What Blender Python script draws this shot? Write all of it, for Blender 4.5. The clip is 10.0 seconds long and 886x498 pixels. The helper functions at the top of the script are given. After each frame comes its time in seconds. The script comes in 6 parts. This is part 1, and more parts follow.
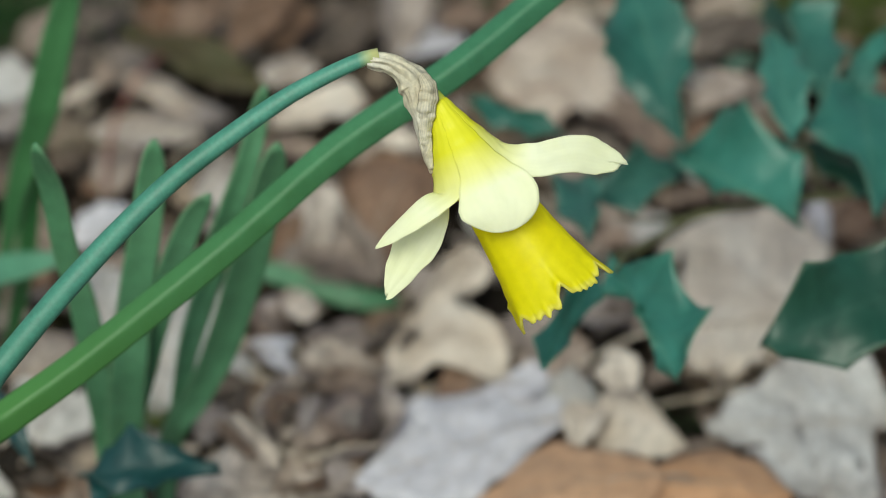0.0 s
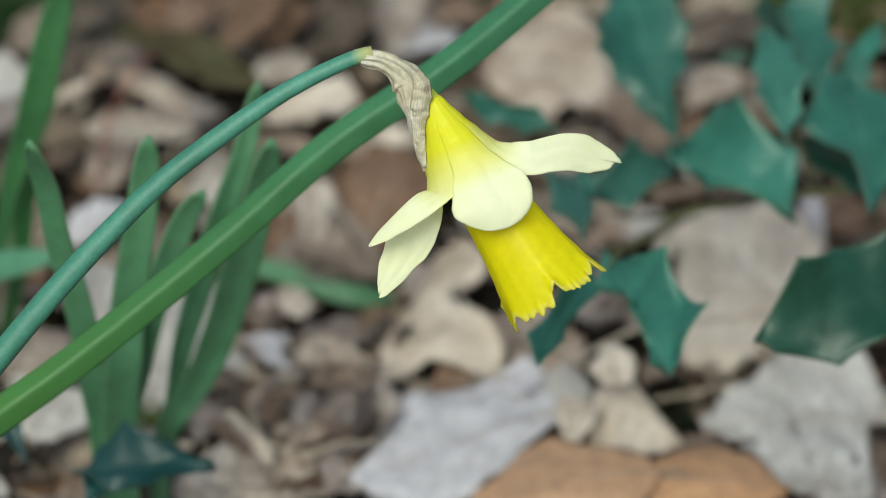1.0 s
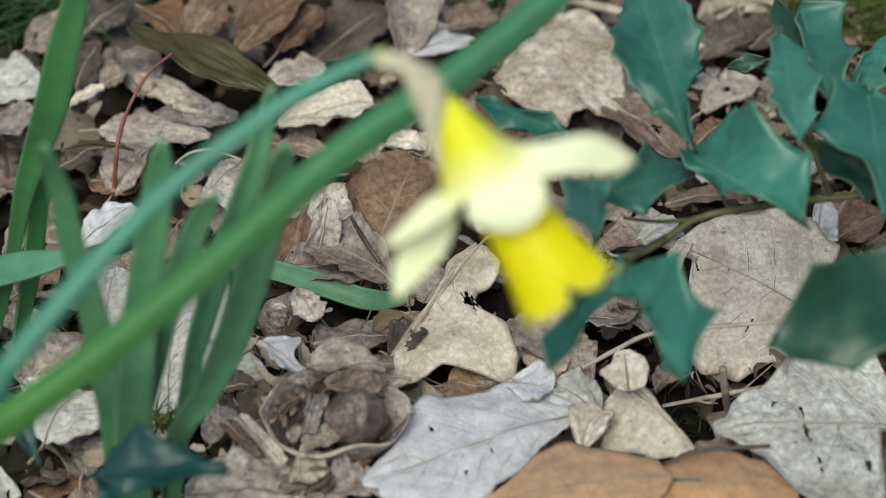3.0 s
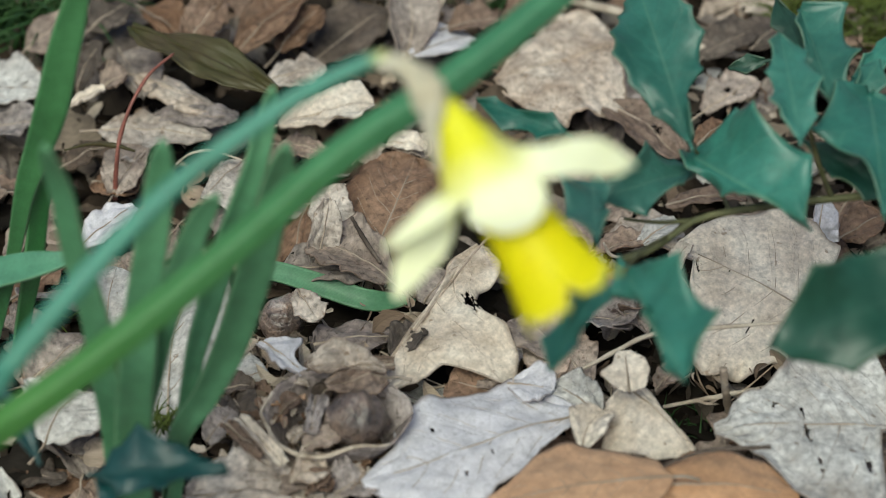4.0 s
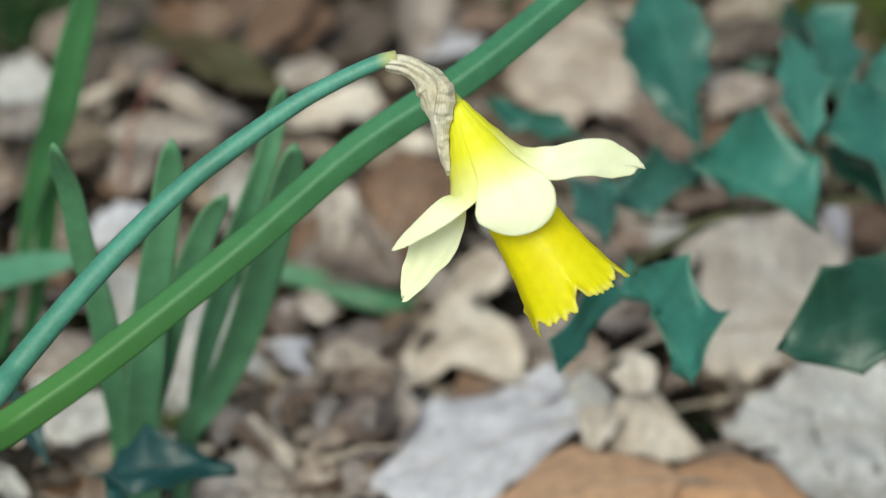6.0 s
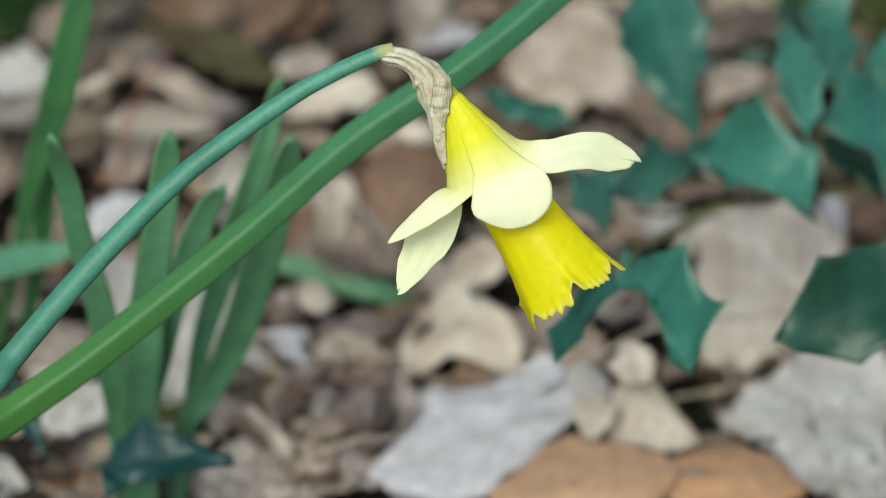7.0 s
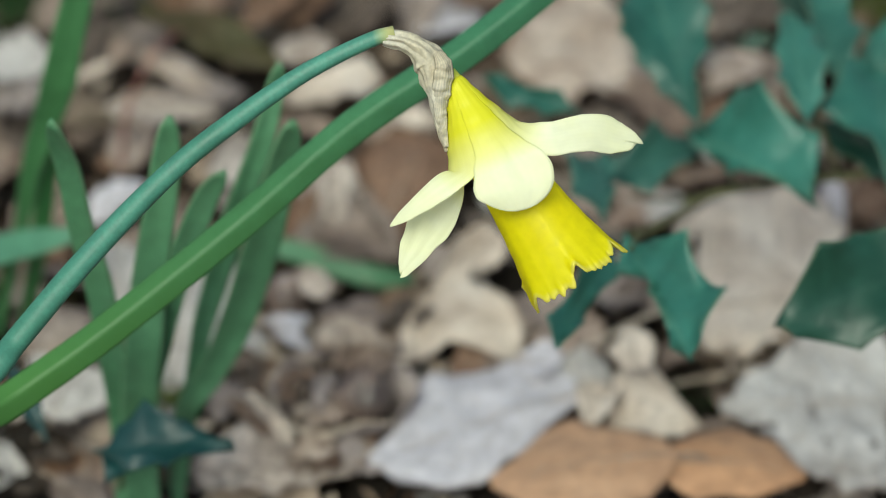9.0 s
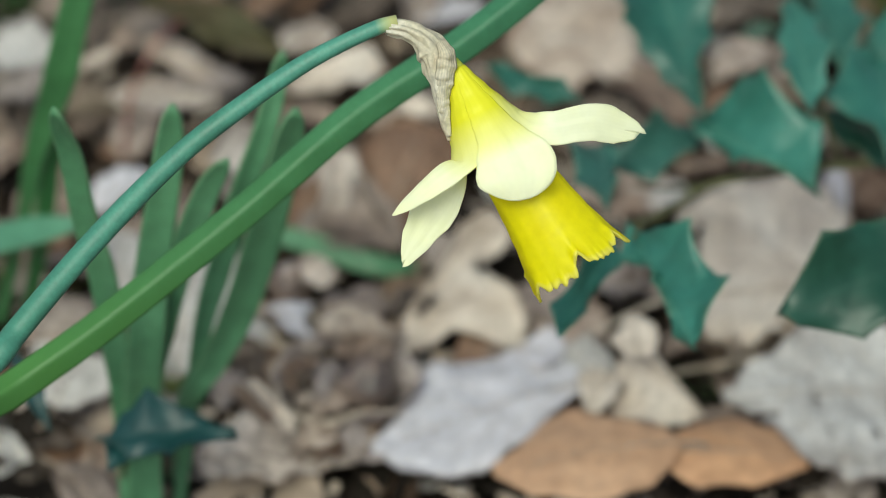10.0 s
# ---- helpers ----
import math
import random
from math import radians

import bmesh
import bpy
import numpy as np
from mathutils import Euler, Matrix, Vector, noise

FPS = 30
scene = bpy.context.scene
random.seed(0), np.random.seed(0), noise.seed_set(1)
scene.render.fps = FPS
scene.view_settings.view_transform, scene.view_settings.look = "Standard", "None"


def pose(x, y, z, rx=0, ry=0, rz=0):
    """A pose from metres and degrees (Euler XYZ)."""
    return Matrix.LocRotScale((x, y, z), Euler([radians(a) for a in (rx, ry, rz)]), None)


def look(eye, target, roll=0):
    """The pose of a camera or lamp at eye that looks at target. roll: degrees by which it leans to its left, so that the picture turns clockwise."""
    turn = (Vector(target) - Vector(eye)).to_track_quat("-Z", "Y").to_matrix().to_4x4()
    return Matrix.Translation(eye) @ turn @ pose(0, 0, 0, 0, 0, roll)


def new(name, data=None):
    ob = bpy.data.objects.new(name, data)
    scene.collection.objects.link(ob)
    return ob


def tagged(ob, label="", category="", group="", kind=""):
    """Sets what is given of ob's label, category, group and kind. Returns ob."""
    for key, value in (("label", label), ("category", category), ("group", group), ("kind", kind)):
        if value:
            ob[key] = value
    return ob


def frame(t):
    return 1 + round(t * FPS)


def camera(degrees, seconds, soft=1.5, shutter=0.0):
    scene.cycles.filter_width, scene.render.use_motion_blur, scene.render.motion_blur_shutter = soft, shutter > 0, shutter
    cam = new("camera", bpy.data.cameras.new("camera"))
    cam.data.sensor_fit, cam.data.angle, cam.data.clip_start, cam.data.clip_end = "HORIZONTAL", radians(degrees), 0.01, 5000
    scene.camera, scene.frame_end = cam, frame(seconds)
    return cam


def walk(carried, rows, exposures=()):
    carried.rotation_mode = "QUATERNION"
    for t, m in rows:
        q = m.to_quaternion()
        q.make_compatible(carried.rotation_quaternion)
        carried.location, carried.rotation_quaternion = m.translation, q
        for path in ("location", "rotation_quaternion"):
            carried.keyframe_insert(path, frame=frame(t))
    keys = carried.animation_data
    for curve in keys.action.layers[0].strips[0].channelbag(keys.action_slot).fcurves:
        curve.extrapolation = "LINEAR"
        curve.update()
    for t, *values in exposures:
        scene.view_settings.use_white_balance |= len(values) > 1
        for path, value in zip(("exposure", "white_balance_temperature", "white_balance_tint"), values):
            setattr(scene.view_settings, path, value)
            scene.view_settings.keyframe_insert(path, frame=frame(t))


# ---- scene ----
cam = camera(20.4, 10.0, soft=0.5)
walk(cam, [
    (0.0, pose(0, 0, 0.550, 49.862, 0, -0.366)),
    (0.5, pose(0, 0, 0.550, 49.833, 0, -0.434)),
    (1.0, pose(0, 0, 0.550, 49.774, 0, -0.539)),
    (1.5, pose(0, 0, 0.550, 49.755, 0, -0.390)),
    (2.0, pose(0, 0, 0.550, 49.763, 0, -0.290)),
    (2.5, pose(0, 0, 0.550, 49.847, 0, -0.156)),
    (4.0, pose(0, 0, 0.550, 49.882, 0, -0.115)),
    (4.5, pose(0, 0, 0.550, 50.000, 0, 0.000)),
    (5.0, pose(0, 0, 0.550, 50.000, 0, 0.077)),
    (5.5, pose(0, 0, 0.550, 49.984, 0, 0.154)),
    (7.0, pose(0, 0, 0.550, 49.688, 0, 0.064)),
    (7.5, pose(0, 0, 0.550, 49.604, 0, 0.014)),
    (8.0, pose(0, 0, 0.550, 49.541, 0, 0.192)),
    (8.5, pose(0, 0, 0.550, 49.474, 0, 0.158)),
    (9.0, pose(0, 0, 0.550, 49.350, 0, 0.081)),
    (9.5, pose(0, 0, 0.550, 49.224, 0, 0.089)),
    (10.0, pose(0, 0, 0.550, 49.082, 0, 0.172)),
], exposures=((0, 0.25), (1.6, 0.26), (2.0, 0.28), (2.5, 0.38), (4.0, 0.40), (4.5, 0.44), (5.5, 0.50), (7.0, 0.36), (8.5, 0.31), (10, 0.34)))
cam.data.dof.use_dof = True
cam.data.dof.aperture_fstop = 8.5

# ---- light: an even, bright overcast sky ----
SUN_EL, SUN_AZ = radians(58), radians(-160)
world = bpy.data.worlds.new("world")
scene.world = world
world.use_nodes = True
sky = world.node_tree.nodes.new("ShaderNodeTexSky")
sky.sky_type, sky.sun_disc = "NISHITA", False
sky.sun_elevation, sky.sun_rotation = SUN_EL, SUN_AZ
sky.air_density, sky.dust_density = 1.0, 3.0
world.node_tree.links.new(sky.outputs[0], world.node_tree.nodes["Background"].inputs[0])
world.node_tree.nodes["Background"].inputs[1].default_value = 0.08
sun_data = bpy.data.lights.new("sun", "SUN")
sun_data.energy, sun_data.angle, sun_data.color = 2.35, radians(42), (0.92, 1.0, 0.83)
sun = new("sun", sun_data)
sun.matrix_world = look((math.sin(SUN_AZ) * math.cos(SUN_EL), math.cos(SUN_AZ) * math.cos(SUN_EL), math.sin(SUN_EL)), (0, 0, 0))


# ---- materials ----
def organic(name, colours, scale=60.0, rough=0.6, bump=0.3, vary=0.0, hue=0.0, specks=None, veins=None, glow=0.0, stripes=0.0, coat=0.0, blotch=1.0, along=None, grain=0.22, gloss=0.5, rim=None, dry=0.0):
    """A grown surface: two scales of colour noise, specks, veins along the UV map, relief, and light let through thin tissue."""
    m = bpy.data.materials.new(name)
    m.use_nodes = True
    nt = m.node_tree
    nodes, link = nt.nodes, nt.links.new
    bsdf, out = nodes["Principled BSDF"], nodes["Material Output"]
    co = nodes.new("ShaderNodeTexCoord")
    info = nodes.new("ShaderNodeObjectInfo")

    def math_node(op, a, b=0.5, c=None):
        n = nodes.new("ShaderNodeMath")
        n.operation = op
        for i, v in enumerate((a, b) if c is None else (a, b, c)):
            if isinstance(v, (int, float)):
                n.inputs[i].default_value = v
            else:
                link(v, n.inputs[i])
        return n.outputs[0]

    def noise_node(sc, detail=4.0, warp=0.0):
        n = nodes.new("ShaderNodeTexNoise")
        n.noise_dimensions = "4D"
        n.inputs["Scale"].default_value, n.inputs["Detail"].default_value = sc, detail
        n.inputs["Distortion"].default_value = warp
        link(co.outputs["Object"], n.inputs["Vector"])
        link(math_node("MULTIPLY", info.outputs["Random"], 40.0), n.inputs["W"])
        return n.outputs["Fac"]

    def mix(fac, a, b, blend="MIX"):
        n = nodes.new("ShaderNodeMix")
        n.data_type, n.blend_type = "RGBA", blend
        for sock, v in ((n.inputs[0], fac), (n.inputs[6], a), (n.inputs[7], b)):
            if isinstance(v, (int, float)):
                sock.default_value = v
            elif isinstance(v, tuple):
                sock.default_value = (*v, 1)
            else:
                link(v, sock)
        return n.outputs[2]

    def ramp(fac, stops):
        n = nodes.new("ShaderNodeValToRGB")
        while len(n.color_ramp.elements) < len(stops):
            n.color_ramp.elements.new(0.5)
        for e, (p, col) in zip(n.color_ramp.elements, stops):
            e.position = p
            e.color = (*col, 1) if isinstance(col, tuple) else (col, col, col, 1)
        link(fac, n.inputs[0])
        return n.outputs[0]

    big, fine = noise_node(scale * blotch, 5.0, 0.4), noise_node(scale * 9, 6.0)
    n = len(colours)
    col = ramp(big, [(0.28 + 0.44 * i / max(1, n - 1), c) for i, c in enumerate(colours)])
    col = mix(1.0, col, ramp(fine, [(0.25, 1 - grain), (0.75, 1 + grain / 2)]), "MULTIPLY")
    if grain > 0.2:
        col = mix(1.0, col, ramp(noise_node(1300, 3.0), [(0.3, 0.87), (0.7, 1.08)]), "MULTIPLY")
    height = fine
    sep = nodes.new("ShaderNodeSeparateXYZ")
    link(co.outputs["UV"], sep.inputs[0])
    u, v = sep.outputs[0], sep.outputs[1]
    if along:
        col = mix(ramp(u, along[:-1]), col, along[-1])
    if stripes:
        stripes, mark = stripes
        w = nodes.new("ShaderNodeTexWave")
        w.wave_type, w.bands_direction = "BANDS", "Y"
        w.inputs["Scale"].default_value, w.inputs["Distortion"].default_value, w.inputs["Detail"].default_value = stripes, 1.2, 2.0
        w.inputs["Detail Scale"].default_value = 0.6
        link(co.outputs["UV"], w.inputs["Vector"])
        col = mix(1.0, col, ramp(w.outputs["Fac"], [(0.0, 1 - mark), (1.0, 1 + mark / 3)]), "MULTIPLY")
        height = math_node("ADD", math_node("MULTIPLY", fine, 0.4), math_node("MULTIPLY", w.outputs["Fac"], 5 * mark))
    if veins:
        tint, count, slope, strength = veins
        av = math_node("ABSOLUTE", math_node("MULTIPLY_ADD", v, 2.0, -1.0))
        wob = math_node("MULTIPLY", math_node("SUBTRACT", big, 0.5), 1.3)
        mid = ramp(av, [(0.0, 1.0), (0.05, 0.0)])
        side = math_node("FRACT", math_node("ADD", math_node("SUBTRACT", math_node("MULTIPLY", u, count), math_node("MULTIPLY", av, slope)), wob))
        side = ramp(math_node("ABSOLUTE", math_node("SUBTRACT", side, 0.5)), [(0.0, 0.8), (0.045, 0.0)])
        both = math_node("MAXIMUM", mid, side)
        net = nodes.new("ShaderNodeTexVoronoi")
        net.feature = "DISTANCE_TO_EDGE"
        net.inputs["Scale"].default_value = 520
        link(co.outputs["Object"], net.inputs["Vector"])
        mesh_ = ramp(net.outputs["Distance"], [(0.0, 1.0), (0.12, 0.0)])
        col = mix(math_node("MULTIPLY", mesh_, strength * 0.12), col, tint)
        col = mix(math_node("MULTIPLY", math_node("MAXIMUM", mid, math_node("MULTIPLY", side, 0.55)), strength), col, tint)
        height = math_node("ADD", math_node("ADD", math_node("MULTIPLY", height, 0.7), math_node("MULTIPLY", mesh_, 0.07)), math_node("MULTIPLY", both, 0.5))
    if dry:
        pit = ramp(noise_node(620, 4.0, 0.3), [(0.33, 0.0), (0.45, 1.0)])
        col = mix(1.0, col, ramp(pit, [(0.0, 1 - dry), (1.0, 1.0)]), "MULTIPLY")
        crease = nodes.new("ShaderNodeTexVoronoi")
        crease.feature = "DISTANCE_TO_EDGE"
        crease.inputs["Scale"].default_value = 130
        link(co.outputs["Object"], crease.inputs["Vector"])
        fold_ = ramp(crease.outputs["Distance"], [(0.0, 0.0), (0.10, 1.0)])
        col = mix(1.0, col, ramp(fold_, [(0.0, 1 - 0.5 * dry), (1.0, 1.0)]), "MULTIPLY")
        height = math_node("ADD", height, math_node("ADD", math_node("MULTIPLY", pit, 0.35), math_node("MULTIPLY", fold_, 0.3)))
    if rim:
        edge = math_node("ABSOLUTE", math_node("MULTIPLY_ADD", v, 2.0, -1.0))
        col = mix(math_node("MULTIPLY", ramp(edge, [(rim[1], 0.0), (0.99, 1.0)]), rim[2]), col, rim[0])
    if specks:
        tint, size, amount = specks
        sp = ramp(noise_node(size, 3.0), [(amount, 0.0), (amount + 0.05, 1.0)])
        col = mix(math_node("MULTIPLY", sp, 0.8), col, tint)
        blot = ramp(noise_node(150, 5.0, 0.8), [(0.50, 0.0), (0.68, 1.0)])
        col = mix(math_node("MULTIPLY", blot, 0.26), col, tint)
    if vary or hue:
        h = nodes.new("ShaderNodeHueSaturation")
        link(col, h.inputs["Color"])
        link(math_node("MULTIPLY_ADD", info.outputs["Random"], 2 * vary, 1 - vary), h.inputs["Value"])
        link(math_node("MULTIPLY_ADD", math_node("FRACT", math_node("MULTIPLY", info.outputs["Random"], 17.3)), 2 * hue, 1.0 - hue), h.inputs["Saturation"])
        col = h.outputs[0]
    link(col, bsdf.inputs["Base Color"])
    bsdf.inputs["Specular IOR Level"].default_value = gloss
    link(math_node("MULTIPLY_ADD", fine, 0.25, rough - 0.12), bsdf.inputs["Roughness"])
    b = nodes.new("ShaderNodeBump")
    b.inputs["Strength"].default_value, b.inputs["Distance"].default_value = bump, 0.0008
    link(height, b.inputs["Height"])
    link(b.outputs[0], bsdf.inputs["Normal"])
    if coat:
        bsdf.inputs["Coat Weight"].default_value, bsdf.inputs["Coat Roughness"].default_value = coat, 0.25
    if glow:
        tr = nodes.new("ShaderNodeBsdfTranslucent")
        link(col, tr.inputs["Color"])
        ms = nodes.new("ShaderNodeMixShader")
        ms.inputs[0].default_value = glow
        link(bsdf.outputs[0], ms.inputs[1])
        link(tr.outputs[0], ms.inputs[2])
        link(ms.outputs[0], out.inputs["Surface"])
    return m


DRY_VEIN = ((0.56, 0.46, 0.37), 7.0, 1.6, 0.45)
M_TAN = organic("dry_leaf_tan", [(0.17, 0.118, 0.092), (0.36, 0.28, 0.235), (0.50, 0.405, 0.345)], 45, 0.62, 0.5, 0.25, 0.25, ((0.10, 0.06, 0.04), 420, 0.64), DRY_VEIN, 0.12, grain=0.58, rim=((0.16, 0.10, 0.07), 0.93, 0.55), dry=0.4)
M_PALE = organic("dry_leaf_pale", [(0.30, 0.22, 0.165), (0.52, 0.43, 0.365), (0.64, 0.55, 0.48), (0.73, 0.65, 0.58)], 45, 0.6, 0.55, 0.08, 0.2, ((0.2, 0.13, 0.08), 380, 0.65), DRY_VEIN, 0.12, grain=0.58, rim=((0.16, 0.10, 0.07), 0.93, 0.55), dry=0.36)
M_CREAM = organic("dry_leaf_cream", [(0.55, 0.44, 0.34), (0.79, 0.68, 0.57), (0.86, 0.78, 0.68)], 60, 0.55, 0.4, 0.05, 0.1, ((0.25, 0.17, 0.11), 300, 0.66), ((0.42, 0.31, 0.23), 6.0, 1.5, 0.30), 0.15, grain=0.36, rim=((0.16, 0.10, 0.07), 0.93, 0.55), dry=0.16)
M_GREY = organic("dry_leaf_grey", [(0.54, 0.52, 0.555), (0.62, 0.60, 0.645), (0.68, 0.66, 0.70)], 28, 0.5, 0.4, 0.06, 0.1, None, ((0.6, 0.58, 0.58), 6.0, 1.6, 0.35), 0.1, grain=0.26, rim=((0.16, 0.10, 0.07), 0.93, 0.55), dry=0.14)
M_WHITE = organic("dry_leaf_bleached", [(0.36, 0.32, 0.28), (0.54, 0.515, 0.49), (0.62, 0.60, 0.575), (0.68, 0.665, 0.645)], 50, 0.65, 0.6, 0.08, 0.1, ((0.2, 0.16, 0.13), 300, 0.67), ((0.42, 0.38, 0.34), 7.0, 1.5, 0.4), 0.1, grain=0.48, rim=((0.16, 0.10, 0.07), 0.93, 0.55), dry=0.16)
M_BROWN = organic("dry_leaf_brown", [(0.10, 0.055, 0.036), (0.23, 0.14, 0.095), (0.34, 0.225, 0.165)], 40, 0.55, 0.5, 0.15, 0.2, ((0.08, 0.05, 0.03), 380, 0.68), ((0.5, 0.36, 0.26), 7.0, 1.6, 0.4), 0.12, grain=0.48, dry=0.4, gloss=0.3)
M_RUST = organic("dry_leaf_rust", [(0.55, 0.31, 0.18), (0.60, 0.355, 0.21), (0.64, 0.40, 0.25)], 22, 0.5, 0.25, 0.06, 0.1, None, ((0.34, 0.2, 0.12), 6.0, 1.5, 0.35), 0.15, grain=0.26, rim=((0.16, 0.10, 0.07), 0.93, 0.55), dry=0.16)
M_DARK = organic("dry_leaf_dark", [(0.04, 0.03, 0.022), (0.10, 0.072, 0.055), (0.20, 0.155, 0.125)], 50, 0.6, 0.6, 0.25, 0.2, None, ((0.3, 0.24, 0.2), 7.0, 1.6, 0.3), 0.05, grain=0.48, dry=0.4, gloss=0.3)
M_DUSK = organic("dry_leaf_dusk", [(0.16, 0.125, 0.11), (0.36, 0.30, 0.28), (0.52, 0.46, 0.44)], 45, 0.55, 0.8, 0.12, 0.15, ((0.08, 0.06, 0.05), 380, 0.64), ((0.42, 0.37, 0.34), 7.0, 1.6, 0.35), 0.08, grain=0.55, dry=0.4, gloss=0.3)
M_OLIVE = organic("fading_leaf_olive", [(0.040, 0.046, 0.010), (0.060, 0.050, 0.016), (0.048, 0.029, 0.018)], 30, 0.5, 0.2, 0.0, 0.0, None, None, 0.1, grain=0.12)
M_HOLLY = organic("holly_leaf", [(0.018, 0.105, 0.076), (0.030, 0.155, 0.118), (0.044, 0.205, 0.160)], 40, 0.40, 0.25, 0.25, 0.1, None, ((0.13, 0.28, 0.19), 5.0, 1.3, 0.42), 0.08, gloss=0.55, rim=((0.42, 0.48, 0.26), 0.965, 0.14))
# darker green set of the holly colours, for some of the leaves
M_HOLLY_DARK = organic("dark_holly_leaf", [(0.008, 0.040, 0.025), (0.014, 0.062, 0.040), (0.019, 0.080, 0.053)], 40, 0.42, 0.25, 0.2, 0.1, None, ((0.09, 0.22, 0.15), 5.0, 1.3, 0.08), 0.08, gloss=0.5, rim=((0.42, 0.48, 0.26), 0.965, 0.14))
# darker, bluer set of the holly colours for the small sprig
M_HOLLY_DEEP = organic("deep_holly_leaf", [(0.006, 0.040, 0.040), (0.010, 0.060, 0.060), (0.016, 0.082, 0.080)], 40, 0.40, 0.25, 0.1, 0.1, None, ((0.05, 0.14, 0.11), 5.0, 1.3, 0.2), 0.06, gloss=0.45)
M_BLADE = organic("daffodil_leaf", [(0.085, 0.256, 0.124), (0.111, 0.315, 0.161), (0.138, 0.366, 0.198)], 25, 0.45, 0.12, 0.12, 0.1, None, None, 0.28, stripes=(5.0, 0.08), rim=((0.22, 0.40, 0.22), 0.92, 0.5))
M_BLADE_TALL = organic("daffodil_leaf_tall", [(0.040, 0.165, 0.050), (0.055, 0.21, 0.070), (0.070, 0.24, 0.09)], 25, 0.45, 0.12, 0.12, 0.1, None, None, 0.2, stripes=(5.0, 0.07), rim=((0.22, 0.40, 0.22), 0.92, 0.5))
M_BLADE_BRIGHT = organic("daffodil_leaf_near", [(0.049, 0.201, 0.098), (0.067, 0.250, 0.128), (0.086, 0.286, 0.158)], 18, 0.45, 0.12, 0.0, 0.0, None, None, 0.2, stripes=(6.0, 0.02), along=((0.42, 0.9), (0.8, 0.0), (0.085, 0.262, 0.048)), rim=((0.16, 0.34, 0.17), 0.94, 0.2))
M_BLADE_PALE = organic("daffodil_leaf_pale", [(0.09, 0.27, 0.165), (0.11, 0.32, 0.20), (0.13, 0.36, 0.23)], 25, 0.45, 0.12, 0.0, 0.0, None, None, 0.25, stripes=(5.0, 0.05), rim=((0.22, 0.40, 0.22), 0.92, 0.4))
M_STALK = organic("flower_stalk", [(0.052, 0.216, 0.146), (0.069, 0.270, 0.194), (0.086, 0.308, 0.227)], 30, 0.5, 0.12, 0.0, 0.0, None, None, 0.08, stripes=(2.0, 0.03), gloss=0.5, along=((0.985, 0.0), (0.997, 1.0), (0.55, 0.55, 0.22)))
M_SPATHE = organic("papery_spathe", [(0.54, 0.43, 0.29), (0.73, 0.67, 0.50), (0.84, 0.80, 0.67)], 70, 0.55, 0.3, 0.0, 0.0, None, None, 0.3, stripes=(2.2, 0.13), grain=0.3)
M_TEPAL = organic("pale_tepal", [(0.92, 0.94, 0.62), (0.94, 0.96, 0.71), (0.95, 0.97, 0.78)], 60, 0.5, 0.05, 0.0, 0.0, None, None, 0.40, stripes=(3.0, 0.008), along=((0.26, 1.0), (0.60, 0.0), (0.90, 0.88, 0.03)), grain=0.03)
M_TUBE = organic("yellow_tube", [(0.86, 0.85, 0.03), (0.88, 0.86, 0.04), (0.88, 0.87, 0.06)], 60, 0.5, 0.12, 0.0, 0.0, None, None, 0.36, stripes=(3.0, 0.012), along=((0.0, 1.0), (0.2, 0.0), (0.46, 0.56, 0.10)), grain=0.03)
M_CORONA = organic("yellow_corona", [(0.95, 0.85, 0.001), (0.97, 0.91, 0.002), (0.97, 0.93, 0.004)], 60, 0.5, 0.12, 0.0, 0.0, None, None, 0.56, stripes=(6.0, 0.008), along=((0.95, 0.0), (1.0, 0.7), (0.96, 0.92, 0.30)), grain=0.06)
M_RIB = organic("dry_midrib", [(0.18, 0.13, 0.09), (0.34, 0.27, 0.21), (0.46, 0.38, 0.31)], 90, 0.6, 0.4, 0.2)
# dark mould taken nearly to black, so its colour carries the gaps' shade
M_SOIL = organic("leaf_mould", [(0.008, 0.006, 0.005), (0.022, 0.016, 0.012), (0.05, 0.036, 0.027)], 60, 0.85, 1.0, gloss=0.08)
M_TWIG = organic("dead_twig", [(0.240, 0.180, 0.132), (0.504, 0.420, 0.336), (0.660, 0.576, 0.480)], 120, 0.7, 0.8, 0.15)
M_BARK = organic("holly_bark", [(0.05, 0.05, 0.022), (0.09, 0.095, 0.035), (0.14, 0.13, 0.06)], 120, 0.6, 0.5)
M_RED = organic("red_stem", [(0.16, 0.05, 0.035), (0.24, 0.08, 0.06), (0.30, 0.12, 0.09)], 90, 0.5, 0.3)
M_NUT = organic("weathered_acorn", [(0.035, 0.027, 0.024), (0.12, 0.088, 0.074), (0.25, 0.182, 0.15), (0.38, 0.33, 0.31)], 110, 0.30, 0.8, 0.2, 0.2, ((0.03, 0.02, 0.016), 260, 0.58), None, 0.0, grain=0.6, dry=0.35, gloss=0.8, coat=0.3)
M_MOSS = organic("moss", [(0.05, 0.08, 0.012), (0.10, 0.14, 0.02), (0.16, 0.19, 0.04)], 200, 0.8, 0.6, glow=0.2)
M_GRASS = organic("dark_grass", [(0.012, 0.05, 0.012), (0.03, 0.09, 0.02), (0.05, 0.12, 0.03)], 80, 0.6, 0.4, glow=0.2)


# ---- mesh helpers ----
def part(name, bm, material, parent=None, label="", smooth=True):
    me = bpy.data.meshes.new(name)
    bm.to_mesh(me)
    bm.free()
    me.materials.append(material)
    for p in me.polygons:
        p.use_smooth = smooth
    ob = new(name, me)
    if parent:
        ob.parent = parent
    return tagged(ob, label)


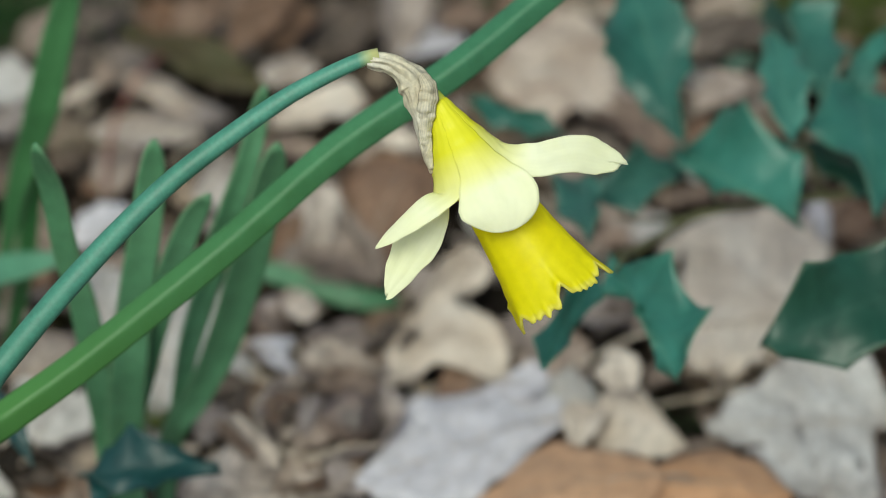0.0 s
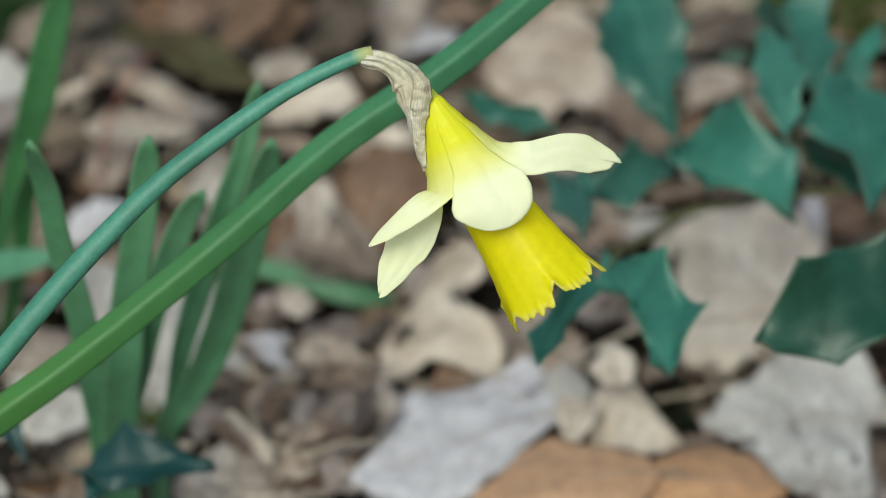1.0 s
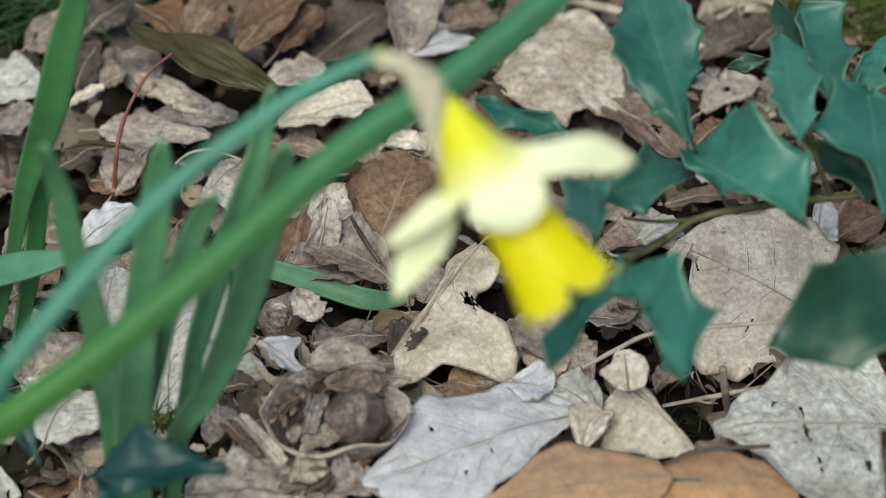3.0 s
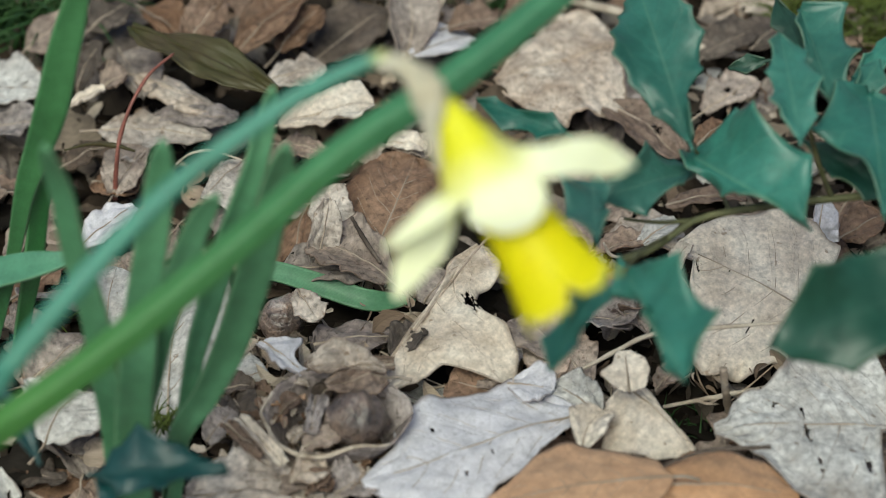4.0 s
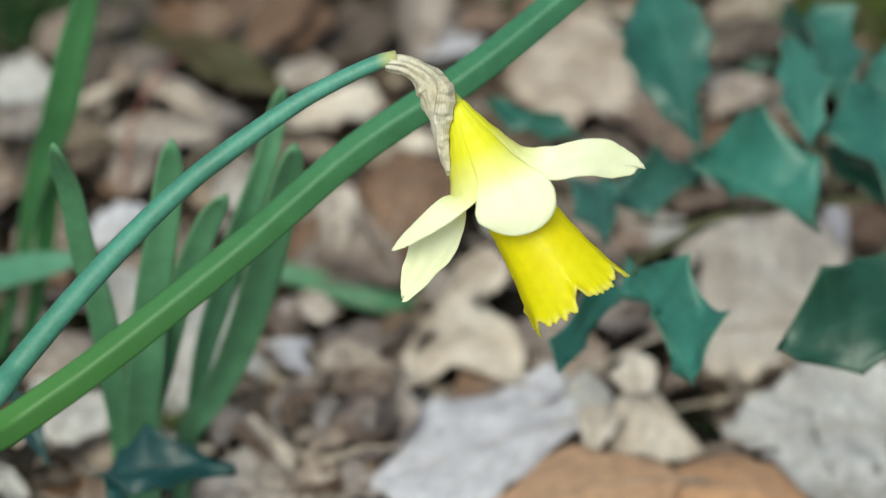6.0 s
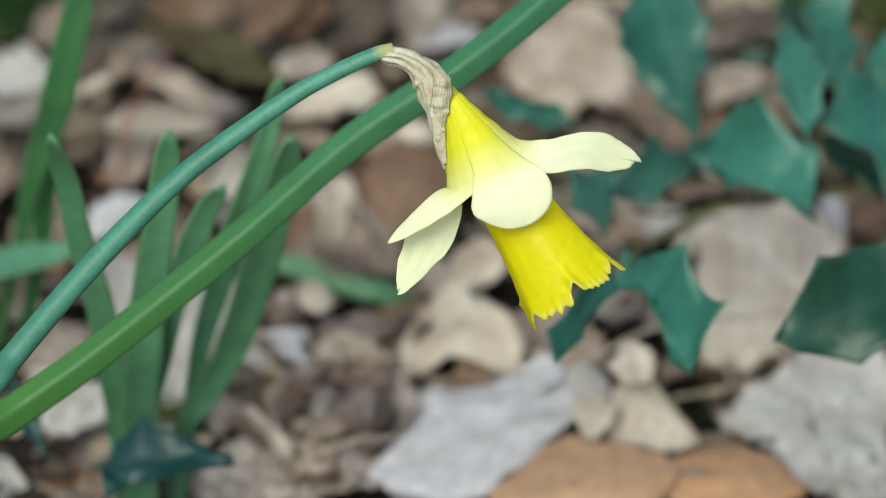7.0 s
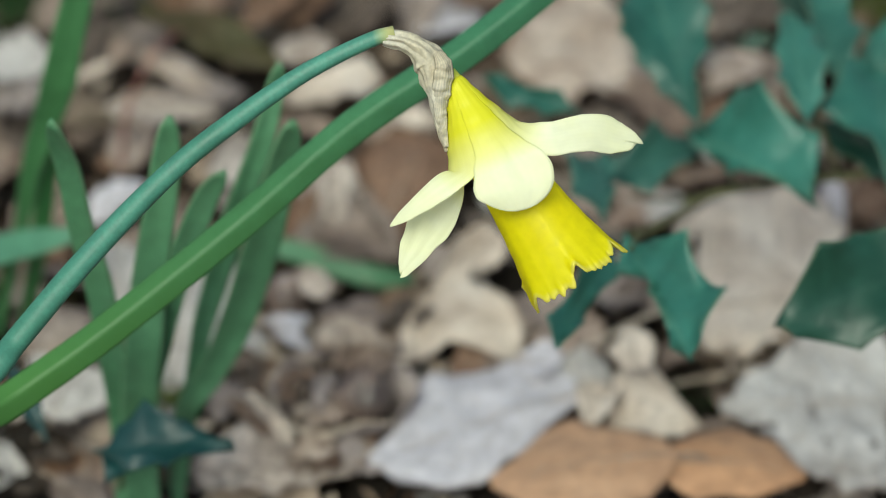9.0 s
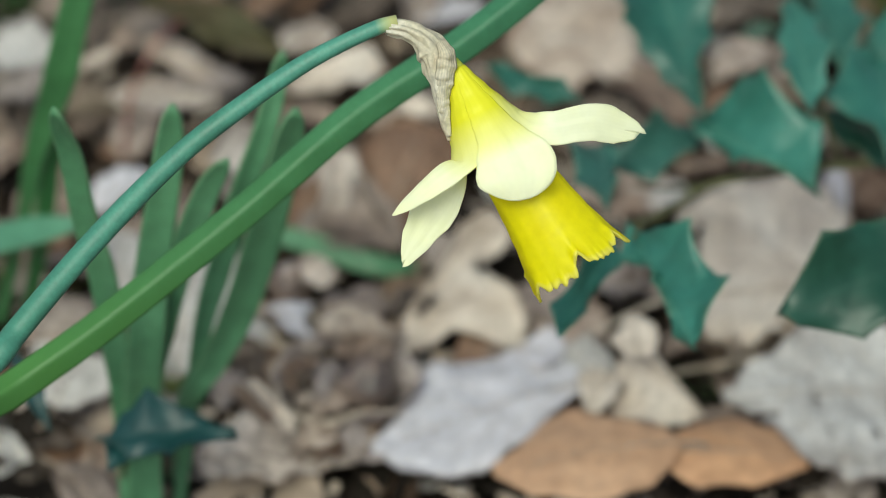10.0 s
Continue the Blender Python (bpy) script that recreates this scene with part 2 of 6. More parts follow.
def thing(name, bm, material, m, label, category, group="", kind=""):
    ob = part(name, bm, material)
    ob.matrix_world = m
    return tagged(ob, label, category, group, kind)


def curve(points, n):
    """n + 1 points on a smooth line through the given ones, evenly spread."""
    p = [Vector(q) for q in points]
    p = [2 * p[0] - p[1]] + p + [2 * p[-1] - p[-2]]
    fine = []
    for i in range(1, len(p) - 2):
        a, b, c, d = p[i - 1:i + 3]
        for k in range(16):
            t = k / 16
            fine.append(0.5 * (2 * b + (c - a) * t + (2 * a - 5 * b + 4 * c - d) * t * t + (3 * b - a - 3 * c + d) * t ** 3))
    fine.append(p[-2])
    run = [0.0]
    for a, b in zip(fine, fine[1:]):
        run.append(run[-1] + (b - a).length)
    out = []
    for i in range(n + 1):
        s = run[-1] * i / n
        k = min(max(1, next((j for j, r in enumerate(run) if r >= s), len(run) - 1)), len(run) - 1)
        t = (s - run[k - 1]) / max(1e-9, run[k] - run[k - 1])
        out.append(fine[k - 1].lerp(fine[k], t))
    return out


def along(values, t):
    """The value at t (0 to 1) on a smooth line through evenly spaced values."""
    x = t * (len(values) - 1)
    i = min(int(x), len(values) - 2)
    k = x - i
    k = k * k * (3 - 2 * k) * 0.5 + k * 0.5
    return values[i] * (1 - k) + values[i + 1] * k


def sheet(grid, thick):
    """A thin closed body from a grid of (place, (u, v)); None leaves a hole's face out."""
    bm = bmesh.new()
    uv = bm.loops.layers.uv.new("UVMap")
    rows, cols = len(grid), len(grid[0])
    nor = []
    for i in range(rows):
        line = []
        for j in range(cols):
            a = grid[min(i + 1, rows - 1)][j][0] - grid[max(i - 1, 0)][j][0]
            b = grid[i][min(j + 1, cols - 1)][0] - grid[i][max(j - 1, 0)][0]
            c = a.cross(b)
            line.append(c.normalized() if c.length > 1e-14 else Vector((0, 0, 1)))
        nor.append(line)
    top = [[bm.verts.new(grid[i][j][0] + nor[i][j] * thick / 2) for j in range(cols)] for i in range(rows)]
    low = [[bm.verts.new(grid[i][j][0] - nor[i][j] * thick / 2) for j in range(cols)] for i in range(rows)]

    def face(vs, uvs):
        f = bm.faces.new(vs)
        for loop, q in zip(f.loops, uvs):
            loop[uv].uv = q

    def kept(i, j):
        return 0 <= i < rows - 1 and 0 <= j < cols - 1 and len(grid[i][j]) < 3

    for i in range(rows - 1):
        for j in range(cols - 1):
            if not kept(i, j):
                continue
            ring = [(i, j), (i + 1, j), (i + 1, j + 1), (i, j + 1)]
            q = [grid[a][b][1] for a, b in ring]
            face([top[a][b] for a, b in ring], q)
            face([low[a][b] for a, b in reversed(ring)], q[::-1])
            for (a, b), (c, d), di, dj in ((ring[0], ring[1], 0, -1), (ring[1], ring[2], 1, 0), (ring[2], ring[3], 0, 1), (ring[3], ring[0], -1, 0)):
                if not kept(i + di, j + dj):
                    face([top[c][d], top[a][b], low[a][b], low[c][d]], [grid[c][d][1], grid[a][b][1], grid[a][b][1], grid[c][d][1]])
    return bm


def tube(path, radii, seg=12, section=None, rough=0.0, seed=0, bm=None):
    """A round or ridged rod along a path, closed at both ends."""
    bm = bm or bmesh.new()
    uv = bm.loops.layers.uv.verify()
    n = len(path) - 1
    side = Vector((0.3, 1, 0.2))
    rings = []
    for i, p in enumerate(path):
        t = (path[min(i + 1, n)] - path[max(i - 1, 0)]).normalized()
        side = (side - t * side.dot(t)).normalized()
        other = t.cross(side)
        r = along(radii, i / n)
        ring = []
        for k in range(seg):
            a = 2 * math.pi * k / seg
            q = r * (section(a, i / n) if section else 1.0)
            if rough:
                q *= 1 + rough * noise.noise(Vector((k * 0.9, i * 0.35, seed * 7.1)))
            ring.append(bm.verts.new(p + (side * math.cos(a) + other * math.sin(a)) * q))
        rings.append(ring)
    for i in range(n):
        for k in range(seg):
            f = bm.faces.new((rings[i][k], rings[i][(k + 1) % seg], rings[i + 1][(k + 1) % seg], rings[i + 1][k]))
            for loop, q in zip(f.loops, ((i / n, k / seg), (i / n, (k + 1) / seg), ((i + 1) / n, (k + 1) / seg), ((i + 1) / n, k / seg))):
                loop[uv].uv = q
    bm.faces.new(rings[0][::-1])
    bm.faces.new(rings[-1])
    return bm


def blade(path, widths, facing, channel=0.25, thick=0.0009, n=28, across=8, twist=0.0, ragged=0.0, seed=0, blunt=0.0, tip=None, keel=1.5):
    """A strap along a path: half widths, the way its face looks, the depth of its channel."""
    facing = Vector(facing).normalized()
    pts = curve(path, n)
    grid = []
    for i, p in enumerate(pts):
        t = (pts[min(i + 1, n)] - pts[max(i - 1, 0)]).normalized()
        face = (facing - t * facing.dot(t)).normalized()
        side = t.cross(face)
        a = twist * i / n
        face, side = face * math.cos(a) + side * math.sin(a), side * math.cos(a) - face * math.sin(a)
        w = along(widths, i / n)
        if blunt and i / n > 1 - blunt:
            k = (i / n - 1 + blunt) / blunt
            w *= math.sqrt(max(0.0, 1 - k * k * 0.985))
        row = []
        for j in range(across + 1):
            v = 2 * j / across - 1
            reach = along(tip, j / across) * w * max(0.0, (i / n - 0.8) / 0.2) ** 1.5 if tip else 0.0
            rag = ragged * noise.noise(Vector((i * 0.45, v * 1.3, seed * 3.7)))
            row.append((p + t * reach + side * v * w * (1 + 0.5 * rag) - face * channel * w * (1 - abs(v) ** keel) + face * rag * w, (i / n, j / across)))
        grid.append(row)
    return sheet(grid, thick)


def oak_grid(length, width, lobes, depth, curl, fold, crumple, seed, n, across, hole=None, sides=(1, 1), ridge=0.004, sweep=0.3, outline=None, margin=0.15):
    """An oak leaf from its foot at the origin along +x: lobed outline, curled, folded along its midrib, crumpled."""
    rnd = random.Random(seed)
    ph, skew = rnd.random() * 0.2, rnd.uniform(-0.12, 0.12)
    grid = []
    for i in range(n + 1):
        u = i / n
        env = math.sin(math.pi * min(1, u ** 0.8 * 0.93 + 0.07)) ** 0.62 * (0.55 + 0.6 * u)
        row = []
        for j in range(across + 1):
            v = 2 * j / across - 1
            s = 1 if v > 0 else -1
            cut = math.cos(2 * math.pi * (lobes * (u + ph * s) + 0.25 * s)) * 0.5 + 0.5
            w = width * 0.5 * env * (1 - depth * (1 - cut) * (0.35 + 0.65 * math.sin(math.pi * u))) * (1 + 0.12 * noise.noise(Vector((u * 9, s * 3.0, seed))) + (0.02 + 8 * ridge) * noise.noise(Vector((u * 34, s * 5.0, seed)))) * (sides[1] if v > 0 else sides[0])
            if outline:
                w = along(outline[1 if v > 0 else 0], u) * (1 + 0.03 * noise.noise(Vector((u * 9, s * 3.0, seed))) + (0.3 * ridge * 10) * noise.noise(Vector((u * 45, s * 5.0, seed))))
            x = u * length + abs(v) * w * sweep - 0.15 * width * u
            y = v * w + skew * length * math.sin(u * 2.6)
            if outline:
                x, y = u * length, v * w
            z = fold * abs(v) ** 1.4 * w - curl * length * (u - 0.5) ** 2 * 2 + curl * length * 0.2
            z += crumple * length * noise.noise(Vector((u * 3.2, v * 2.2, seed * 1.7))) + 0.35 * crumple * length * noise.noise(Vector((u * 9, v * 5, seed * 2.7)))
            z += ridge * width * math.sin(2 * math.pi * (7 * u - 1.6 * abs(v) + 0.7 * noise.noise(Vector((u * 2, v * 2, seed))))) * abs(v) ** 0.5
            z += margin * w * abs(v) ** 5 * (noise.noise(Vector((u * 6, s * 4.0, seed * 3.1))) + 0.2 * noise.noise(Vector((u * 15, s * 4.0, seed * 1.1))))
            cell = (Vector((x, y, z)), (u, j / across))
            if hole and any(((u - h[0]) / h[2]) ** 2 + ((v - h[1]) / h[3]) ** 2 < 1 + 2.2 * noise.noise(Vector((u * 46, v * 16, seed))) for h in hole):
                cell = (*cell, None)
            row.append(cell)
        grid.append(row)
    return grid


def oak_bm(length, width, lobes=3.5, depth=0.4, curl=0.1, fold=0.15, crumple=0.05, seed=1, n=34, across=12, hole=None, foot=True, sides=(1, 1), ridge=0.004, sweep=0.3, outline=None, margin=0.15, veined=False):
    """The leaf's blade and its stalk, which runs on as the midrib."""
    grid = oak_grid(length, width, lobes, depth, curl, fold, crumple, seed, n, across, hole, sides, ridge, sweep, outline, margin)
    rib = [row[across // 2][0] + Vector((0, 0, 0.0003)) for row in grid][:int(n * 0.9):max(1, n // 9)]
    if foot:
        rib = [rib[0] + Vector((-0.008, 0.001, -0.002)), rib[0] + Vector((-0.004, 0, -0.0006))] + rib
    ribs = tube(curve(rib, 22), [0.0006, 0.0004, 0.0003, 0.0002, 0.0002], 6)
    for k in range(5 if veined else 0):
        for side in (-1, 1):
            u0 = 0.10 + 0.15 * k + 0.05 * noise.noise(Vector((k * 1.7, side, seed)))
            vein = []
            for q in range(6):
                row = grid[min(n, round((u0 + 0.030 * q + 0.004 * q * q) * n))]
                vein.append(row[across // 2 + side * round(q * 0.17 * across / 2)][0] + Vector((0, 0, 0.0002)))
            if all((b - a).length > 1e-6 for a, b in zip(vein, vein[1:])):
                tube(curve(vein, 12), [0.00016, 0.00012, 0.00006], 4, bm=ribs)
    return sheet(grid, 0.0005), ribs


def lay(foot, tip, facing=(0, 0, 1), roll=0.0):
    """The pose of a leaf whose +x runs from foot to tip and whose face looks the given way."""
    a, b = Vector(foot), Vector(tip)
    x = (b - a).normalized()
    z = Vector(facing)
    z = (z - x * z.dot(x)).normalized()
    m = Matrix((x, z.cross(x), z)).transposed().to_4x4()
    return Matrix.Translation(a) @ m @ pose(0, 0, 0, roll)


def span(foot, tip):
    return (Vector(tip) - Vector(foot)).length


# ---- ground: one sheet, fine under the litter, out to the horizon ----
def floor_material():
    """Dark mould, toned down further as gap shade, strewn further off with leaves too many to build."""
    m = M_SOIL
    nt = m.node_tree
    bsdf = nt.nodes["Principled BSDF"]
    co, cell, ramp = nt.nodes.new("ShaderNodeTexCoord"), nt.nodes.new("ShaderNodeTexVoronoi"), nt.nodes.new("ShaderNodeValToRGB")
    cell.inputs["Scale"].default_value = 18
    for e, (p, c) in zip(ramp.color_ramp.elements, ((0.2, (0.035, 0.026, 0.019)), (0.9, (0.27, 0.205, 0.155)))):
        e.position, e.color = p, (*c, 1)
    dist, far, mix = nt.nodes.new("ShaderNodeVectorMath"), nt.nodes.new("ShaderNodeMapRange"), nt.nodes.new("ShaderNodeMix")
    dist.operation = "DISTANCE"
    dist.inputs[1].default_value = (0, 0.75, 0)
    far.inputs["From Min"].default_value, far.inputs["From Max"].default_value = 1.0, 1.7
    mix.data_type = "RGBA"
    old = bsdf.inputs["Base Color"].links[0].from_socket
    for a, b in ((co.outputs["Object"], cell.inputs["Vector"]), (co.outputs["Object"], dist.inputs[0]), (dist.outputs["Value"], far.inputs["Value"]), (far.outputs[0], mix.inputs[0]),
                 (cell.outputs["Color"], ramp.inputs[0]), (old, mix.inputs[6]), (ramp.outputs[0], mix.inputs[7]), (mix.outputs[2], bsdf.inputs["Base Color"])):
        nt.links.new(a, b)


def ground():
    bm = bmesh.new()
    steps = [-1500, -300, -60, -12, -4, -2] + [-1 + i * 0.02 for i in range(101)] + [2, 4, 12, 60, 300, 1500]
    rows = []
    for yy in steps:
        row = []
        for xx in steps:
            x, y = xx, yy + 0.8
            near = 1.0 if abs(xx) < 3 and abs(yy) < 3 else 0.0
            z = near * (0.006 * noise.noise(Vector((x * 14, y * 14, 1))) + 0.004 * noise.noise(Vector((x * 40, y * 40, 4)))) - 0.006
            row.append(bm.verts.new((x, y, z)))
        rows.append(row)
    for a, b in zip(rows, rows[1:]):
        for i in range(len(a) - 1):
            bm.faces.new((a[i], a[i + 1], b[i + 1], b[i]))
    thing("ground", bm, M_SOIL, Matrix(), "dark crumbly leaf mould of a woodland floor, toned down further as gap shade", "ground", kind="structure")


floor_material()
ground()
focus_mark = new("focus_mark")
cam.data.dof.focus_object = focus_mark

# ---- the daffodil ----
UNIT = 0.0001262
FACE = Vector((0, -0.766044443118978, 0.6427876096865393))   # from the flower towards where it is seen
RIGHT, UPW = Vector((1, 0, 0)), Vector((0, 0.6427876096865393, 0.766044443118978))
BASE = Vector((-0.1650, 0.4000, 0.0000))
HEART = Vector((0.0009, 0.4423, 0.2215))


def fl(x, y, d=0.0):
    """Flower space (right, down, away, in eighths of a millimetre from the tube's top) to the plant's space."""
    return HEART - BASE + (RIGHT * x - UPW * y - FACE * d) * UNIT


def daffodil():
    plant = tagged(new("daffodil"), "wild daffodil with one nodding pale-and-deep-yellow flower among leaf litter", "flower")
    plant.location = BASE

    # stalk
    path = [Vector((0, 0, -0.004)), Vector((0.006, 0.003, 0.06)), Vector((0.022, 0.010, 0.12))]
    path += [Vector(p) - BASE for p in [(-0.1035, 0.3964, 0.1699), (-0.0963, 0.4037, 0.1754), (-0.0836, 0.4134, 0.1870), (-0.0710, 0.4222, 0.1975), (-0.0584, 0.4300, 0.2069), (-0.0458, 0.4363, 0.2143), (-0.0332, 0.4419, 0.2210), (-0.0243, 0.4451, 0.2247), (-0.0155, 0.4477, 0.2278), (-0.0114, 0.4483, 0.2286)]]
    sec = lambda a, t: 1 + 0.10 * math.cos(2 * a) + 0.07 * abs(math.cos(1.5 * a + 0.6)) ** 6
    stalk = part("flower_stalk", tube(curve(path, 90), [0.0034, 0.0034, 0.0034, 0.0034, 0.0032, 0.0029, 0.0025, 0.0018], 20, sec), M_STALK, plant, "smooth blue-green bent stalk")

    # spathe: a papery sleeve, swollen at the bend, that tapers to a hanging tail
    def crease(a, t):
        fold = abs(math.sin(3.5 * a + 2.2 * t + 0.8 * noise.noise(Vector((math.cos(a) * 2, math.sin(a) * 2, t * 3)))))
        return 0.86 + 0.26 * fold * (0.3 + 0.9 * t) + 0.26 * noise.noise(Vector((math.cos(a) * 1.7, math.sin(a) * 1.7, t * 7))) + 0.12 * noise.noise(Vector((math.cos(a) * 5, math.sin(a) * 5, t * 16)))
    sleeve = tube(curve([fl(-117, -66), fl(-84, -61), fl(-55, -44), fl(-33, -20), fl(-26, 10, -6), fl(-21, 45, -10), fl(-15, 86, -12), fl(-7, 126, -12), fl(-5, 136, -12)], 90), [0.0019, 0.0022, 0.0028, 0.0035, 0.0033, 0.0023, 0.0015, 0.0011, 0.0004], 64, crease, 0.0, 3)
    part("spathe", sleeve, M_SPATHE, stalk, "dry papery cream-brown sheath")
    flap = blade([fl(-22, -38, -27), fl(-10, -14, -31), fl(-13, 20, -29), fl(-17, 52, -22), fl(-13, 90, -20), fl(-6, 128, -18)], [0.0010, 0.0022, 0.0021, 0.0014, 0.0010, 0.0005], FACE + RIGHT * 0.25, -0.55, 0.0003, 60, 20, 0.35, 0.30, 5)
    part("spathe_tail", flap, M_SPATHE, stalk, "shrivelled papery flap of the sheath")

    # tube and corona about their axes
    def turned(a, b, radii, n, seg, rim=None, thick=0.0005, start=0.0):
        a, b = Vector(a), Vector(b)
        t = (b - a).normalized()
        side = (FACE - t * FACE.dot(t)).normalized()
        other = t.cross(side)
        grid = []
        for i in range(n + 1):
            row = []
            for k in range(seg + 1):
                ang = 2 * math.pi * k / seg + math.pi
                s, r = i / n, along(radii, i / n)
                ds, dr = rim(ang, s) if rim else (0, 0)
                row.append((a + (b - a) * (s + ds) + (side * math.cos(ang) + other * math.sin(ang)) * (r + dr), (s, k / seg)))
            grid.append(row)
        return sheet(grid, thick)

    TOP, MOUTH = fl(-2, -6), fl(72, 142)
    FLARE = [0.0013, 0.0029, 0.0046, 0.0066, 0.0085, 0.0098]
    part("flower_tube", turned(TOP, TOP.lerp(MOUTH, 0.8), [along(FLARE, 0.08 * i) - 0.0006 * min(1, i / 3) for i in range(11)], 40, 60), M_TUBE, stalk, "yellow tube, greenish at the top")

    def bump_at(a, centre, width):
        d = (a - centre + 180) % 360 - 180
        return math.exp(-(d / width) ** 2)

    def frill(a, s):
        deg = math.degrees(a)
        k = max(0.0, (s - 0.62) / 0.38)
        wave = noise.noise(Vector((math.cos(a) * 2.5, math.sin(a) * 2.5, 2.0)))
        fine = noise.noise(Vector((math.cos(a) * 9, math.sin(a) * 9, 5.0)))
        teeth = noise.noise(Vector((math.cos(a) * 21, math.sin(a) * 21, 9.0)))
        split = 0.12 * bump_at(deg, -4, 6) + 0.07 * bump_at(deg, -60, 7) + 0.05 * bump_at(deg, 56, 10) + 0.12 * (bump_at(deg, 118, 8) + bump_at(deg, 178, 8) + bump_at(deg, -120, 8))
        spur = bump_at(deg, -80, 7) + 1.5 * bump_at(deg, 84, 10)
        ds = k * k * (0.02 - split + 0.035 * wave + 0.035 * spur) + k ** 4 * (0.040 * fine + 0.008 * teeth)
        pleat = math.cos(6 * a + 0.5) + 0.12 * math.cos(18 * a + 1.0)
        dr = 0.00022 * pleat * s + k ** 3 * (0.0005 * wave + 0.0009 * bump_at(deg, -80, 7)) + k ** 6 * (0.0009 * fine + 0.0002 * teeth + 0.0010 * split * 6)
        return ds, dr

    part("corona", turned(fl(75, 137, 0), fl(222, 353, 22), [0.0063, 0.0069, 0.0076, 0.0083, 0.0092, 0.0104, 0.0117], 56, 240, frill), M_CORONA, stalk, "deep yellow trumpet with a frilled rim")

    # six tepals: fused below into the tube's wall, each in its own sixth of it, then free along its own line
    axis = (MOUTH - TOP).normalized()
    front = (FACE - axis * FACE.dot(axis)).normalized()
    flank = axis.cross(front)

    def wall(s, deg, off=0.0):
        ang = math.radians(deg)
        return TOP + (MOUTH - TOP) * s + (front * math.cos(ang) + flank * math.sin(ang)) * (along(FLARE, min(1.0, s)) + off)

    def tepal(turn, line, hw, lean, hollow, seed, blunt, tip, lead=None):
        n, across = 72, 22
        rise = (0.10, 0.40, 0.70, 0.97) if lead is None else (0.10, 0.40, 0.60)
        low = [wall(q, turn if lead is None else lead) for q in rise]
        path = curve(low + [fl(*p) for p in line], n)
        uw = sum((q - p).length for p, q in zip(low, low[1:])) / sum((q - p).length for p, q in zip(path, path[1:]))
        part_at = 0.72 * uw
        grid = []
        for i in range(n + 1):
            u = i / n
            t = (path[min(i + 1, n)] - path[max(i - 1, 0)]).normalized()
            face = (FACE - t * FACE.dot(t)).normalized()
            side = t.cross(face)
            face, side = face * math.cos(lean) + side * math.sin(lean), side * math.cos(lean) - face * math.sin(lean)
            q = max(0.0, (u - part_at) / (1 - part_at))
            full = w = along(hw, q)
            if q > 1 - blunt:
                b = (q - 1 + blunt) / blunt
                w *= math.sqrt(max(0.0, 1 - b * b * 0.985))
            free = min(1.0, max(0.0, (u - part_at) / (0.30 * (1 - part_at) + 0.16)))
            free = free * free * (3 - 2 * free)
            s = 0.10 + (rise[-1] - 0.10) * u / uw
            base = 0.42 if lead is None else 0.34
            tint = base * u / uw if u < uw else base + (1 - base) * (u - uw) / (1 - uw)
            row = []
            for j in range(across + 1):
                v = 2 * j / across - 1
                reach = along(tip, j / across) * full * max(0.0, (q - 0.8) / 0.2) ** 1.5 if tip else 0.0
                rag = noise.noise(Vector((u * 5, v * 1.3, seed * 3.7)))
                edge = 1 + 0.05 * noise.noise(Vector((u * 14, v, seed * 1.3)))
                out = path[i] + t * reach + side * v * w * edge + face * w * (0.07 * rag - hollow * (1 - v * v) + 0.014 * math.cos(9 * v + rag * 3))
                fused = wall(min(s, 1.05), turn + 31.4 * v, 0.00003 * math.cos(11 * v)) if free < 1 else out
                row.append((fused.lerp(out, free), (tint, j / across)))
            grid.append(row)
        return sheet(grid, 0.0003)

    for k, row in enumerate((
        (-76, [(101, 90, -52), (135, 106, -60), (176, 114, -58), (211, 108, -52), (254, 103, -40), (294, 112, -26), (332, 121, -14)], [0.0034, 0.0034, 0.0034, 0.0037, 0.0038, 0.0038, 0.0041, 0.0043, 0.0038, 0.0028], -0.12, -0.06, 0.05, [-0.9, 0.1, 0.5, 0.3, -1.5, -0.1, -0.2, -1.5]),
        (-12, [(98, 158, -84), (110, 184, -88), (119, 212, -88), (125, 239, -84)], [0.0044, 0.0058, 0.0076, 0.0090, 0.0094, 0.0088], 0.0, -0.02, 0.40, None),
        (48, [(14, 178, -58), (-19, 203, -60), (-54, 230, -56), (-82, 251, -46), (-104, 268, -40)], [0.0040, 0.0040, 0.0034, 0.0026, 0.0018, 0.0006], 0.45, -0.16, 0.12, None),
        (108, [(6, 197, 14), (-18, 240, 6), (-46, 281, 0), (-68, 318, -4), (-85, 351, -8)], [0.0036, 0.0040, 0.0046, 0.0050, 0.0036, 0.0012], -0.1, 0.05, 0.05, [0.9, 0.2, -0.5, 0.4, -0.3]),
        (-134, [(100, 150, 56), (136, 160, 62), (165, 166, 66)], [0.0034, 0.0034, 0.0034, 0.0010], 0.1, 0.15, 0.12, None),
        (168, [(70, 160, 84), (92, 210, 92), (112, 250, 92)], [0.0034, 0.0036, 0.0038, 0.0010], 0.0, 0.15, 0.12, None),
    )):
        part("tepal", tepal(*row[:5], 11 + k, *row[5:], -50 if k == 0 else None), M_TEPAL, stalk, "pale cream-yellow tepal")

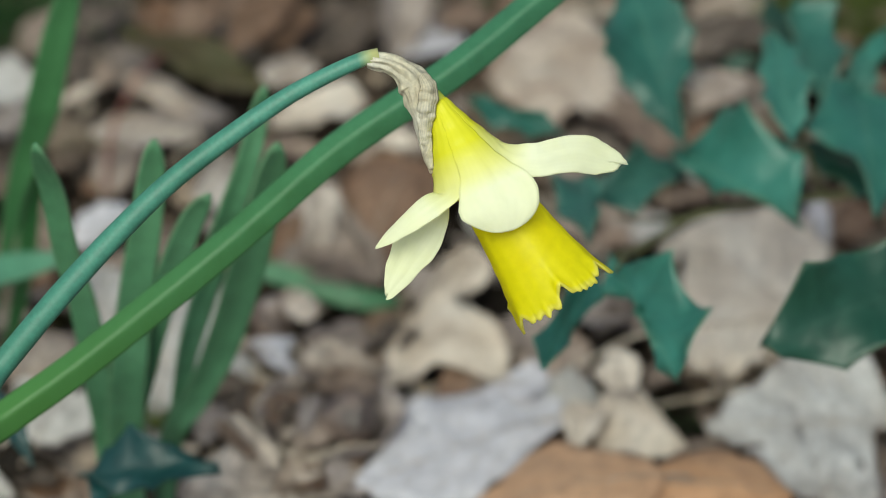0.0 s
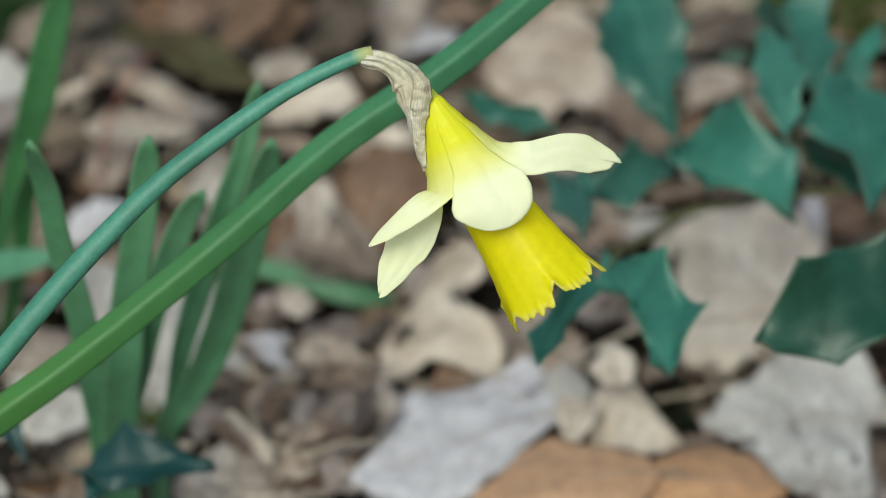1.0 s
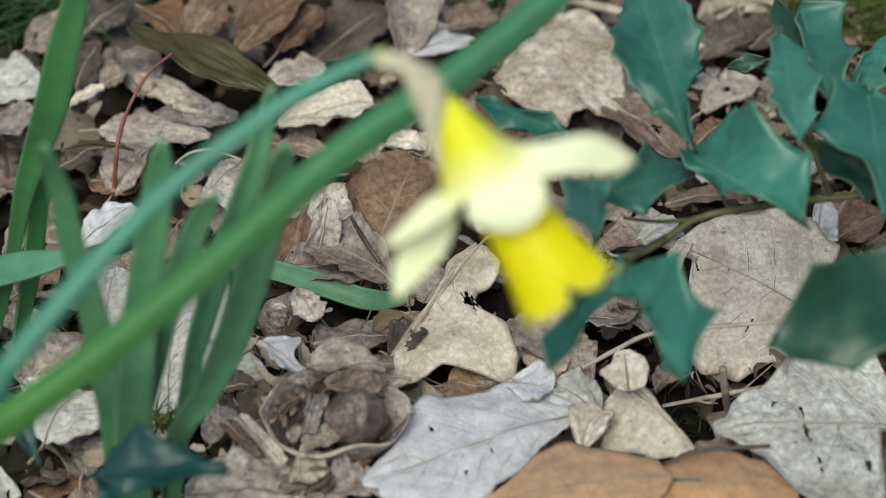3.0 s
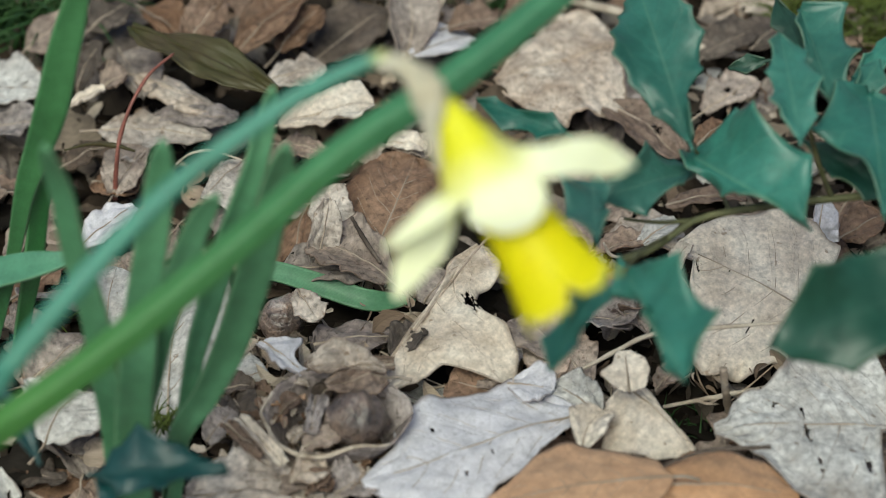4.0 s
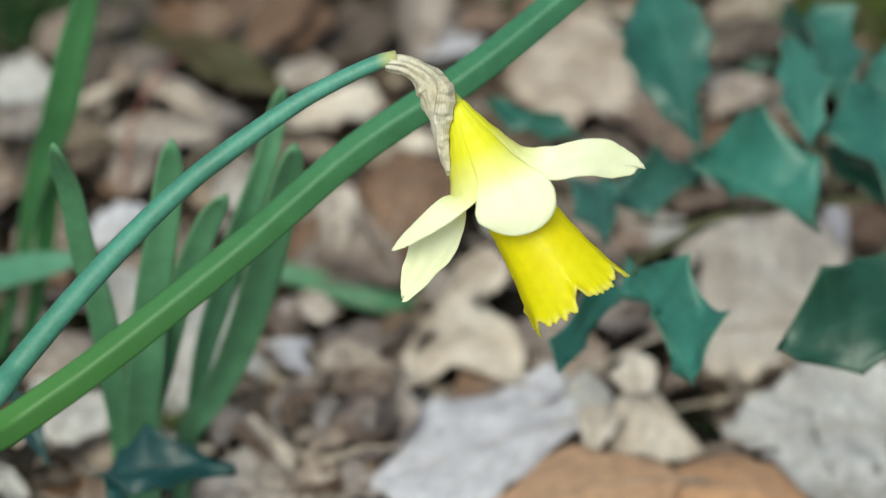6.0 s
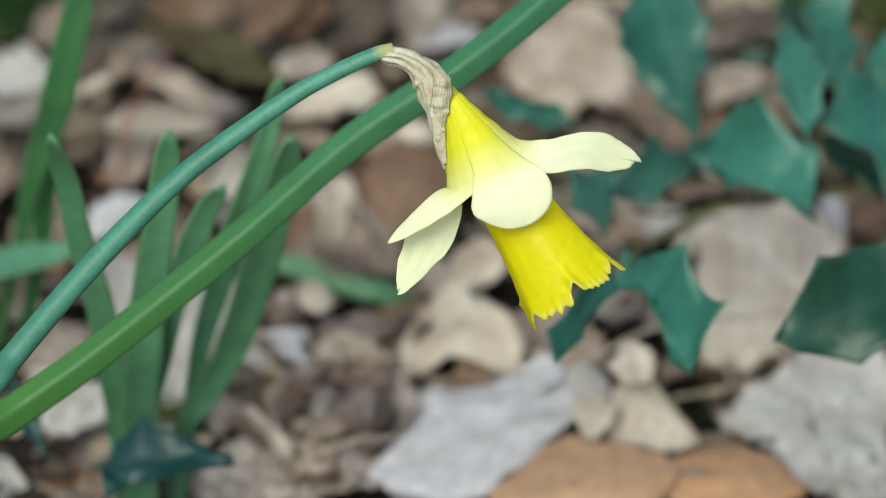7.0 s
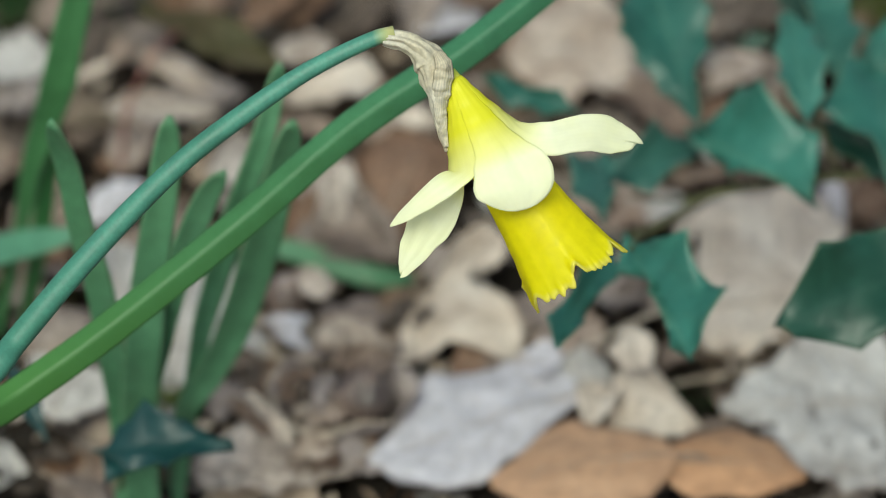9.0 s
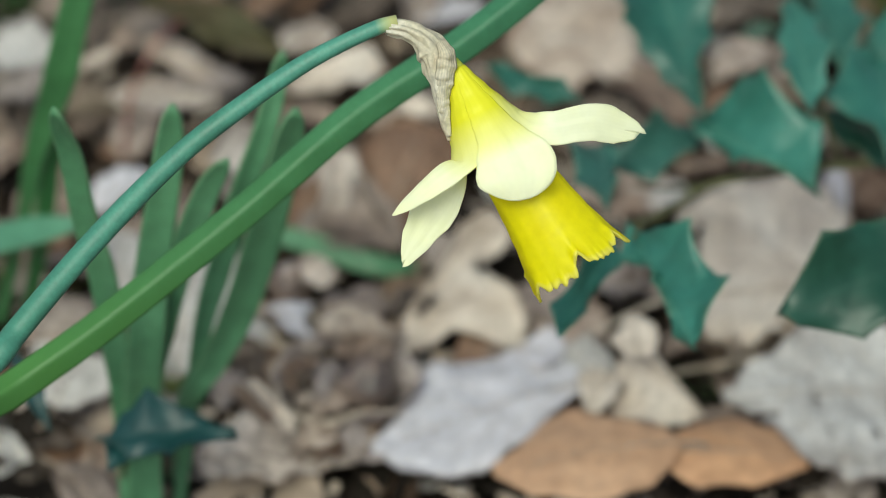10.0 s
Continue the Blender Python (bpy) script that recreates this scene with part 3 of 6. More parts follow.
    # its long leaf, arching behind the flower
    line = [Vector((0.012, 0.004, -0.003)), Vector((0.016, 0.012, 0.06))] + [Vector(p) - BASE for p in [(-0.1185, 0.4124, 0.1313), (-0.1033, 0.4246, 0.1381), (-0.0832, 0.4355, 0.1480), (-0.0495, 0.4553, 0.1670), (-0.0224, 0.4744, 0.1819), (0.0052, 0.4904, 0.1932), (0.0269, 0.5057, 0.2036), (0.0448, 0.5197, 0.2126), (0.0632, 0.5412, 0.2149)]]
    part("leaf", blade(line, [0.0042, 0.0043, 0.0042, 0.0041, 0.0039, 0.0038, 0.0040, 0.0038, 0.0012], FACE + UPW * 0.15, -0.75, 0.0011, 60, 16, keel=1.15), M_BLADE_BRIGHT, plant, "long strap-shaped green leaf")
    return stalk


flower_stalk = daffodil()


# ---- the clump of daffodil leaves behind ----
def leaf_clump():
    foot = Vector((-0.0900, 0.4900, 0.0000))
    clump = tagged(new("daffodil_clump"), "clump of blunt blue-green daffodil leaves without flowers", "plant")
    clump.location = foot
    for line, hw, face, ch in (
        ([(-0.0935, 0.4878, -0.0040), (-0.0915, 0.4958, 0.0558), (-0.0911, 0.4900, 0.0908), (-0.0915, 0.4864, 0.1187), (-0.0940, 0.4844, 0.1415), (-0.0952, 0.4838, 0.1606), (-0.0964, 0.4811, 0.1713), (-0.0968, 0.4776, 0.1812)], [0.0030, 0.0036, 0.0044, 0.0048, 0.0047, 0.0040, 0.0024], (-0.3, -1, 0.5), 0.15),
        ([(-0.0879, 0.4833, -0.0040), (-0.0859, 0.4913, 0.0602), (-0.0814, 0.4883, 0.0986), (-0.0783, 0.4919, 0.1198), (-0.0747, 0.4949, 0.1387), (-0.0723, 0.4986, 0.1528), (-0.0706, 0.4998, 0.1655)], [0.0042, 0.0056, 0.0060, 0.0058, 0.0050, 0.0026], (0.1, -1, 0.5), 0.2),
        ([(-0.0891, 0.4878, -0.0040), (-0.0871, 0.4958, 0.0558), (-0.0791, 0.4939, 0.0914), (-0.0733, 0.4937, 0.1121), (-0.0672, 0.4936, 0.1301), (-0.0621, 0.4947, 0.1428), (-0.0569, 0.4935, 0.1524)], [0.0036, 0.0046, 0.0050, 0.0050, 0.0044, 0.0024], (0.2, -1, 0.5), 0.2),
        ([(-0.0829, 0.4974, -0.0040), (-0.0749, 0.5054, 0.0463), (-0.0695, 0.5128, 0.0761), (-0.0649, 0.5173, 0.0913), (-0.0599, 0.5213, 0.1071), (-0.0545, 0.5232, 0.1234), (-0.0493, 0.5264, 0.1384), (-0.0463, 0.5309, 0.1494), (-0.0442, 0.5303, 0.1598)], [0.0018, 0.0021, 0.0025, 0.0028, 0.0040, 0.0044, 0.0036, 0.0016], (0.3, -1, 0.5), 0.25),
        ([(-0.0838, 0.5204, -0.0040), (-0.0749, 0.5048, 0.0526), (-0.0666, 0.5061, 0.0681), (-0.0604, 0.5069, 0.0815), (-0.0553, 0.5073, 0.0960), (-0.0506, 0.5073, 0.1125), (-0.0463, 0.5067, 0.1290), (-0.0425, 0.5054, 0.1455), (-0.0394, 0.5035, 0.1612)], [0.0022, 0.0026, 0.0034, 0.0044, 0.0056, 0.0060, 0.0052, 0.0028], (0.3, -1, 0.6), 0.2),
    ):
        part("leaf", blade([Vector(p) - foot for p in line], [0.86 * w for w in hw[:-1]] + [0.70 * hw[-2]], face, ch, 0.0011, 48, 8, 0.0, 0.0, 0, 0.09), M_BLADE, clump)


def side_clump():
    foot = Vector((-0.1430, 0.5800, 0.0000))
    clump = tagged(new("daffodil_clump"), "tall narrow green daffodil leaves rising from the litter", "plant")
    clump.location = foot
    for line, hw, face in (
        ([(-0.1449, 0.5817, 0.0124), (-0.1385, 0.5819, 0.0341), (-0.1321, 0.5828, 0.0566), (-0.1255, 0.5809, 0.0829), (-0.1202, 0.5813, 0.0977), (-0.1137, 0.5790, 0.1164), (-0.1087, 0.5821, 0.1344), (-0.1032, 0.5849, 0.1522), (-0.0958, 0.5838, 0.1794)], [0.0016, 0.0019, 0.0021, 0.0027, 0.0040, 0.0050, 0.0046, 0.0030, 0.0010], (0.1, -1, 0.6)),
        ([(-0.1358, 0.5829, 0.0137), (-0.1273, 0.5818, 0.0482), (-0.1240, 0.5837, 0.0649), (-0.1213, 0.5845, 0.0801), (-0.1183, 0.5838, 0.0936), (-0.1156, 0.5878, 0.1055)], [0.0018, 0.0026, 0.0032, 0.0033, 0.0034, 0.0010], (0.6, -1, 0.3)),
    ):
        part("leaf", blade([Vector(p) - foot for p in line], hw, face, 0.15, 0.0010, 30, 8), M_BLADE_TALL, clump)
    low = Vector((-0.1776, 0.6203, 0.0000))
    thing("daffodil_leaf", blade([Vector(p) - low for p in [(-0.1733, 0.6023, 0.0233), (-0.1482, 0.5788, 0.0497), (-0.1281, 0.5700, 0.0625), (-0.1144, 0.5677, 0.0676), (-0.1084, 0.5684, 0.0684)]], [0.0040, 0.0052, 0.0056, 0.0050, 0.0030], (0, -0.5, 1), 0.15, 0.001, 24, 8, 0, 0, 0, 0.2), M_BLADE_PALE, Matrix.Translation(low), "pale green daffodil leaf leaning over sideways", "leaf")
    lie = Vector((-0.0596, 0.6261, 0.0100))
    thing("daffodil_leaf", blade([Vector(p) - lie for p in [(-0.0655, 0.6132, 0.0260), (-0.0526, 0.6127, 0.0240), (-0.0378, 0.6103, 0.0200), (-0.0229, 0.6055, 0.0180), (-0.0078, 0.6101, 0.0140)]], [0.0030, 0.0034, 0.0038, 0.0036, 0.0016], (0, -0.8, 1), 0.25, 0.001, 24, 8, 0, 0, 0, 0.15), M_BLADE, Matrix.Translation(lie), "dark green daffodil leaf lying on the litter", "leaf")


leaf_clump()
side_clump()


# ---- holly ----
def holly_bm(length, spines, seed, bite=0.12, curl=0.10, n=64, across=14):
    """A holly leaf: its margin runs in hollow curves from spine to spine; spines are (way along, half width) for either side."""
    def margin(u, side):
        pts = [(0.0, 0.001)] + list(spines[side]) + [(1.0, 0.0004)]
        for (a, wa), (b, wb) in zip(pts, pts[1:]):
            if a <= u <= b:
                k = (u - a) / max(1e-6, b - a)
                hollow = (bite * min(b - a, 0.35) + 0.012) * length * (1 if 0 < a and b < 1 else 0.3)
                return max(0.0004, wa + (wb - wa) * k - hollow * (4 * k * (1 - k)) ** 0.7 * min(1.0, 1.2 * max(wa, wb) / (0.2 * length)))
        return 0.0004

    wide = max(w for side in spines for _, w in side)
    grid = []
    for i in range(n + 1):
        u = i / n
        row = []
        for j in range(across + 1):
            v = 2 * j / across - 1
            s = 1 if v > 0 else 0
            w = margin(u, s)
            z = 0.30 * abs(v) ** 1.3 * w - curl * length * (u - 0.4) ** 2
            z += 0.22 * wide * abs(v) ** 2 * math.sin(9 * u + 2.1 * s + seed) + 0.05 * wide * noise.noise(Vector((u * 5, v * 3, seed)))
            row.append((Vector((u * length, v * w, z)), (u, j / across)))
        grid.append(row)
    bm = sheet(grid, 0.0006)
    tube(curve([(0.003, 0, -curl * length * 0.15), (0.0, 0, -curl * length * 0.17), (-0.003, 0, -curl * length * 0.20)], 4), [0.0005, 0.0006, 0.0006], 6, bm=bm)
    return bm


def holly():
    foot = Vector((0.1391, 0.6437, 0.0000))
    bush = tagged(new("holly"), "low holly sprig with glossy dark spiny leaves over dead leaves", "shrub")
    bush.location = foot
    line = [Vector(p) - foot for p in [(0.1853, 0.6857, -0.0040), (0.1457, 0.5783, 0.0850), (0.1173, 0.5713, 0.0880), (0.0988, 0.5681, 0.0880), (0.0851, 0.5674, 0.0860), (0.0753, 0.5656, 0.0840), (0.0680, 0.5601, 0.0820), (0.0612, 0.5562, 0.0800), (0.0538, 0.5578, 0.0760), (0.0727, 0.6128, 0.0360), (0.0663, 0.6373, 0.0100)]]
    part("branch", tube(curve(line, 60), [0.0020, 0.0017, 0.0014, 0.0011, 0.0009, 0.0009], 10, None, 0.2, 2), M_BARK, bush, "thin dark green holly twig")
    line = [Vector(p) - foot for p in [(0.1173, 0.5713, 0.0880), (0.1123, 0.5729, 0.1000), (0.1087, 0.5724, 0.1120), (0.1094, 0.5752, 0.1140)]]
    part("branch", tube(curve(line, 24), [0.0009, 0.0008, 0.0007, 0.0006], 10, None, 0.2, 3), M_BARK, bush)
    part("branch", tube(curve([Vector(p) - foot for p in [(0.0868, 0.5674, 0.0860), (0.0832, 0.5872, 0.0840), (0.0733, 0.5704, 0.1100)]], 16), [0.0007, 0.0006, 0.0006], 8, None, 0.1, 3), M_BARK, bush)
    part("branch", tube(curve([Vector(p) - foot for p in [(0.0747, 0.5658, 0.0840), (0.0655, 0.5701, 0.0800), (0.0562, 0.5766, 0.0760)]], 16), [0.0008, 0.0006, 0.0005], 8, None, 0.2, 4), M_BARK, bush)
    part("branch", tube(curve([Vector(p) - foot for p in [(0.0752, 0.5786, 0.0710), (0.0593, 0.5400, 0.0950), (0.0500, 0.5067, 0.1150)]], 16), [0.0007, 0.0006, 0.0006], 8, None, 0.1, 3), M_BARK, bush)
    # old picks the darker green
    for k, (a, b, spines, face, old, bite) in enumerate((
        ((0.0731, 0.5689, 0.1120), (0.0602, 0.6296, 0.1280), ([(0.212, 0.0033), (0.374, 0.0109), (0.553, 0.0149), (0.685, 0.0131), (0.846, 0.0095)], [(0.106, 0.0035), (0.2, 0.0087), (0.353, 0.0131), (0.492, 0.0157), (0.652, 0.0141), (0.804, 0.0095), (0.901, 0.0059)]), (0.00, -0.70, 0.70), 0, 0.12),
        ((0.0736, 0.5781, 0.1000), (0.1036, 0.5394, 0.1060), ([(0.105, 0.0047), (0.384, 0.0062), (0.575, 0.0041), (0.874, 0.0007)], [(0.051, 0.01), (0.104, 0.0198), (0.319, 0.0219), (0.76, 0.0183)]), (0.00, -0.70, 0.70), 0, 0.14),
        ((0.0773, 0.5804, 0.0920), (0.0444, 0.5589, 0.0980), ([(0.131, 0.0058), (0.362, 0.0123), (0.763, 0.0049)], [(0.271, 0.0053), (0.631, 0.0104), (0.84, 0.0052)]), (0.10, -0.50, 1.00), 0, 0.12),
        ((0.1024, 0.5554, 0.1240), (0.1009, 0.5980, 0.1300), ([(0.17, 0.0065), (0.423, 0.0093), (0.798, 0.0075)], [(0.133, 0.0051), (0.275, 0.0079), (0.609, 0.0068), (0.86, 0.0044)]), (0.00, -0.70, 0.70), 0, 0.12),
        ((0.1161, 0.5832, 0.1140), (0.1105, 0.6232, 0.1220), ([(0.163, 0.0062), (0.408, 0.0122), (0.913, 0.0138)], [(0.095, 0.005), (0.474, 0.0044), (0.761, 0.0048)]), (0.15, -0.70, 0.70), 0, 0.16),
        ((0.1111, 0.6135, 0.1120), (0.1044, 0.6375, 0.1160), ([(0.288, 0.0049)], [(0.555, 0.0051)]), (-0.40, -0.70, 0.60), 1, 0.1),
        ((0.1285, 0.5926, 0.1120), (0.1258, 0.5371, 0.1120), ([(0.085, 0.012), (0.408, 0.0193), (0.547, 0.0113), (0.725, 0.0056)], [(0.136, 0.0153), (0.603, 0.0134)]), (0.00, -0.70, 0.70), 0, 0.08),
        ((0.1328, 0.4997, 0.1180), (0.0881, 0.4752, 0.1160), ([(0.12, 0.0143), (0.435, 0.0153), (0.705, 0.0165)], [(0.34, 0.0126), (0.672, 0.0143), (0.944, 0.0049)]), (0.20, -0.70, 0.80), 1, 0.05),
        ((0.0498, 0.5145, 0.1120), (0.0630, 0.4691, 0.1120), ([(0.16, 0.008), (0.511, 0.0018), (0.843, 0.0039)], [(0.184, 0.008), (0.366, 0.017), (0.761, 0.0177), (1.013, 0.0053)]), (-0.20, -0.70, 0.70), 0, 0.22),
        ((0.0461, 0.5158, 0.1080), (0.0298, 0.4739, 0.1100), ([(0.376, 0.0067), (0.866, 0.0071)], [(0.264, 0.0049), (0.713, 0.0033)]), (0.20, -0.70, 0.70), 0, 0.12),
        ((0.0369, 0.5805, 0.1060), (0.0113, 0.5994, 0.1040), ([(0.178, 0.0048), (0.83, 0.0034)], [(0.193, 0.0055), (0.585, 0.0068)]), (0.00, -0.70, 0.70), 0, 0.2),
        ((0.0447, 0.5599, 0.1040), (0.0440, 0.5290, 0.1080), ([(0.107, 0.0117), (0.694, 0.009)], [(0.19, 0.0054), (0.686, 0.004)]), (0.00, -0.70, 0.70), 0, 0.12),
        ((0.1023, 0.6276, 0.0980), (0.0911, 0.6295, 0.0940), ([(0.441, 0.0035)], [(0.522, 0.0032)]), (0.00, -0.70, 0.70), 1, 0.1),
        ((0.1204, 0.5859, 0.1080), (0.1332, 0.6044, 0.1160), ([(0.209, 0.0063), (0.652, 0.0062)], [(0.317, 0.0031), (0.707, 0.0042)]), (0.00, -0.70, 0.70), 0, 0.12),
        # lower leaf whose shade is given by the darker green
        ((0.1106, 0.5859, 0.0980), (0.1337, 0.5671, 0.0940), ([(0.436, 0.0065), (0.831, 0.0072)], [(0.302, 0.0058), (0.679, 0.0069)]), (0.00, -0.60, 0.80), 1, 0.12),
        ((0.1268, 0.6071, 0.1060), (0.1431, 0.6283, 0.1100), ([(0.264, 0.0057), (0.687, 0.0058)], [(0.299, 0.0033), (0.626, 0.0024)]), (0.00, -0.70, 0.70), 0, 0.12),
    )):
        ob = part("leaf", holly_bm(span(a, b), spines, k + 1, bite), M_HOLLY_DARK if old else M_HOLLY, bush)
        ob.matrix_local = lay(Vector(a) - foot, Vector(b) - foot, face)
    low = Vector((-0.0943, 0.5431, 0.0000))
    sprig = tagged(new("holly"), "small dark holly sprig at the foot of daffodil leaves", "shrub")
    sprig.location = low
    for k, (a, b, spines) in enumerate((
        ((-0.0938, 0.4748, 0.0700), (-0.0577, 0.4699, 0.0780), ([(0.245, 0.0073), (0.579, 0.0093), (0.756, 0.0046)], [(0.097, 0.0078), (0.333, 0.0122), (0.627, 0.0075)])),
        ((-0.0884, 0.4792, 0.0680), (-0.0919, 0.4661, 0.0660), ([(0.477, 0.0042)], [(0.39, 0.0068)])),
        ((-0.1110, 0.4816, 0.0700), (-0.1216, 0.4993, 0.0800), ([(0.531, 0.0048)], [(0.413, 0.0043)])),
    )):
        ob = part("leaf", holly_bm(span(a, b), spines, k + 21), M_HOLLY_DEEP, sprig)
        ob.matrix_local = lay(Vector(a) - low, Vector(b) - low, (0, -0.3, 1))
    part("branch", tube(curve([(-0.0047, -0.0323, 0.0000), (0.0014, -0.0508, 0.0400), (0.0050, -0.0654, 0.0680)], 14), [0.0014, 0.0012, 0.0009], 8), M_BARK, sprig)


holly()


# ---- large dead leaves, each by its foot and tip ----
def dead_leaf(foot, tip, wide, material, label, seed, lobes=3.5, depth=0.4, curl=0.1, fold=0.1, crumple=0.04, roll=0.0, face=(0, 0, 1), hole=None, stem=True, sides=(1, 1), ridge=0.004, sweep=0.3, outline=None, margin=0.32):
    bm, rib = oak_bm(span(foot, tip) * (1.0 if outline else 1.03), wide, lobes, depth, curl, fold, crumple, seed, 120 if hole or outline else 60, 50 if hole else 24, hole, stem, sides, ridge, sweep, outline, margin, span(foot, tip) > 0.05)
    leaf = thing("dead_leaf", bm, material, lay(foot, tip, face, roll), label, "dead leaf", "leaf litter")
    part("leaf_stalk", rib, M_OLIVE if material is M_OLIVE else M_RIB, leaf)
    return leaf


dead_leaf((0.0448, 0.5466, 0.0240), (-0.0229, 0.5166, 0.0240), 0.060, M_GREY, "lilac-grey dead oak leaf with shallow lobes, lying flat", 1, curl=0.04, fold=-0.08, crumple=0.025, ridge=0.002, margin=0.15, hole=[(0.58, 0.42, 0.012, 0.03), (0.62, -0.5, 0.01, 0.025), (0.45, 0.3, 0.006, 0.05)], outline=([0.002, 0.0122, 0.022, 0.0243, 0.0235, 0.0221, 0.0231, 0.0246, 0.0252, 0.0249, 0.0243, 0.023, 0.019, 0.0099, 0.0073, 0.0045, 0.002], [0.002, 0.0032, 0.0045, 0.0064, 0.0084, 0.0115, 0.0153, 0.0162, 0.0172, 0.0204, 0.0206, 0.02, 0.0192, 0.0171, 0.015, 0.013, 0.002]))
dead_leaf((0.0676, 0.5060, 0.0380), (0.0129, 0.5024, 0.0300), 0.050, M_RUST, "smooth rust-brown dead leaf lying on the litter", 2, curl=0.10, fold=-0.18, crumple=0.02, ridge=0.0008, margin=0.08, outline=([0.002, 0.0087, 0.0108, 0.0128, 0.0141, 0.0154, 0.0167, 0.0185, 0.0204, 0.0212, 0.0196, 0.0175, 0.0139, 0.0103, 0.0069, 0.0045, 0.002], [0.002, 0.0066, 0.0112, 0.0146, 0.0153, 0.016, 0.0166, 0.0173, 0.0172, 0.0161, 0.015, 0.0138, 0.0127, 0.0116, 0.0085, 0.0052, 0.002]))
dead_leaf((0.0604, 0.5058, 0.0340), (0.1068, 0.5099, 0.0260), 0.036, M_RUST, "rust-brown dead leaf with a dark stalk", 3, curl=0.14, fold=-0.22, crumple=0.02, ridge=0.0008, margin=0.08, stem=False, outline=([0.002, 0.0047, 0.0074, 0.0101, 0.0125, 0.0123, 0.0121, 0.0119, 0.0117, 0.0114, 0.0112, 0.0101, 0.0085, 0.0068, 0.0052, 0.0036, 0.002], [0.002, 0.0054, 0.0088, 0.0117, 0.0139, 0.0161, 0.0183, 0.0188, 0.0185, 0.0182, 0.0178, 0.0168, 0.0158, 0.0149, 0.0132, 0.0091, 0.002]))
dead_leaf((0.1467, 0.5432, 0.0220), (0.0841, 0.5392, 0.0240), 0.080, M_WHITE, "large bleached whitish leaf, crumpled and cracked", 4, curl=0.05, fold=0.05, crumple=0.04, hole=[(0.55, 0.10, 0.010, 0.10), (0.53, 0.42, 0.008, 0.12), (0.55, -0.2, 0.008, 0.12), (0.68, -0.5, 0.012, 0.06), (0.3, 0.5, 0.02, 0.06)], outline=([0.002, 0.0026, 0.0305, 0.0296, 0.0287, 0.0278, 0.0277, 0.028, 0.0284, 0.0261, 0.021, 0.0185, 0.016, 0.014, 0.0119, 0.004, 0.002], [0.002, 0.0023, 0.0026, 0.0028, 0.0331, 0.0351, 0.037, 0.039, 0.0401, 0.0369, 0.0337, 0.0305, 0.0208, 0.0136, 0.0088, 0.0046, 0.002]))
dead_leaf((0.1281, 0.5931, 0.0180), (0.0781, 0.6194, 0.0300), 0.070, M_CREAM, "large pale tan dead leaf with a small hole", 5, curl=0.06, fold=0.04, crumple=0.03, face=(0, -0.3, 1), hole=[(0.84, 0.42, 0.035, 0.06), (0.66, 0.0, 0.008, 0.05), (0.4, 0.45, 0.006, 0.08)], outline=([0.002, 0.0024, 0.0028, 0.026, 0.0272, 0.0284, 0.0296, 0.03, 0.0296, 0.0292, 0.0284, 0.0257, 0.023, 0.0203, 0.0165, 0.0124, 0.002], [0.012, 0.0164, 0.0208, 0.0256, 0.0304, 0.0344, 0.0364, 0.0383, 0.0397, 0.0389, 0.0339, 0.0221, 0.0167, 0.0124, 0.003, 0.0025, 0.002]))
dead_leaf((0.0578, 0.5451, 0.0340), (0.0568, 0.5569, 0.0400), 0.016, M_CREAM, "small cream curled dead leaf", 6, curl=0.12, fold=0.12, crumple=0.02, margin=0.1, stem=False, face=(0, -0.5, 1), outline=([0.002, 0.0053, 0.0057, 0.0061, 0.0064, 0.0068, 0.007, 0.0066, 0.0063, 0.006, 0.0051, 0.0033, 0.002], [0.002, 0.0036, 0.0051, 0.0062, 0.0073, 0.0084, 0.0083, 0.0064, 0.0045, 0.0039, 0.0036, 0.0031, 0.002]))
dead_leaf((0.0571, 0.5539, 0.0300), (0.0771, 0.5319, 0.0220), 0.030, M_CREAM, "folded yellowish-tan dead leaf", 7, curl=0.12, fold=-0.30, crumple=0.05, stem=False, outline=([0.002, 0.0096, 0.0116, 0.0135, 0.0153, 0.0172, 0.019, 0.0199, 0.0187, 0.0175, 0.0163, 0.0149, 0.0127, 0.0106, 0.0084, 0.0057, 0.002], [0.002, 0.0031, 0.0042, 0.0046, 0.0043, 0.0039, 0.0036, 0.0032, 0.0029, 0.0025, 0.0024, 0.0022, 0.0021, 0.0019, 0.0018, 0.0019, 0.002]))
dead_leaf((0.0138, 0.6206, 0.0300), (-0.0231, 0.5537, 0.0220), 0.050, M_CREAM, "pale deeply lobed dead oak leaf with a torn hole", 8, curl=0.08, fold=0.0, crumple=0.03, ridge=0.002, hole=[(0.33, 0.80, 0.035, 0.25)], outline=([0.002, 0.0035, 0.005, 0.0049, 0.0034, 0.0022, 0.0016, 0.0012, 0.0012, 0.0012, 0.0012, 0.0012, 0.0012, 0.0012, 0.0018, 0.0026, 0.002], [0.002, 0.0102, 0.012, 0.0115, 0.0092, 0.0107, 0.0158, 0.0279, 0.0342, 0.0353, 0.0337, 0.0147, 0.0128, 0.011, 0.0088, 0.0065, 0.002]))
dead_leaf((-0.0246, 0.6174, 0.0200), (-0.0077, 0.6780, 0.0280), 0.050, M_BROWN, "brown dead oak leaf with a smooth face", 9, lobes=1.5, depth=0.15, curl=0.15, fold=-0.1, crumple=0.04, face=(0, -0.35, 1))
dead_leaf((-0.0155, 0.6099, 0.0240), (-0.0449, 0.6292, 0.0260), 0.034, M_TAN, "curled tan dead leaf on the litter", 10, lobes=2.5, depth=0.2, curl=0.2, fold=0.3)
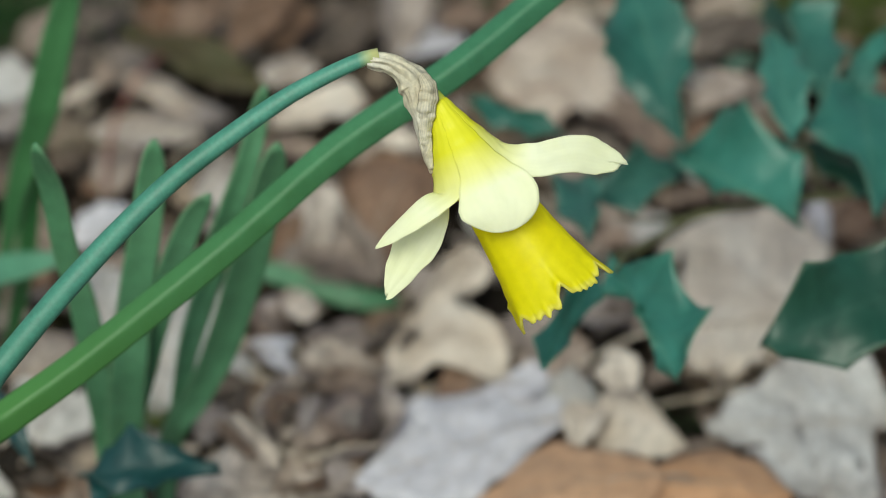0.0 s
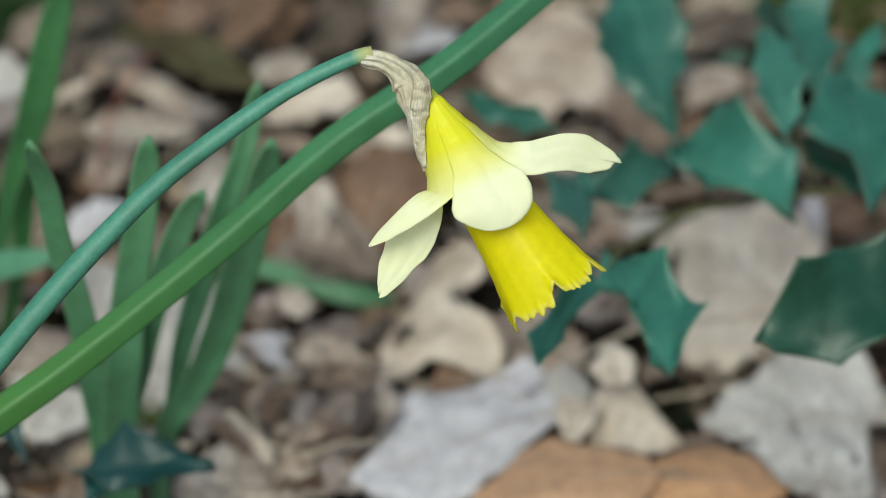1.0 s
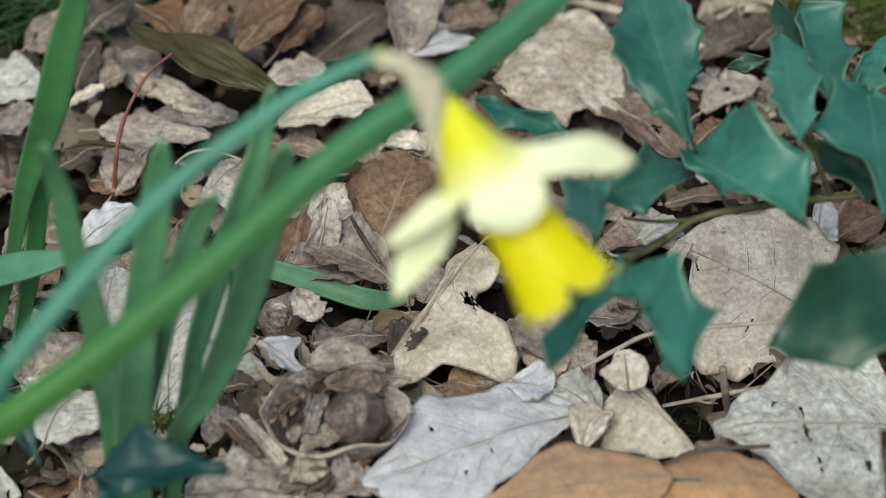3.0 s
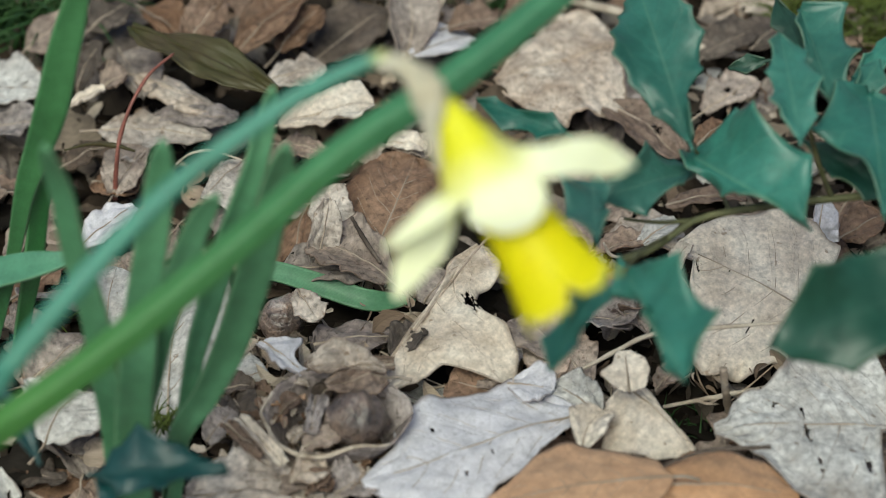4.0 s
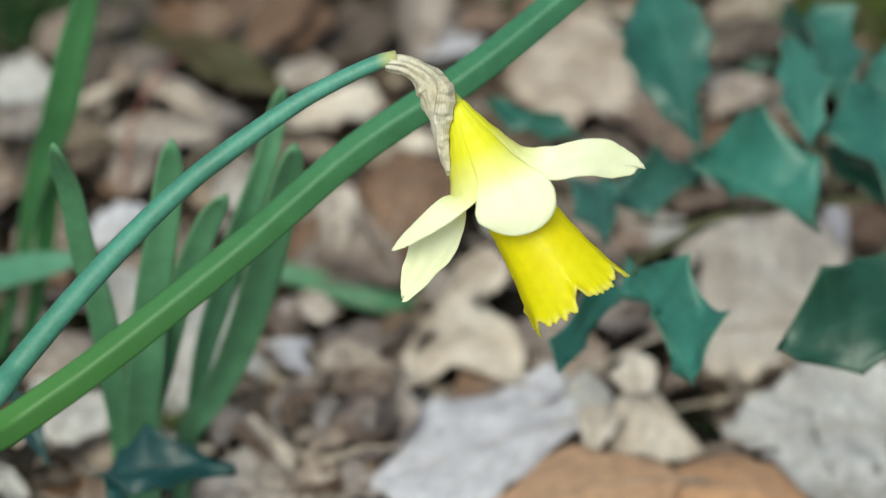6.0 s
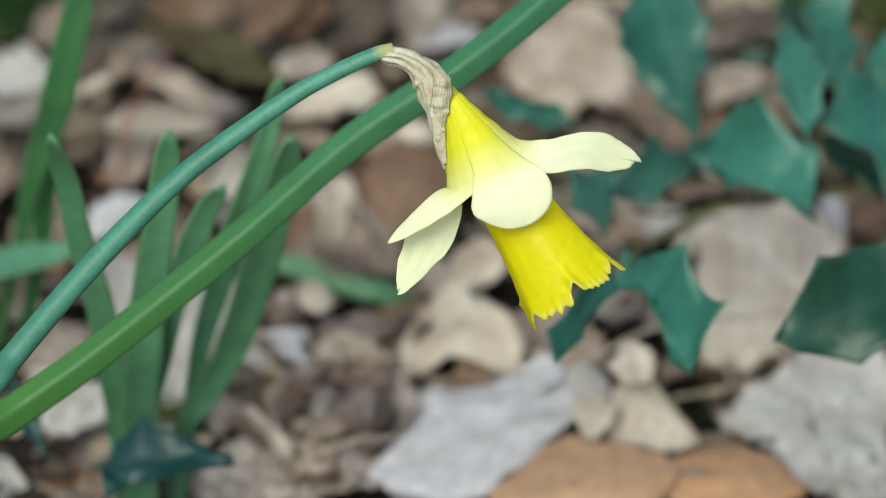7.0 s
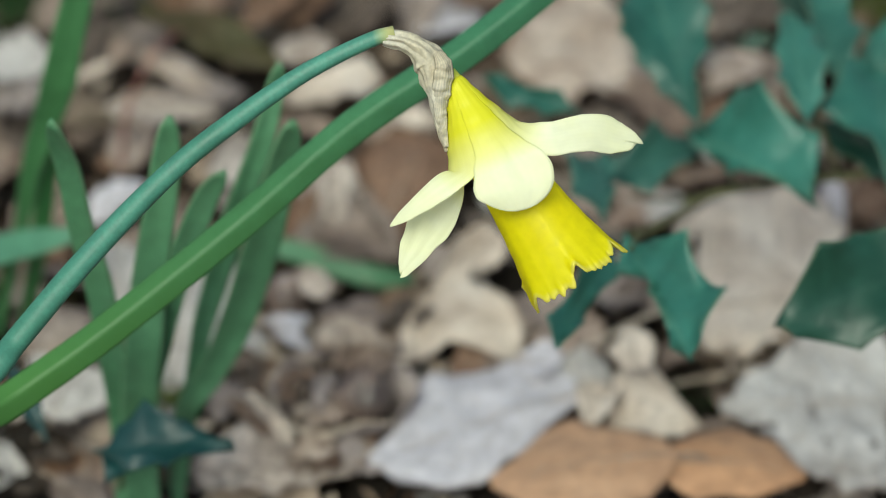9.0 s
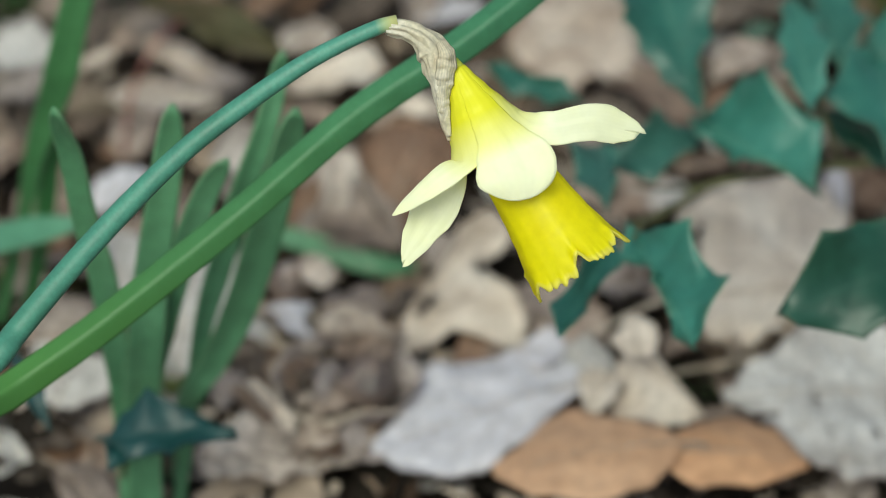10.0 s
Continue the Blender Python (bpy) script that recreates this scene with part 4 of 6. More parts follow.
dead_leaf((-0.0325, 0.6305, 0.0200), (-0.0379, 0.6493, 0.0340), 0.020, M_PALE, "pale upright scrap of dead leaf", 11, lobes=1.5, depth=0.2, curl=0.2, fold=0.3, face=(0, -1, 0.6), stem=False)
dead_leaf((0.0675, 0.7432, 0.0240), (0.0205, 0.7220, 0.0220), 0.060, M_PALE, "broad pinkish-tan dead leaf", 12, curl=0.08, fold=-0.08, crumple=0.035, outline=([0.0152, 0.0212, 0.0241, 0.0258, 0.0264, 0.0252, 0.024, 0.0229, 0.0209, 0.0188, 0.0167, 0.0146, 0.0122, 0.0097, 0.0071, 0.0046, 0.002], [0.002, 0.0081, 0.0142, 0.0203, 0.0283, 0.0351, 0.0346, 0.0341, 0.0336, 0.0327, 0.0309, 0.03, 0.0327, 0.0336, 0.0269, 0.0207, 0.0091]))
dead_leaf((0.0591, 0.7110, 0.0200), (0.0866, 0.6815, 0.0160), 0.030, M_BROWN, "crumpled pinkish-brown dead leaf", 13, lobes=2.5, depth=0.3, curl=0.1, fold=0.3, crumple=0.06, hole=[(0.6, 0.1, 0.05, 0.12)])
dead_leaf((-0.0139, 0.5613, 0.0300), (-0.0416, 0.5580, 0.0300), 0.016, M_TAN, "tightly curled tan dead leaf", 14, curl=-0.08, fold=0.5, crumple=0.06, face=(0, -0.6, 1), stem=False, outline=([0.002, 0.0023, 0.0026, 0.003, 0.0033, 0.0038, 0.0045, 0.0052, 0.0059, 0.0065, 0.0066, 0.0065, 0.0064, 0.0063, 0.0054, 0.0037, 0.002], [0.002, 0.0019, 0.0019, 0.0018, 0.0017, 0.0017, 0.0019, 0.002, 0.0022, 0.0023, 0.0023, 0.0021, 0.0018, 0.0016, 0.0015, 0.0018, 0.002]))
dead_leaf((-0.0399, 0.5787, 0.0230), (-0.0078, 0.5903, 0.0160), 0.024, M_DUSK, "small grey-brown dead oak leaf", 15, curl=0.1, fold=-0.1, stem=False, outline=([0.002, 0.0031, 0.0043, 0.0052, 0.0056, 0.006, 0.0064, 0.0067, 0.0058, 0.0049, 0.004, 0.0032, 0.0028, 0.0023, 0.0019, 0.002, 0.002], [0.002, 0.0066, 0.009, 0.0091, 0.0092, 0.0093, 0.0094, 0.0095, 0.009, 0.0084, 0.0078, 0.0072, 0.0067, 0.0059, 0.0046, 0.0033, 0.002]))
dead_leaf((-0.0721, 0.5616, 0.0160), (-0.0546, 0.5703, 0.0200), 0.028, M_WHITE, "smooth whitish dead leaf beside daffodil leaves", 16, curl=0.1, fold=-0.15, stem=False, outline=([0.002, 0.0014, 0.0012, 0.0012, 0.0012, 0.0012, 0.0014, 0.0016, 0.002, 0.0028, 0.0036, 0.0043, 0.0051, 0.0044, 0.0036, 0.0028, 0.002], [0.002, 0.0033, 0.0045, 0.0058, 0.007, 0.0083, 0.0095, 0.0108, 0.0117, 0.0123, 0.013, 0.0136, 0.0143, 0.0149, 0.0145, 0.0112, 0.0079]))
dead_leaf((-0.0832, 0.5394, 0.0160), (-0.0740, 0.6290, 0.0200), 0.042, M_WHITE, "long whitish dead leaf behind daffodil leaves", 17, lobes=1.5, depth=0.08, curl=0.04, fold=0.1)
dead_leaf((-0.1073, 0.5879, 0.0160), (-0.1059, 0.6208, 0.0220), 0.020, M_WHITE, "whitish dead leaf behind daffodil leaves", 18, lobes=1.5, depth=0.1, curl=0.1, fold=0.1, face=(0, -0.5, 1), stem=False)
dead_leaf((-0.1212, 0.5399, 0.0180), (-0.1082, 0.5656, 0.0200), 0.044, M_WHITE, "whitish dead leaf with a frayed edge", 19, lobes=2.5, depth=0.2, curl=0.1)
dead_leaf((-0.1292, 0.5630, 0.0200), (-0.1115, 0.5813, 0.0220), 0.036, M_TAN, "pinkish-tan curled dead leaf", 20, lobes=2.5, depth=0.2, curl=0.2, fold=0.3)
dead_leaf((-0.0123, 0.7387, 0.0180), (-0.0153, 0.7759, 0.0300), 0.026, M_TAN, "tan curled dead leaf standing on edge", 31, lobes=1.5, depth=0.1, fold=0.6, face=(0.3, -0.6, 1), stem=False)
dead_leaf((-0.0102, 0.7406, 0.0200), (0.0123, 0.7597, 0.0180), 0.026, M_GREY, "small lilac-grey dead leaf", 32, lobes=2.5, depth=0.25, stem=False)
dead_leaf((-0.0187, 0.6870, 0.0200), (-0.0018, 0.6780, 0.0200), 0.020, M_PALE, "cream-coloured curled dead leaf on the litter", 35, lobes=2.5, depth=0.25, fold=0.5, crumple=0.07, stem=False)
dead_leaf((0.1156, 0.7469, 0.0180), (0.1309, 0.7642, 0.0200), 0.026, M_DARK, "tan dead leaf on the litter", 39, lobes=1.5, depth=0.2, stem=False)
dead_leaf((0.0776, 0.6548, 0.0180), (0.1065, 0.6545, 0.0200), 0.013, M_BROWN, "rust-coloured dead leaf scrap", 40, lobes=2.5, depth=0.3, fold=0.3, stem=False)
dead_leaf((0.0562, 0.6343, 0.0180), (0.0838, 0.6463, 0.0180), 0.030, M_PALE, "pale dead leaf scrap", 41, lobes=2.5, depth=0.3)
dead_leaf((0.0470, 0.5647, 0.0160), (0.0264, 0.5873, 0.0220), 0.034, M_TAN, "pinkish-tan dead leaf on the litter", 42, lobes=2.5, depth=0.2)
dead_leaf((0.0179, 0.5613, 0.0180), (0.0002, 0.5669, 0.0200), 0.026, M_BROWN, "brown dead leaf scrap", 43, lobes=1.5, depth=0.1, stem=False)
dead_leaf((0.0496, 0.5490, 0.0200), (0.0338, 0.5647, 0.0220), 0.026, M_WHITE, "pale grey dead leaf scrap", 44, lobes=1.5, depth=0.1, stem=False)
dead_leaf((-0.0560, 0.5725, 0.0300), (-0.0414, 0.5558, 0.0320), 0.014, M_GREY, "pale lilac torn dead leaf scrap", 46, curl=0.1, fold=0.15, crumple=0.06, stem=False, outline=([0.002, 0.0019, 0.0018, 0.0022, 0.003, 0.0039, 0.0043, 0.0043, 0.0044, 0.0042, 0.0035, 0.0028, 0.002], [0.002, 0.0034, 0.0048, 0.0063, 0.0078, 0.0093, 0.0081, 0.0034, 0.0018, 0.0016, 0.0015, 0.0017, 0.002]))
dead_leaf((-0.0458, 0.5974, 0.0300), (-0.0380, 0.5827, 0.0280), 0.014, M_PALE, "white dead leaf scrap", 47, lobes=2.5, depth=0.15, crumple=0.06, fold=0.2, stem=False)
dead_leaf((-0.0718, 0.5455, 0.0100), (-0.0541, 0.5629, 0.0140), 0.034, M_DARK, "dark brown rotting leaf", 48, lobes=2.5, depth=0.3, fold=0.3)
dead_leaf((-0.0379, 0.5158, 0.0180), (-0.0221, 0.5317, 0.0200), 0.026, M_PALE, "pale crumpled dead leaf", 49, lobes=2.5, depth=0.3, crumple=0.08, stem=False)
dead_leaf((-0.0053, 0.6019, 0.0200), (0.0030, 0.6185, 0.0220), 0.020, M_TAN, "small tan dead leaf", 50, lobes=1.5, depth=0.1, stem=False)
dead_leaf((0.0397, 0.6000, 0.0180), (0.0645, 0.5873, 0.0220), 0.028, M_DUSK, "dark grey curled dead leaf", 51, lobes=1.5, depth=0.1, fold=0.6, stem=False)
dead_leaf((-0.0630, 0.5647, 0.0160), (-0.0502, 0.5552, 0.0140), 0.016, M_BROWN, "curled brown scrap of dead leaf", 52, lobes=1.5, depth=0.2, fold=0.8, crumple=0.1, stem=False)
dead_leaf((-0.0669, 0.5448, 0.0180), (-0.0489, 0.5309, 0.0160), 0.014, M_PALE, "pale rolled scrap of dead leaf", 53, lobes=1.5, depth=0.2, fold=0.9, crumple=0.08, stem=False)
dead_leaf((-0.0311, 0.5162, 0.0200), (-0.0211, 0.5237, 0.0220), 0.024, M_DUSK, "grey-brown torn scrap of dead leaf", 54, lobes=2.5, depth=0.15, fold=0.3, crumple=0.08, stem=False)
dead_leaf((-0.0516, 0.5182, 0.0180), (-0.0382, 0.5261, 0.0220), 0.026, M_TAN, "torn tan scrap of dead leaf", 55, lobes=2.5, depth=0.15, fold=0.3, crumple=0.08, stem=False)
dead_leaf((0.0567, 0.6064, 0.0160), (0.0682, 0.5868, 0.0200), 0.020, M_DUSK, "dark curled scrap of dead leaf", 56, lobes=1.5, depth=0.2, fold=0.7, crumple=0.08, stem=False)
dead_leaf((-0.1216, 0.6754, 0.0120), (-0.1028, 0.6666, 0.0140), 0.026, M_BROWN, "dark brown dead leaf in shade", 57, lobes=2.5, depth=0.3, fold=0.3, crumple=0.08, stem=False)
dead_leaf((-0.0163, 0.5394, 0.0160), (-0.0120, 0.5469, 0.0220), 0.014, M_BROWN, "small brown scrap of dead leaf", 58, lobes=1.5, depth=0.3, fold=0.5, crumple=0.1, stem=False)
dead_leaf((0.0247, 0.7626, 0.0160), (0.0485, 0.7755, 0.0200), 0.040, M_BROWN, "brown dead oak leaf, creased", 64, lobes=2.5, depth=0.3, curl=0.1, fold=0.2, crumple=0.07)
dead_leaf((0.0386, 0.5739, 0.0220), (0.0219, 0.5909, 0.0260), 0.030, M_TAN, "pinkish dead leaf under a pale lobed one", 65, lobes=1.5, depth=0.15, curl=0.1, fold=0.1, crumple=0.05, stem=False)
dead_leaf((-0.0624, 0.5305, 0.0200), (-0.0491, 0.5407, 0.0220), 0.020, M_TAN, "torn brown strip of dead leaf", 66, lobes=1.5, depth=0.2, fold=0.5, crumple=0.1, stem=False)
dead_leaf((-0.0680, 0.5490, 0.0200), (-0.0541, 0.5354, 0.0200), 0.014, M_BROWN, "torn brown shred of dead leaf", 67, lobes=1.5, depth=0.2, fold=0.6, crumple=0.1, stem=False)
dead_leaf((-0.0445, 0.5170, 0.0240), (-0.0312, 0.5218, 0.0240), 0.018, M_PALE, "pale torn shred of dead leaf", 68, lobes=1.5, depth=0.2, fold=0.5, crumple=0.1, stem=False)
dead_leaf((-0.0651, 0.5591, 0.0200), (-0.0570, 0.5432, 0.0220), 0.016, M_DARK, "dark curled shred of rotting leaf", 70, lobes=1.5, depth=0.2, fold=0.7, crumple=0.1, stem=False)
dead_leaf((-0.0598, 0.5338, 0.0240), (-0.0500, 0.5249, 0.0220), 0.007, M_CREAM, "thin pale torn strip of leaf", 71, lobes=1.5, depth=0.1, fold=0.5, crumple=0.05, stem=False)
dead_leaf((-0.0280, 0.5253, 0.0180), (-0.0221, 0.5317, 0.0200), 0.014, M_BROWN, "brown curled shred of dead leaf", 72, lobes=1.5, depth=0.2, fold=0.6, crumple=0.1, stem=False)
dead_leaf((-0.0150, 0.5717, 0.0240), (-0.0052, 0.5842, 0.0260), 0.016, M_DARK, "dark curled edge of a dead leaf", 73, lobes=1.5, depth=0.2, fold=0.6, crumple=0.1, stem=False)
dead_leaf((-0.0403, 0.5182, 0.0240), (-0.0310, 0.5143, 0.0220), 0.010, M_BROWN, "brown torn shred of dead leaf", 74, lobes=1.5, depth=0.2, fold=0.6, crumple=0.1, stem=False)
dead_leaf((0.0214, 0.5609, 0.0220), (0.0379, 0.5562, 0.0240), 0.022, M_GREY, "pale grey folded dead leaf scrap", 75, lobes=1.5, depth=0.1, fold=0.3, crumple=0.06, stem=False)
dead_leaf((0.0428, 0.5293, 0.0260), (0.0520, 0.5444, 0.0280), 0.018, M_CREAM, "cream curled scrap with a dark edge", 76, lobes=1.5, depth=0.2, fold=0.5, crumple=0.08, stem=False)

# ---- leaves further off, and scraps between the large ones ----
dead_leaf((-0.1672, 0.7222, 0.0180), (-0.1424, 0.7192, 0.0200), 0.03, M_WHITE, "whitish dead leaf at the edge of the grass", 200, curl=0.1, crumple=0.05, outline=([0.002, 0.0044, 0.0068, 0.0092, 0.0117, 0.0133, 0.0118, 0.0102, 0.0087, 0.0075, 0.0063, 0.0052, 0.002], [0.002, 0.0166, 0.017, 0.0173, 0.0176, 0.0179, 0.0179, 0.0158, 0.0136, 0.0114, 0.0092, 0.0057, 0.002]))
dead_leaf((-0.1631, 0.7038, 0.0140), (-0.1393, 0.7035, 0.0180), 0.03, M_DUSK, "greyish-tan dead leaf at the edge of the grass", 201, curl=0.15, fold=0.2, crumple=0.06, outline=([0.002, 0.0038, 0.0056, 0.0074, 0.0092, 0.011, 0.0104, 0.0099, 0.0093, 0.0086, 0.0064, 0.0042, 0.002], [0.002, 0.0049, 0.0078, 0.009, 0.0089, 0.0088, 0.0087, 0.0086, 0.0082, 0.0066, 0.0051, 0.0035, 0.002]))
dead_leaf((-0.1524, 0.7441, 0.0200), (-0.1357, 0.7585, 0.0260), 0.03, M_TAN, "pinkish-tan dead leaf on the litter", 202, curl=0.15, fold=0.2, crumple=0.05, outline=([0.002, 0.009, 0.0117, 0.0123, 0.0128, 0.0133, 0.0125, 0.0108, 0.009, 0.0073, 0.0055, 0.0038, 0.002], [0.002, 0.0034, 0.0047, 0.0061, 0.0068, 0.0067, 0.0066, 0.0065, 0.0064, 0.006, 0.0047, 0.0033, 0.002]))
dead_leaf((-0.1328, 0.7266, 0.0140), (-0.1239, 0.7347, 0.0300), 0.03, M_DARK, "mauve-brown curled dead leaf", 203, curl=0.2, fold=0.3, crumple=0.06, outline=([0.002, 0.0034, 0.0049, 0.0063, 0.0066, 0.0069, 0.0072, 0.0075, 0.0078, 0.0081, 0.0063, 0.0041, 0.002], [0.002, 0.003, 0.004, 0.005, 0.0057, 0.006, 0.0062, 0.0065, 0.0067, 0.0058, 0.0045, 0.0033, 0.002]))
dead_leaf((-0.1323, 0.7093, 0.0200), (-0.1198, 0.7114, 0.0260), 0.03, M_CREAM, "small pale curled dead leaf scrap", 204, fold=0.4, crumple=0.06, stem=False, outline=([0.002, 0.0028, 0.0035, 0.0043, 0.0045, 0.0045, 0.0044, 0.0044, 0.0043, 0.0043, 0.0037, 0.0028, 0.002], [0.002, 0.0023, 0.0027, 0.003, 0.0033, 0.0032, 0.0031, 0.003, 0.0029, 0.0027, 0.0025, 0.0022, 0.002]))
dead_leaf((-0.1220, 0.7195, 0.0200), (-0.1126, 0.7206, 0.0260), 0.03, M_TAN, "pale folded scrap of dead leaf", 205, fold=0.3, crumple=0.06, stem=False, outline=([0.002, 0.0029, 0.0037, 0.0046, 0.0055, 0.0061, 0.0065, 0.0069, 0.0073, 0.0077, 0.008, 0.0067, 0.002], [0.002, 0.0099, 0.0099, 0.0098, 0.0098, 0.0098, 0.0097, 0.0094, 0.0079, 0.0065, 0.005, 0.0035, 0.002]))
dead_leaf((-0.1177, 0.7451, 0.0180), (-0.1061, 0.7134, 0.0220), 0.03, M_TAN, "pale tan creased dead leaf", 206, curl=0.1, crumple=0.06, outline=([0.002, 0.0025, 0.0031, 0.0036, 0.004, 0.0041, 0.0042, 0.0043, 0.0044, 0.0039, 0.0033, 0.0026, 0.002], [0.002, 0.0108, 0.0134, 0.013, 0.0126, 0.0122, 0.0117, 0.0113, 0.0109, 0.0096, 0.0081, 0.0065, 0.005]))
dead_leaf((-0.1107, 0.7254, 0.0220), (-0.0806, 0.7056, 0.0220), 0.03, M_PALE, "long pale tan dead leaf on the litter", 207, curl=0.08, crumple=0.04, fold=-0.1, outline=([0.002, 0.0032, 0.0045, 0.0057, 0.0069, 0.0072, 0.0074, 0.0076, 0.0077, 0.0073, 0.0068, 0.0056, 0.002], [0.002, 0.0034, 0.0049, 0.005, 0.0049, 0.0048, 0.0047, 0.0043, 0.0038, 0.0033, 0.0029, 0.0024, 0.002]))
dead_leaf((-0.1055, 0.7029, 0.0180), (-0.0716, 0.7009, 0.0220), 0.03, M_DUSK, "lilac-grey strip of dead leaf", 208, curl=0.12, crumple=0.05, fold=0.15, outline=([0.002, 0.0025, 0.0029, 0.0034, 0.0039, 0.0046, 0.0054, 0.0061, 0.0063, 0.0063, 0.0062, 0.0044, 0.002], [0.002, 0.0034, 0.0047, 0.0052, 0.0049, 0.0047, 0.0044, 0.0046, 0.005, 0.0053, 0.0046, 0.0033, 0.002]))
dead_leaf((-0.1207, 0.6982, 0.0180), (-0.0807, 0.6916, 0.0200), 0.03, M_PALE, "pale tan dead oak leaf under a red stem", 209, curl=0.08, crumple=0.045, outline=([0.002, 0.0057, 0.0101, 0.0156, 0.021, 0.0215, 0.0195, 0.009, 0.0095, 0.0099, 0.008, 0.0046, 0.002], [0.002, 0.0089, 0.0073, 0.0057, 0.0115, 0.0093, 0.0071, 0.0058, 0.0064, 0.007, 0.0055, 0.0038, 0.002]))
dead_leaf((-0.1131, 0.6635, 0.0160), (-0.1029, 0.6825, 0.0220), 0.03, M_TAN, "tan dead oak leaf behind daffodil leaves", 210, curl=0.15, crumple=0.06, fold=0.2, outline=([0.002, 0.0039, 0.0058, 0.0066, 0.0065, 0.0064, 0.0064, 0.0063, 0.0057, 0.0048, 0.0038, 0.0029, 0.002], [0.002, 0.004, 0.0061, 0.0079, 0.0086, 0.0093, 0.01, 0.0107, 0.0102, 0.0093, 0.0084, 0.0076, 0.002]))
dead_leaf((-0.1327, 0.6850, 0.0120), (-0.1161, 0.6922, 0.0160), 0.03, M_DARK, "dark brown dead leaf in shade", 211, curl=0.15, crumple=0.08, fold=0.2, outline=([0.002, 0.0037, 0.0053, 0.0067, 0.0066, 0.0065, 0.0064, 0.0062, 0.0061, 0.0056, 0.0044, 0.0032, 0.002], [0.002, 0.0031, 0.0042, 0.0053, 0.0064, 0.0061, 0.0055, 0.0049, 0.0042, 0.0036, 0.0031, 0.0025, 0.002]))
dead_leaf((-0.0676, 0.6754, 0.0220), (-0.0796, 0.6523, 0.0240), 0.03, M_PALE, "pale pinkish dead leaf behind a green stalk", 212, curl=0.15, crumple=0.05, fold=-0.2, outline=([0.002, 0.0077, 0.0073, 0.0069, 0.0065, 0.0061, 0.0057, 0.0051, 0.0045, 0.0038, 0.0032, 0.0026, 0.002], [0.002, 0.0032, 0.0044, 0.0057, 0.0069, 0.0081, 0.0093, 0.0105, 0.0116, 0.0119, 0.0122, 0.0125, 0.0128]))
dead_leaf((-0.1208, 0.6337, 0.0180), (-0.1034, 0.6499, 0.0220), 0.03, M_GREY, "lilac-white dead leaf on the litter", 213, curl=0.12, crumple=0.06, outline=([0.002, 0.0036, 0.0053, 0.0064, 0.0065, 0.0065, 0.0066, 0.0067, 0.0068, 0.0059, 0.0046, 0.0033, 0.002], [0.002, 0.0032, 0.0045, 0.0057, 0.0069, 0.0071, 0.0071, 0.0071, 0.0071, 0.007, 0.0054, 0.0037, 0.002]))
dead_leaf((-0.0927, 0.7368, 0.0260), (-0.0807, 0.7557, 0.0340), 0.03, M_BROWN, "orange-brown crumpled dead leaf", 214, curl=0.2, crumple=0.12, fold=0.3, stem=False, outline=([0.002, 0.0056, 0.0085, 0.009, 0.0096, 0.0101, 0.0106, 0.011, 0.0099, 0.0087, 0.0076, 0.0063, 0.002], [0.002, 0.0032, 0.0045, 0.0057, 0.007, 0.0076, 0.0079, 0.0081, 0.0083, 0.0086, 0.0076, 0.0048, 0.002]))
dead_leaf((-0.1108, 0.7659, 0.0240), (-0.0905, 0.7424, 0.0220), 0.03, M_BROWN, "tan dead leaf with a curled edge", 215, curl=0.18, crumple=0.06, fold=0.25, outline=([0.002, 0.0033, 0.0047, 0.006, 0.0071, 0.007, 0.007, 0.0069, 0.0068, 0.0065, 0.005, 0.0035, 0.002], [0.002, 0.0095, 0.0094, 0.0093, 0.0092, 0.009, 0.0089, 0.0078, 0.0066, 0.0055, 0.0043, 0.0032, 0.002]))
dead_leaf((-0.1313, 0.7597, 0.0180), (-0.1154, 0.7744, 0.0220), 0.03, M_DARK, "greyish-tan dead leaf at the back", 216, curl=0.15, crumple=0.06, fold=0.2, outline=([0.002, 0.0083, 0.0106, 0.0103, 0.01, 0.0098, 0.0095, 0.0092, 0.0089, 0.0074, 0.0056, 0.0038, 0.002], [0.002, 0.0036, 0.0051, 0.0067, 0.0083, 0.0093, 0.0089, 0.0085, 0.0082, 0.0078, 0.0072, 0.0046, 0.002]))
dead_leaf((-0.0745, 0.7385, 0.0240), (-0.0489, 0.7635, 0.0320), 0.03, M_BROWN, "broad brown curled dead leaf", 217, curl=0.2, crumple=0.06, fold=0.3, outline=([0.002, 0.0048, 0.0076, 0.0092, 0.0096, 0.01, 0.0104, 0.0101, 0.0085, 0.0069, 0.0052, 0.0036, 0.002], [0.002, 0.0038, 0.0056, 0.0074, 0.0093, 0.0096, 0.0094, 0.0092, 0.0089, 0.0082, 0.0061, 0.0041, 0.002]))
dead_leaf((-0.0594, 0.7441, 0.0200), (-0.0440, 0.7600, 0.0280), 0.03, M_BROWN, "pinkish-brown curled dead leaf", 218, curl=0.2, crumple=0.06, fold=0.3, outline=([0.002, 0.0045, 0.007, 0.0087, 0.009, 0.0094, 0.0097, 0.01, 0.0103, 0.01, 0.0073, 0.0047, 0.002], [0.002, 0.0034, 0.0048, 0.0063, 0.0077, 0.0074, 0.007, 0.0067, 0.0063, 0.006, 0.005, 0.0035, 0.002]))
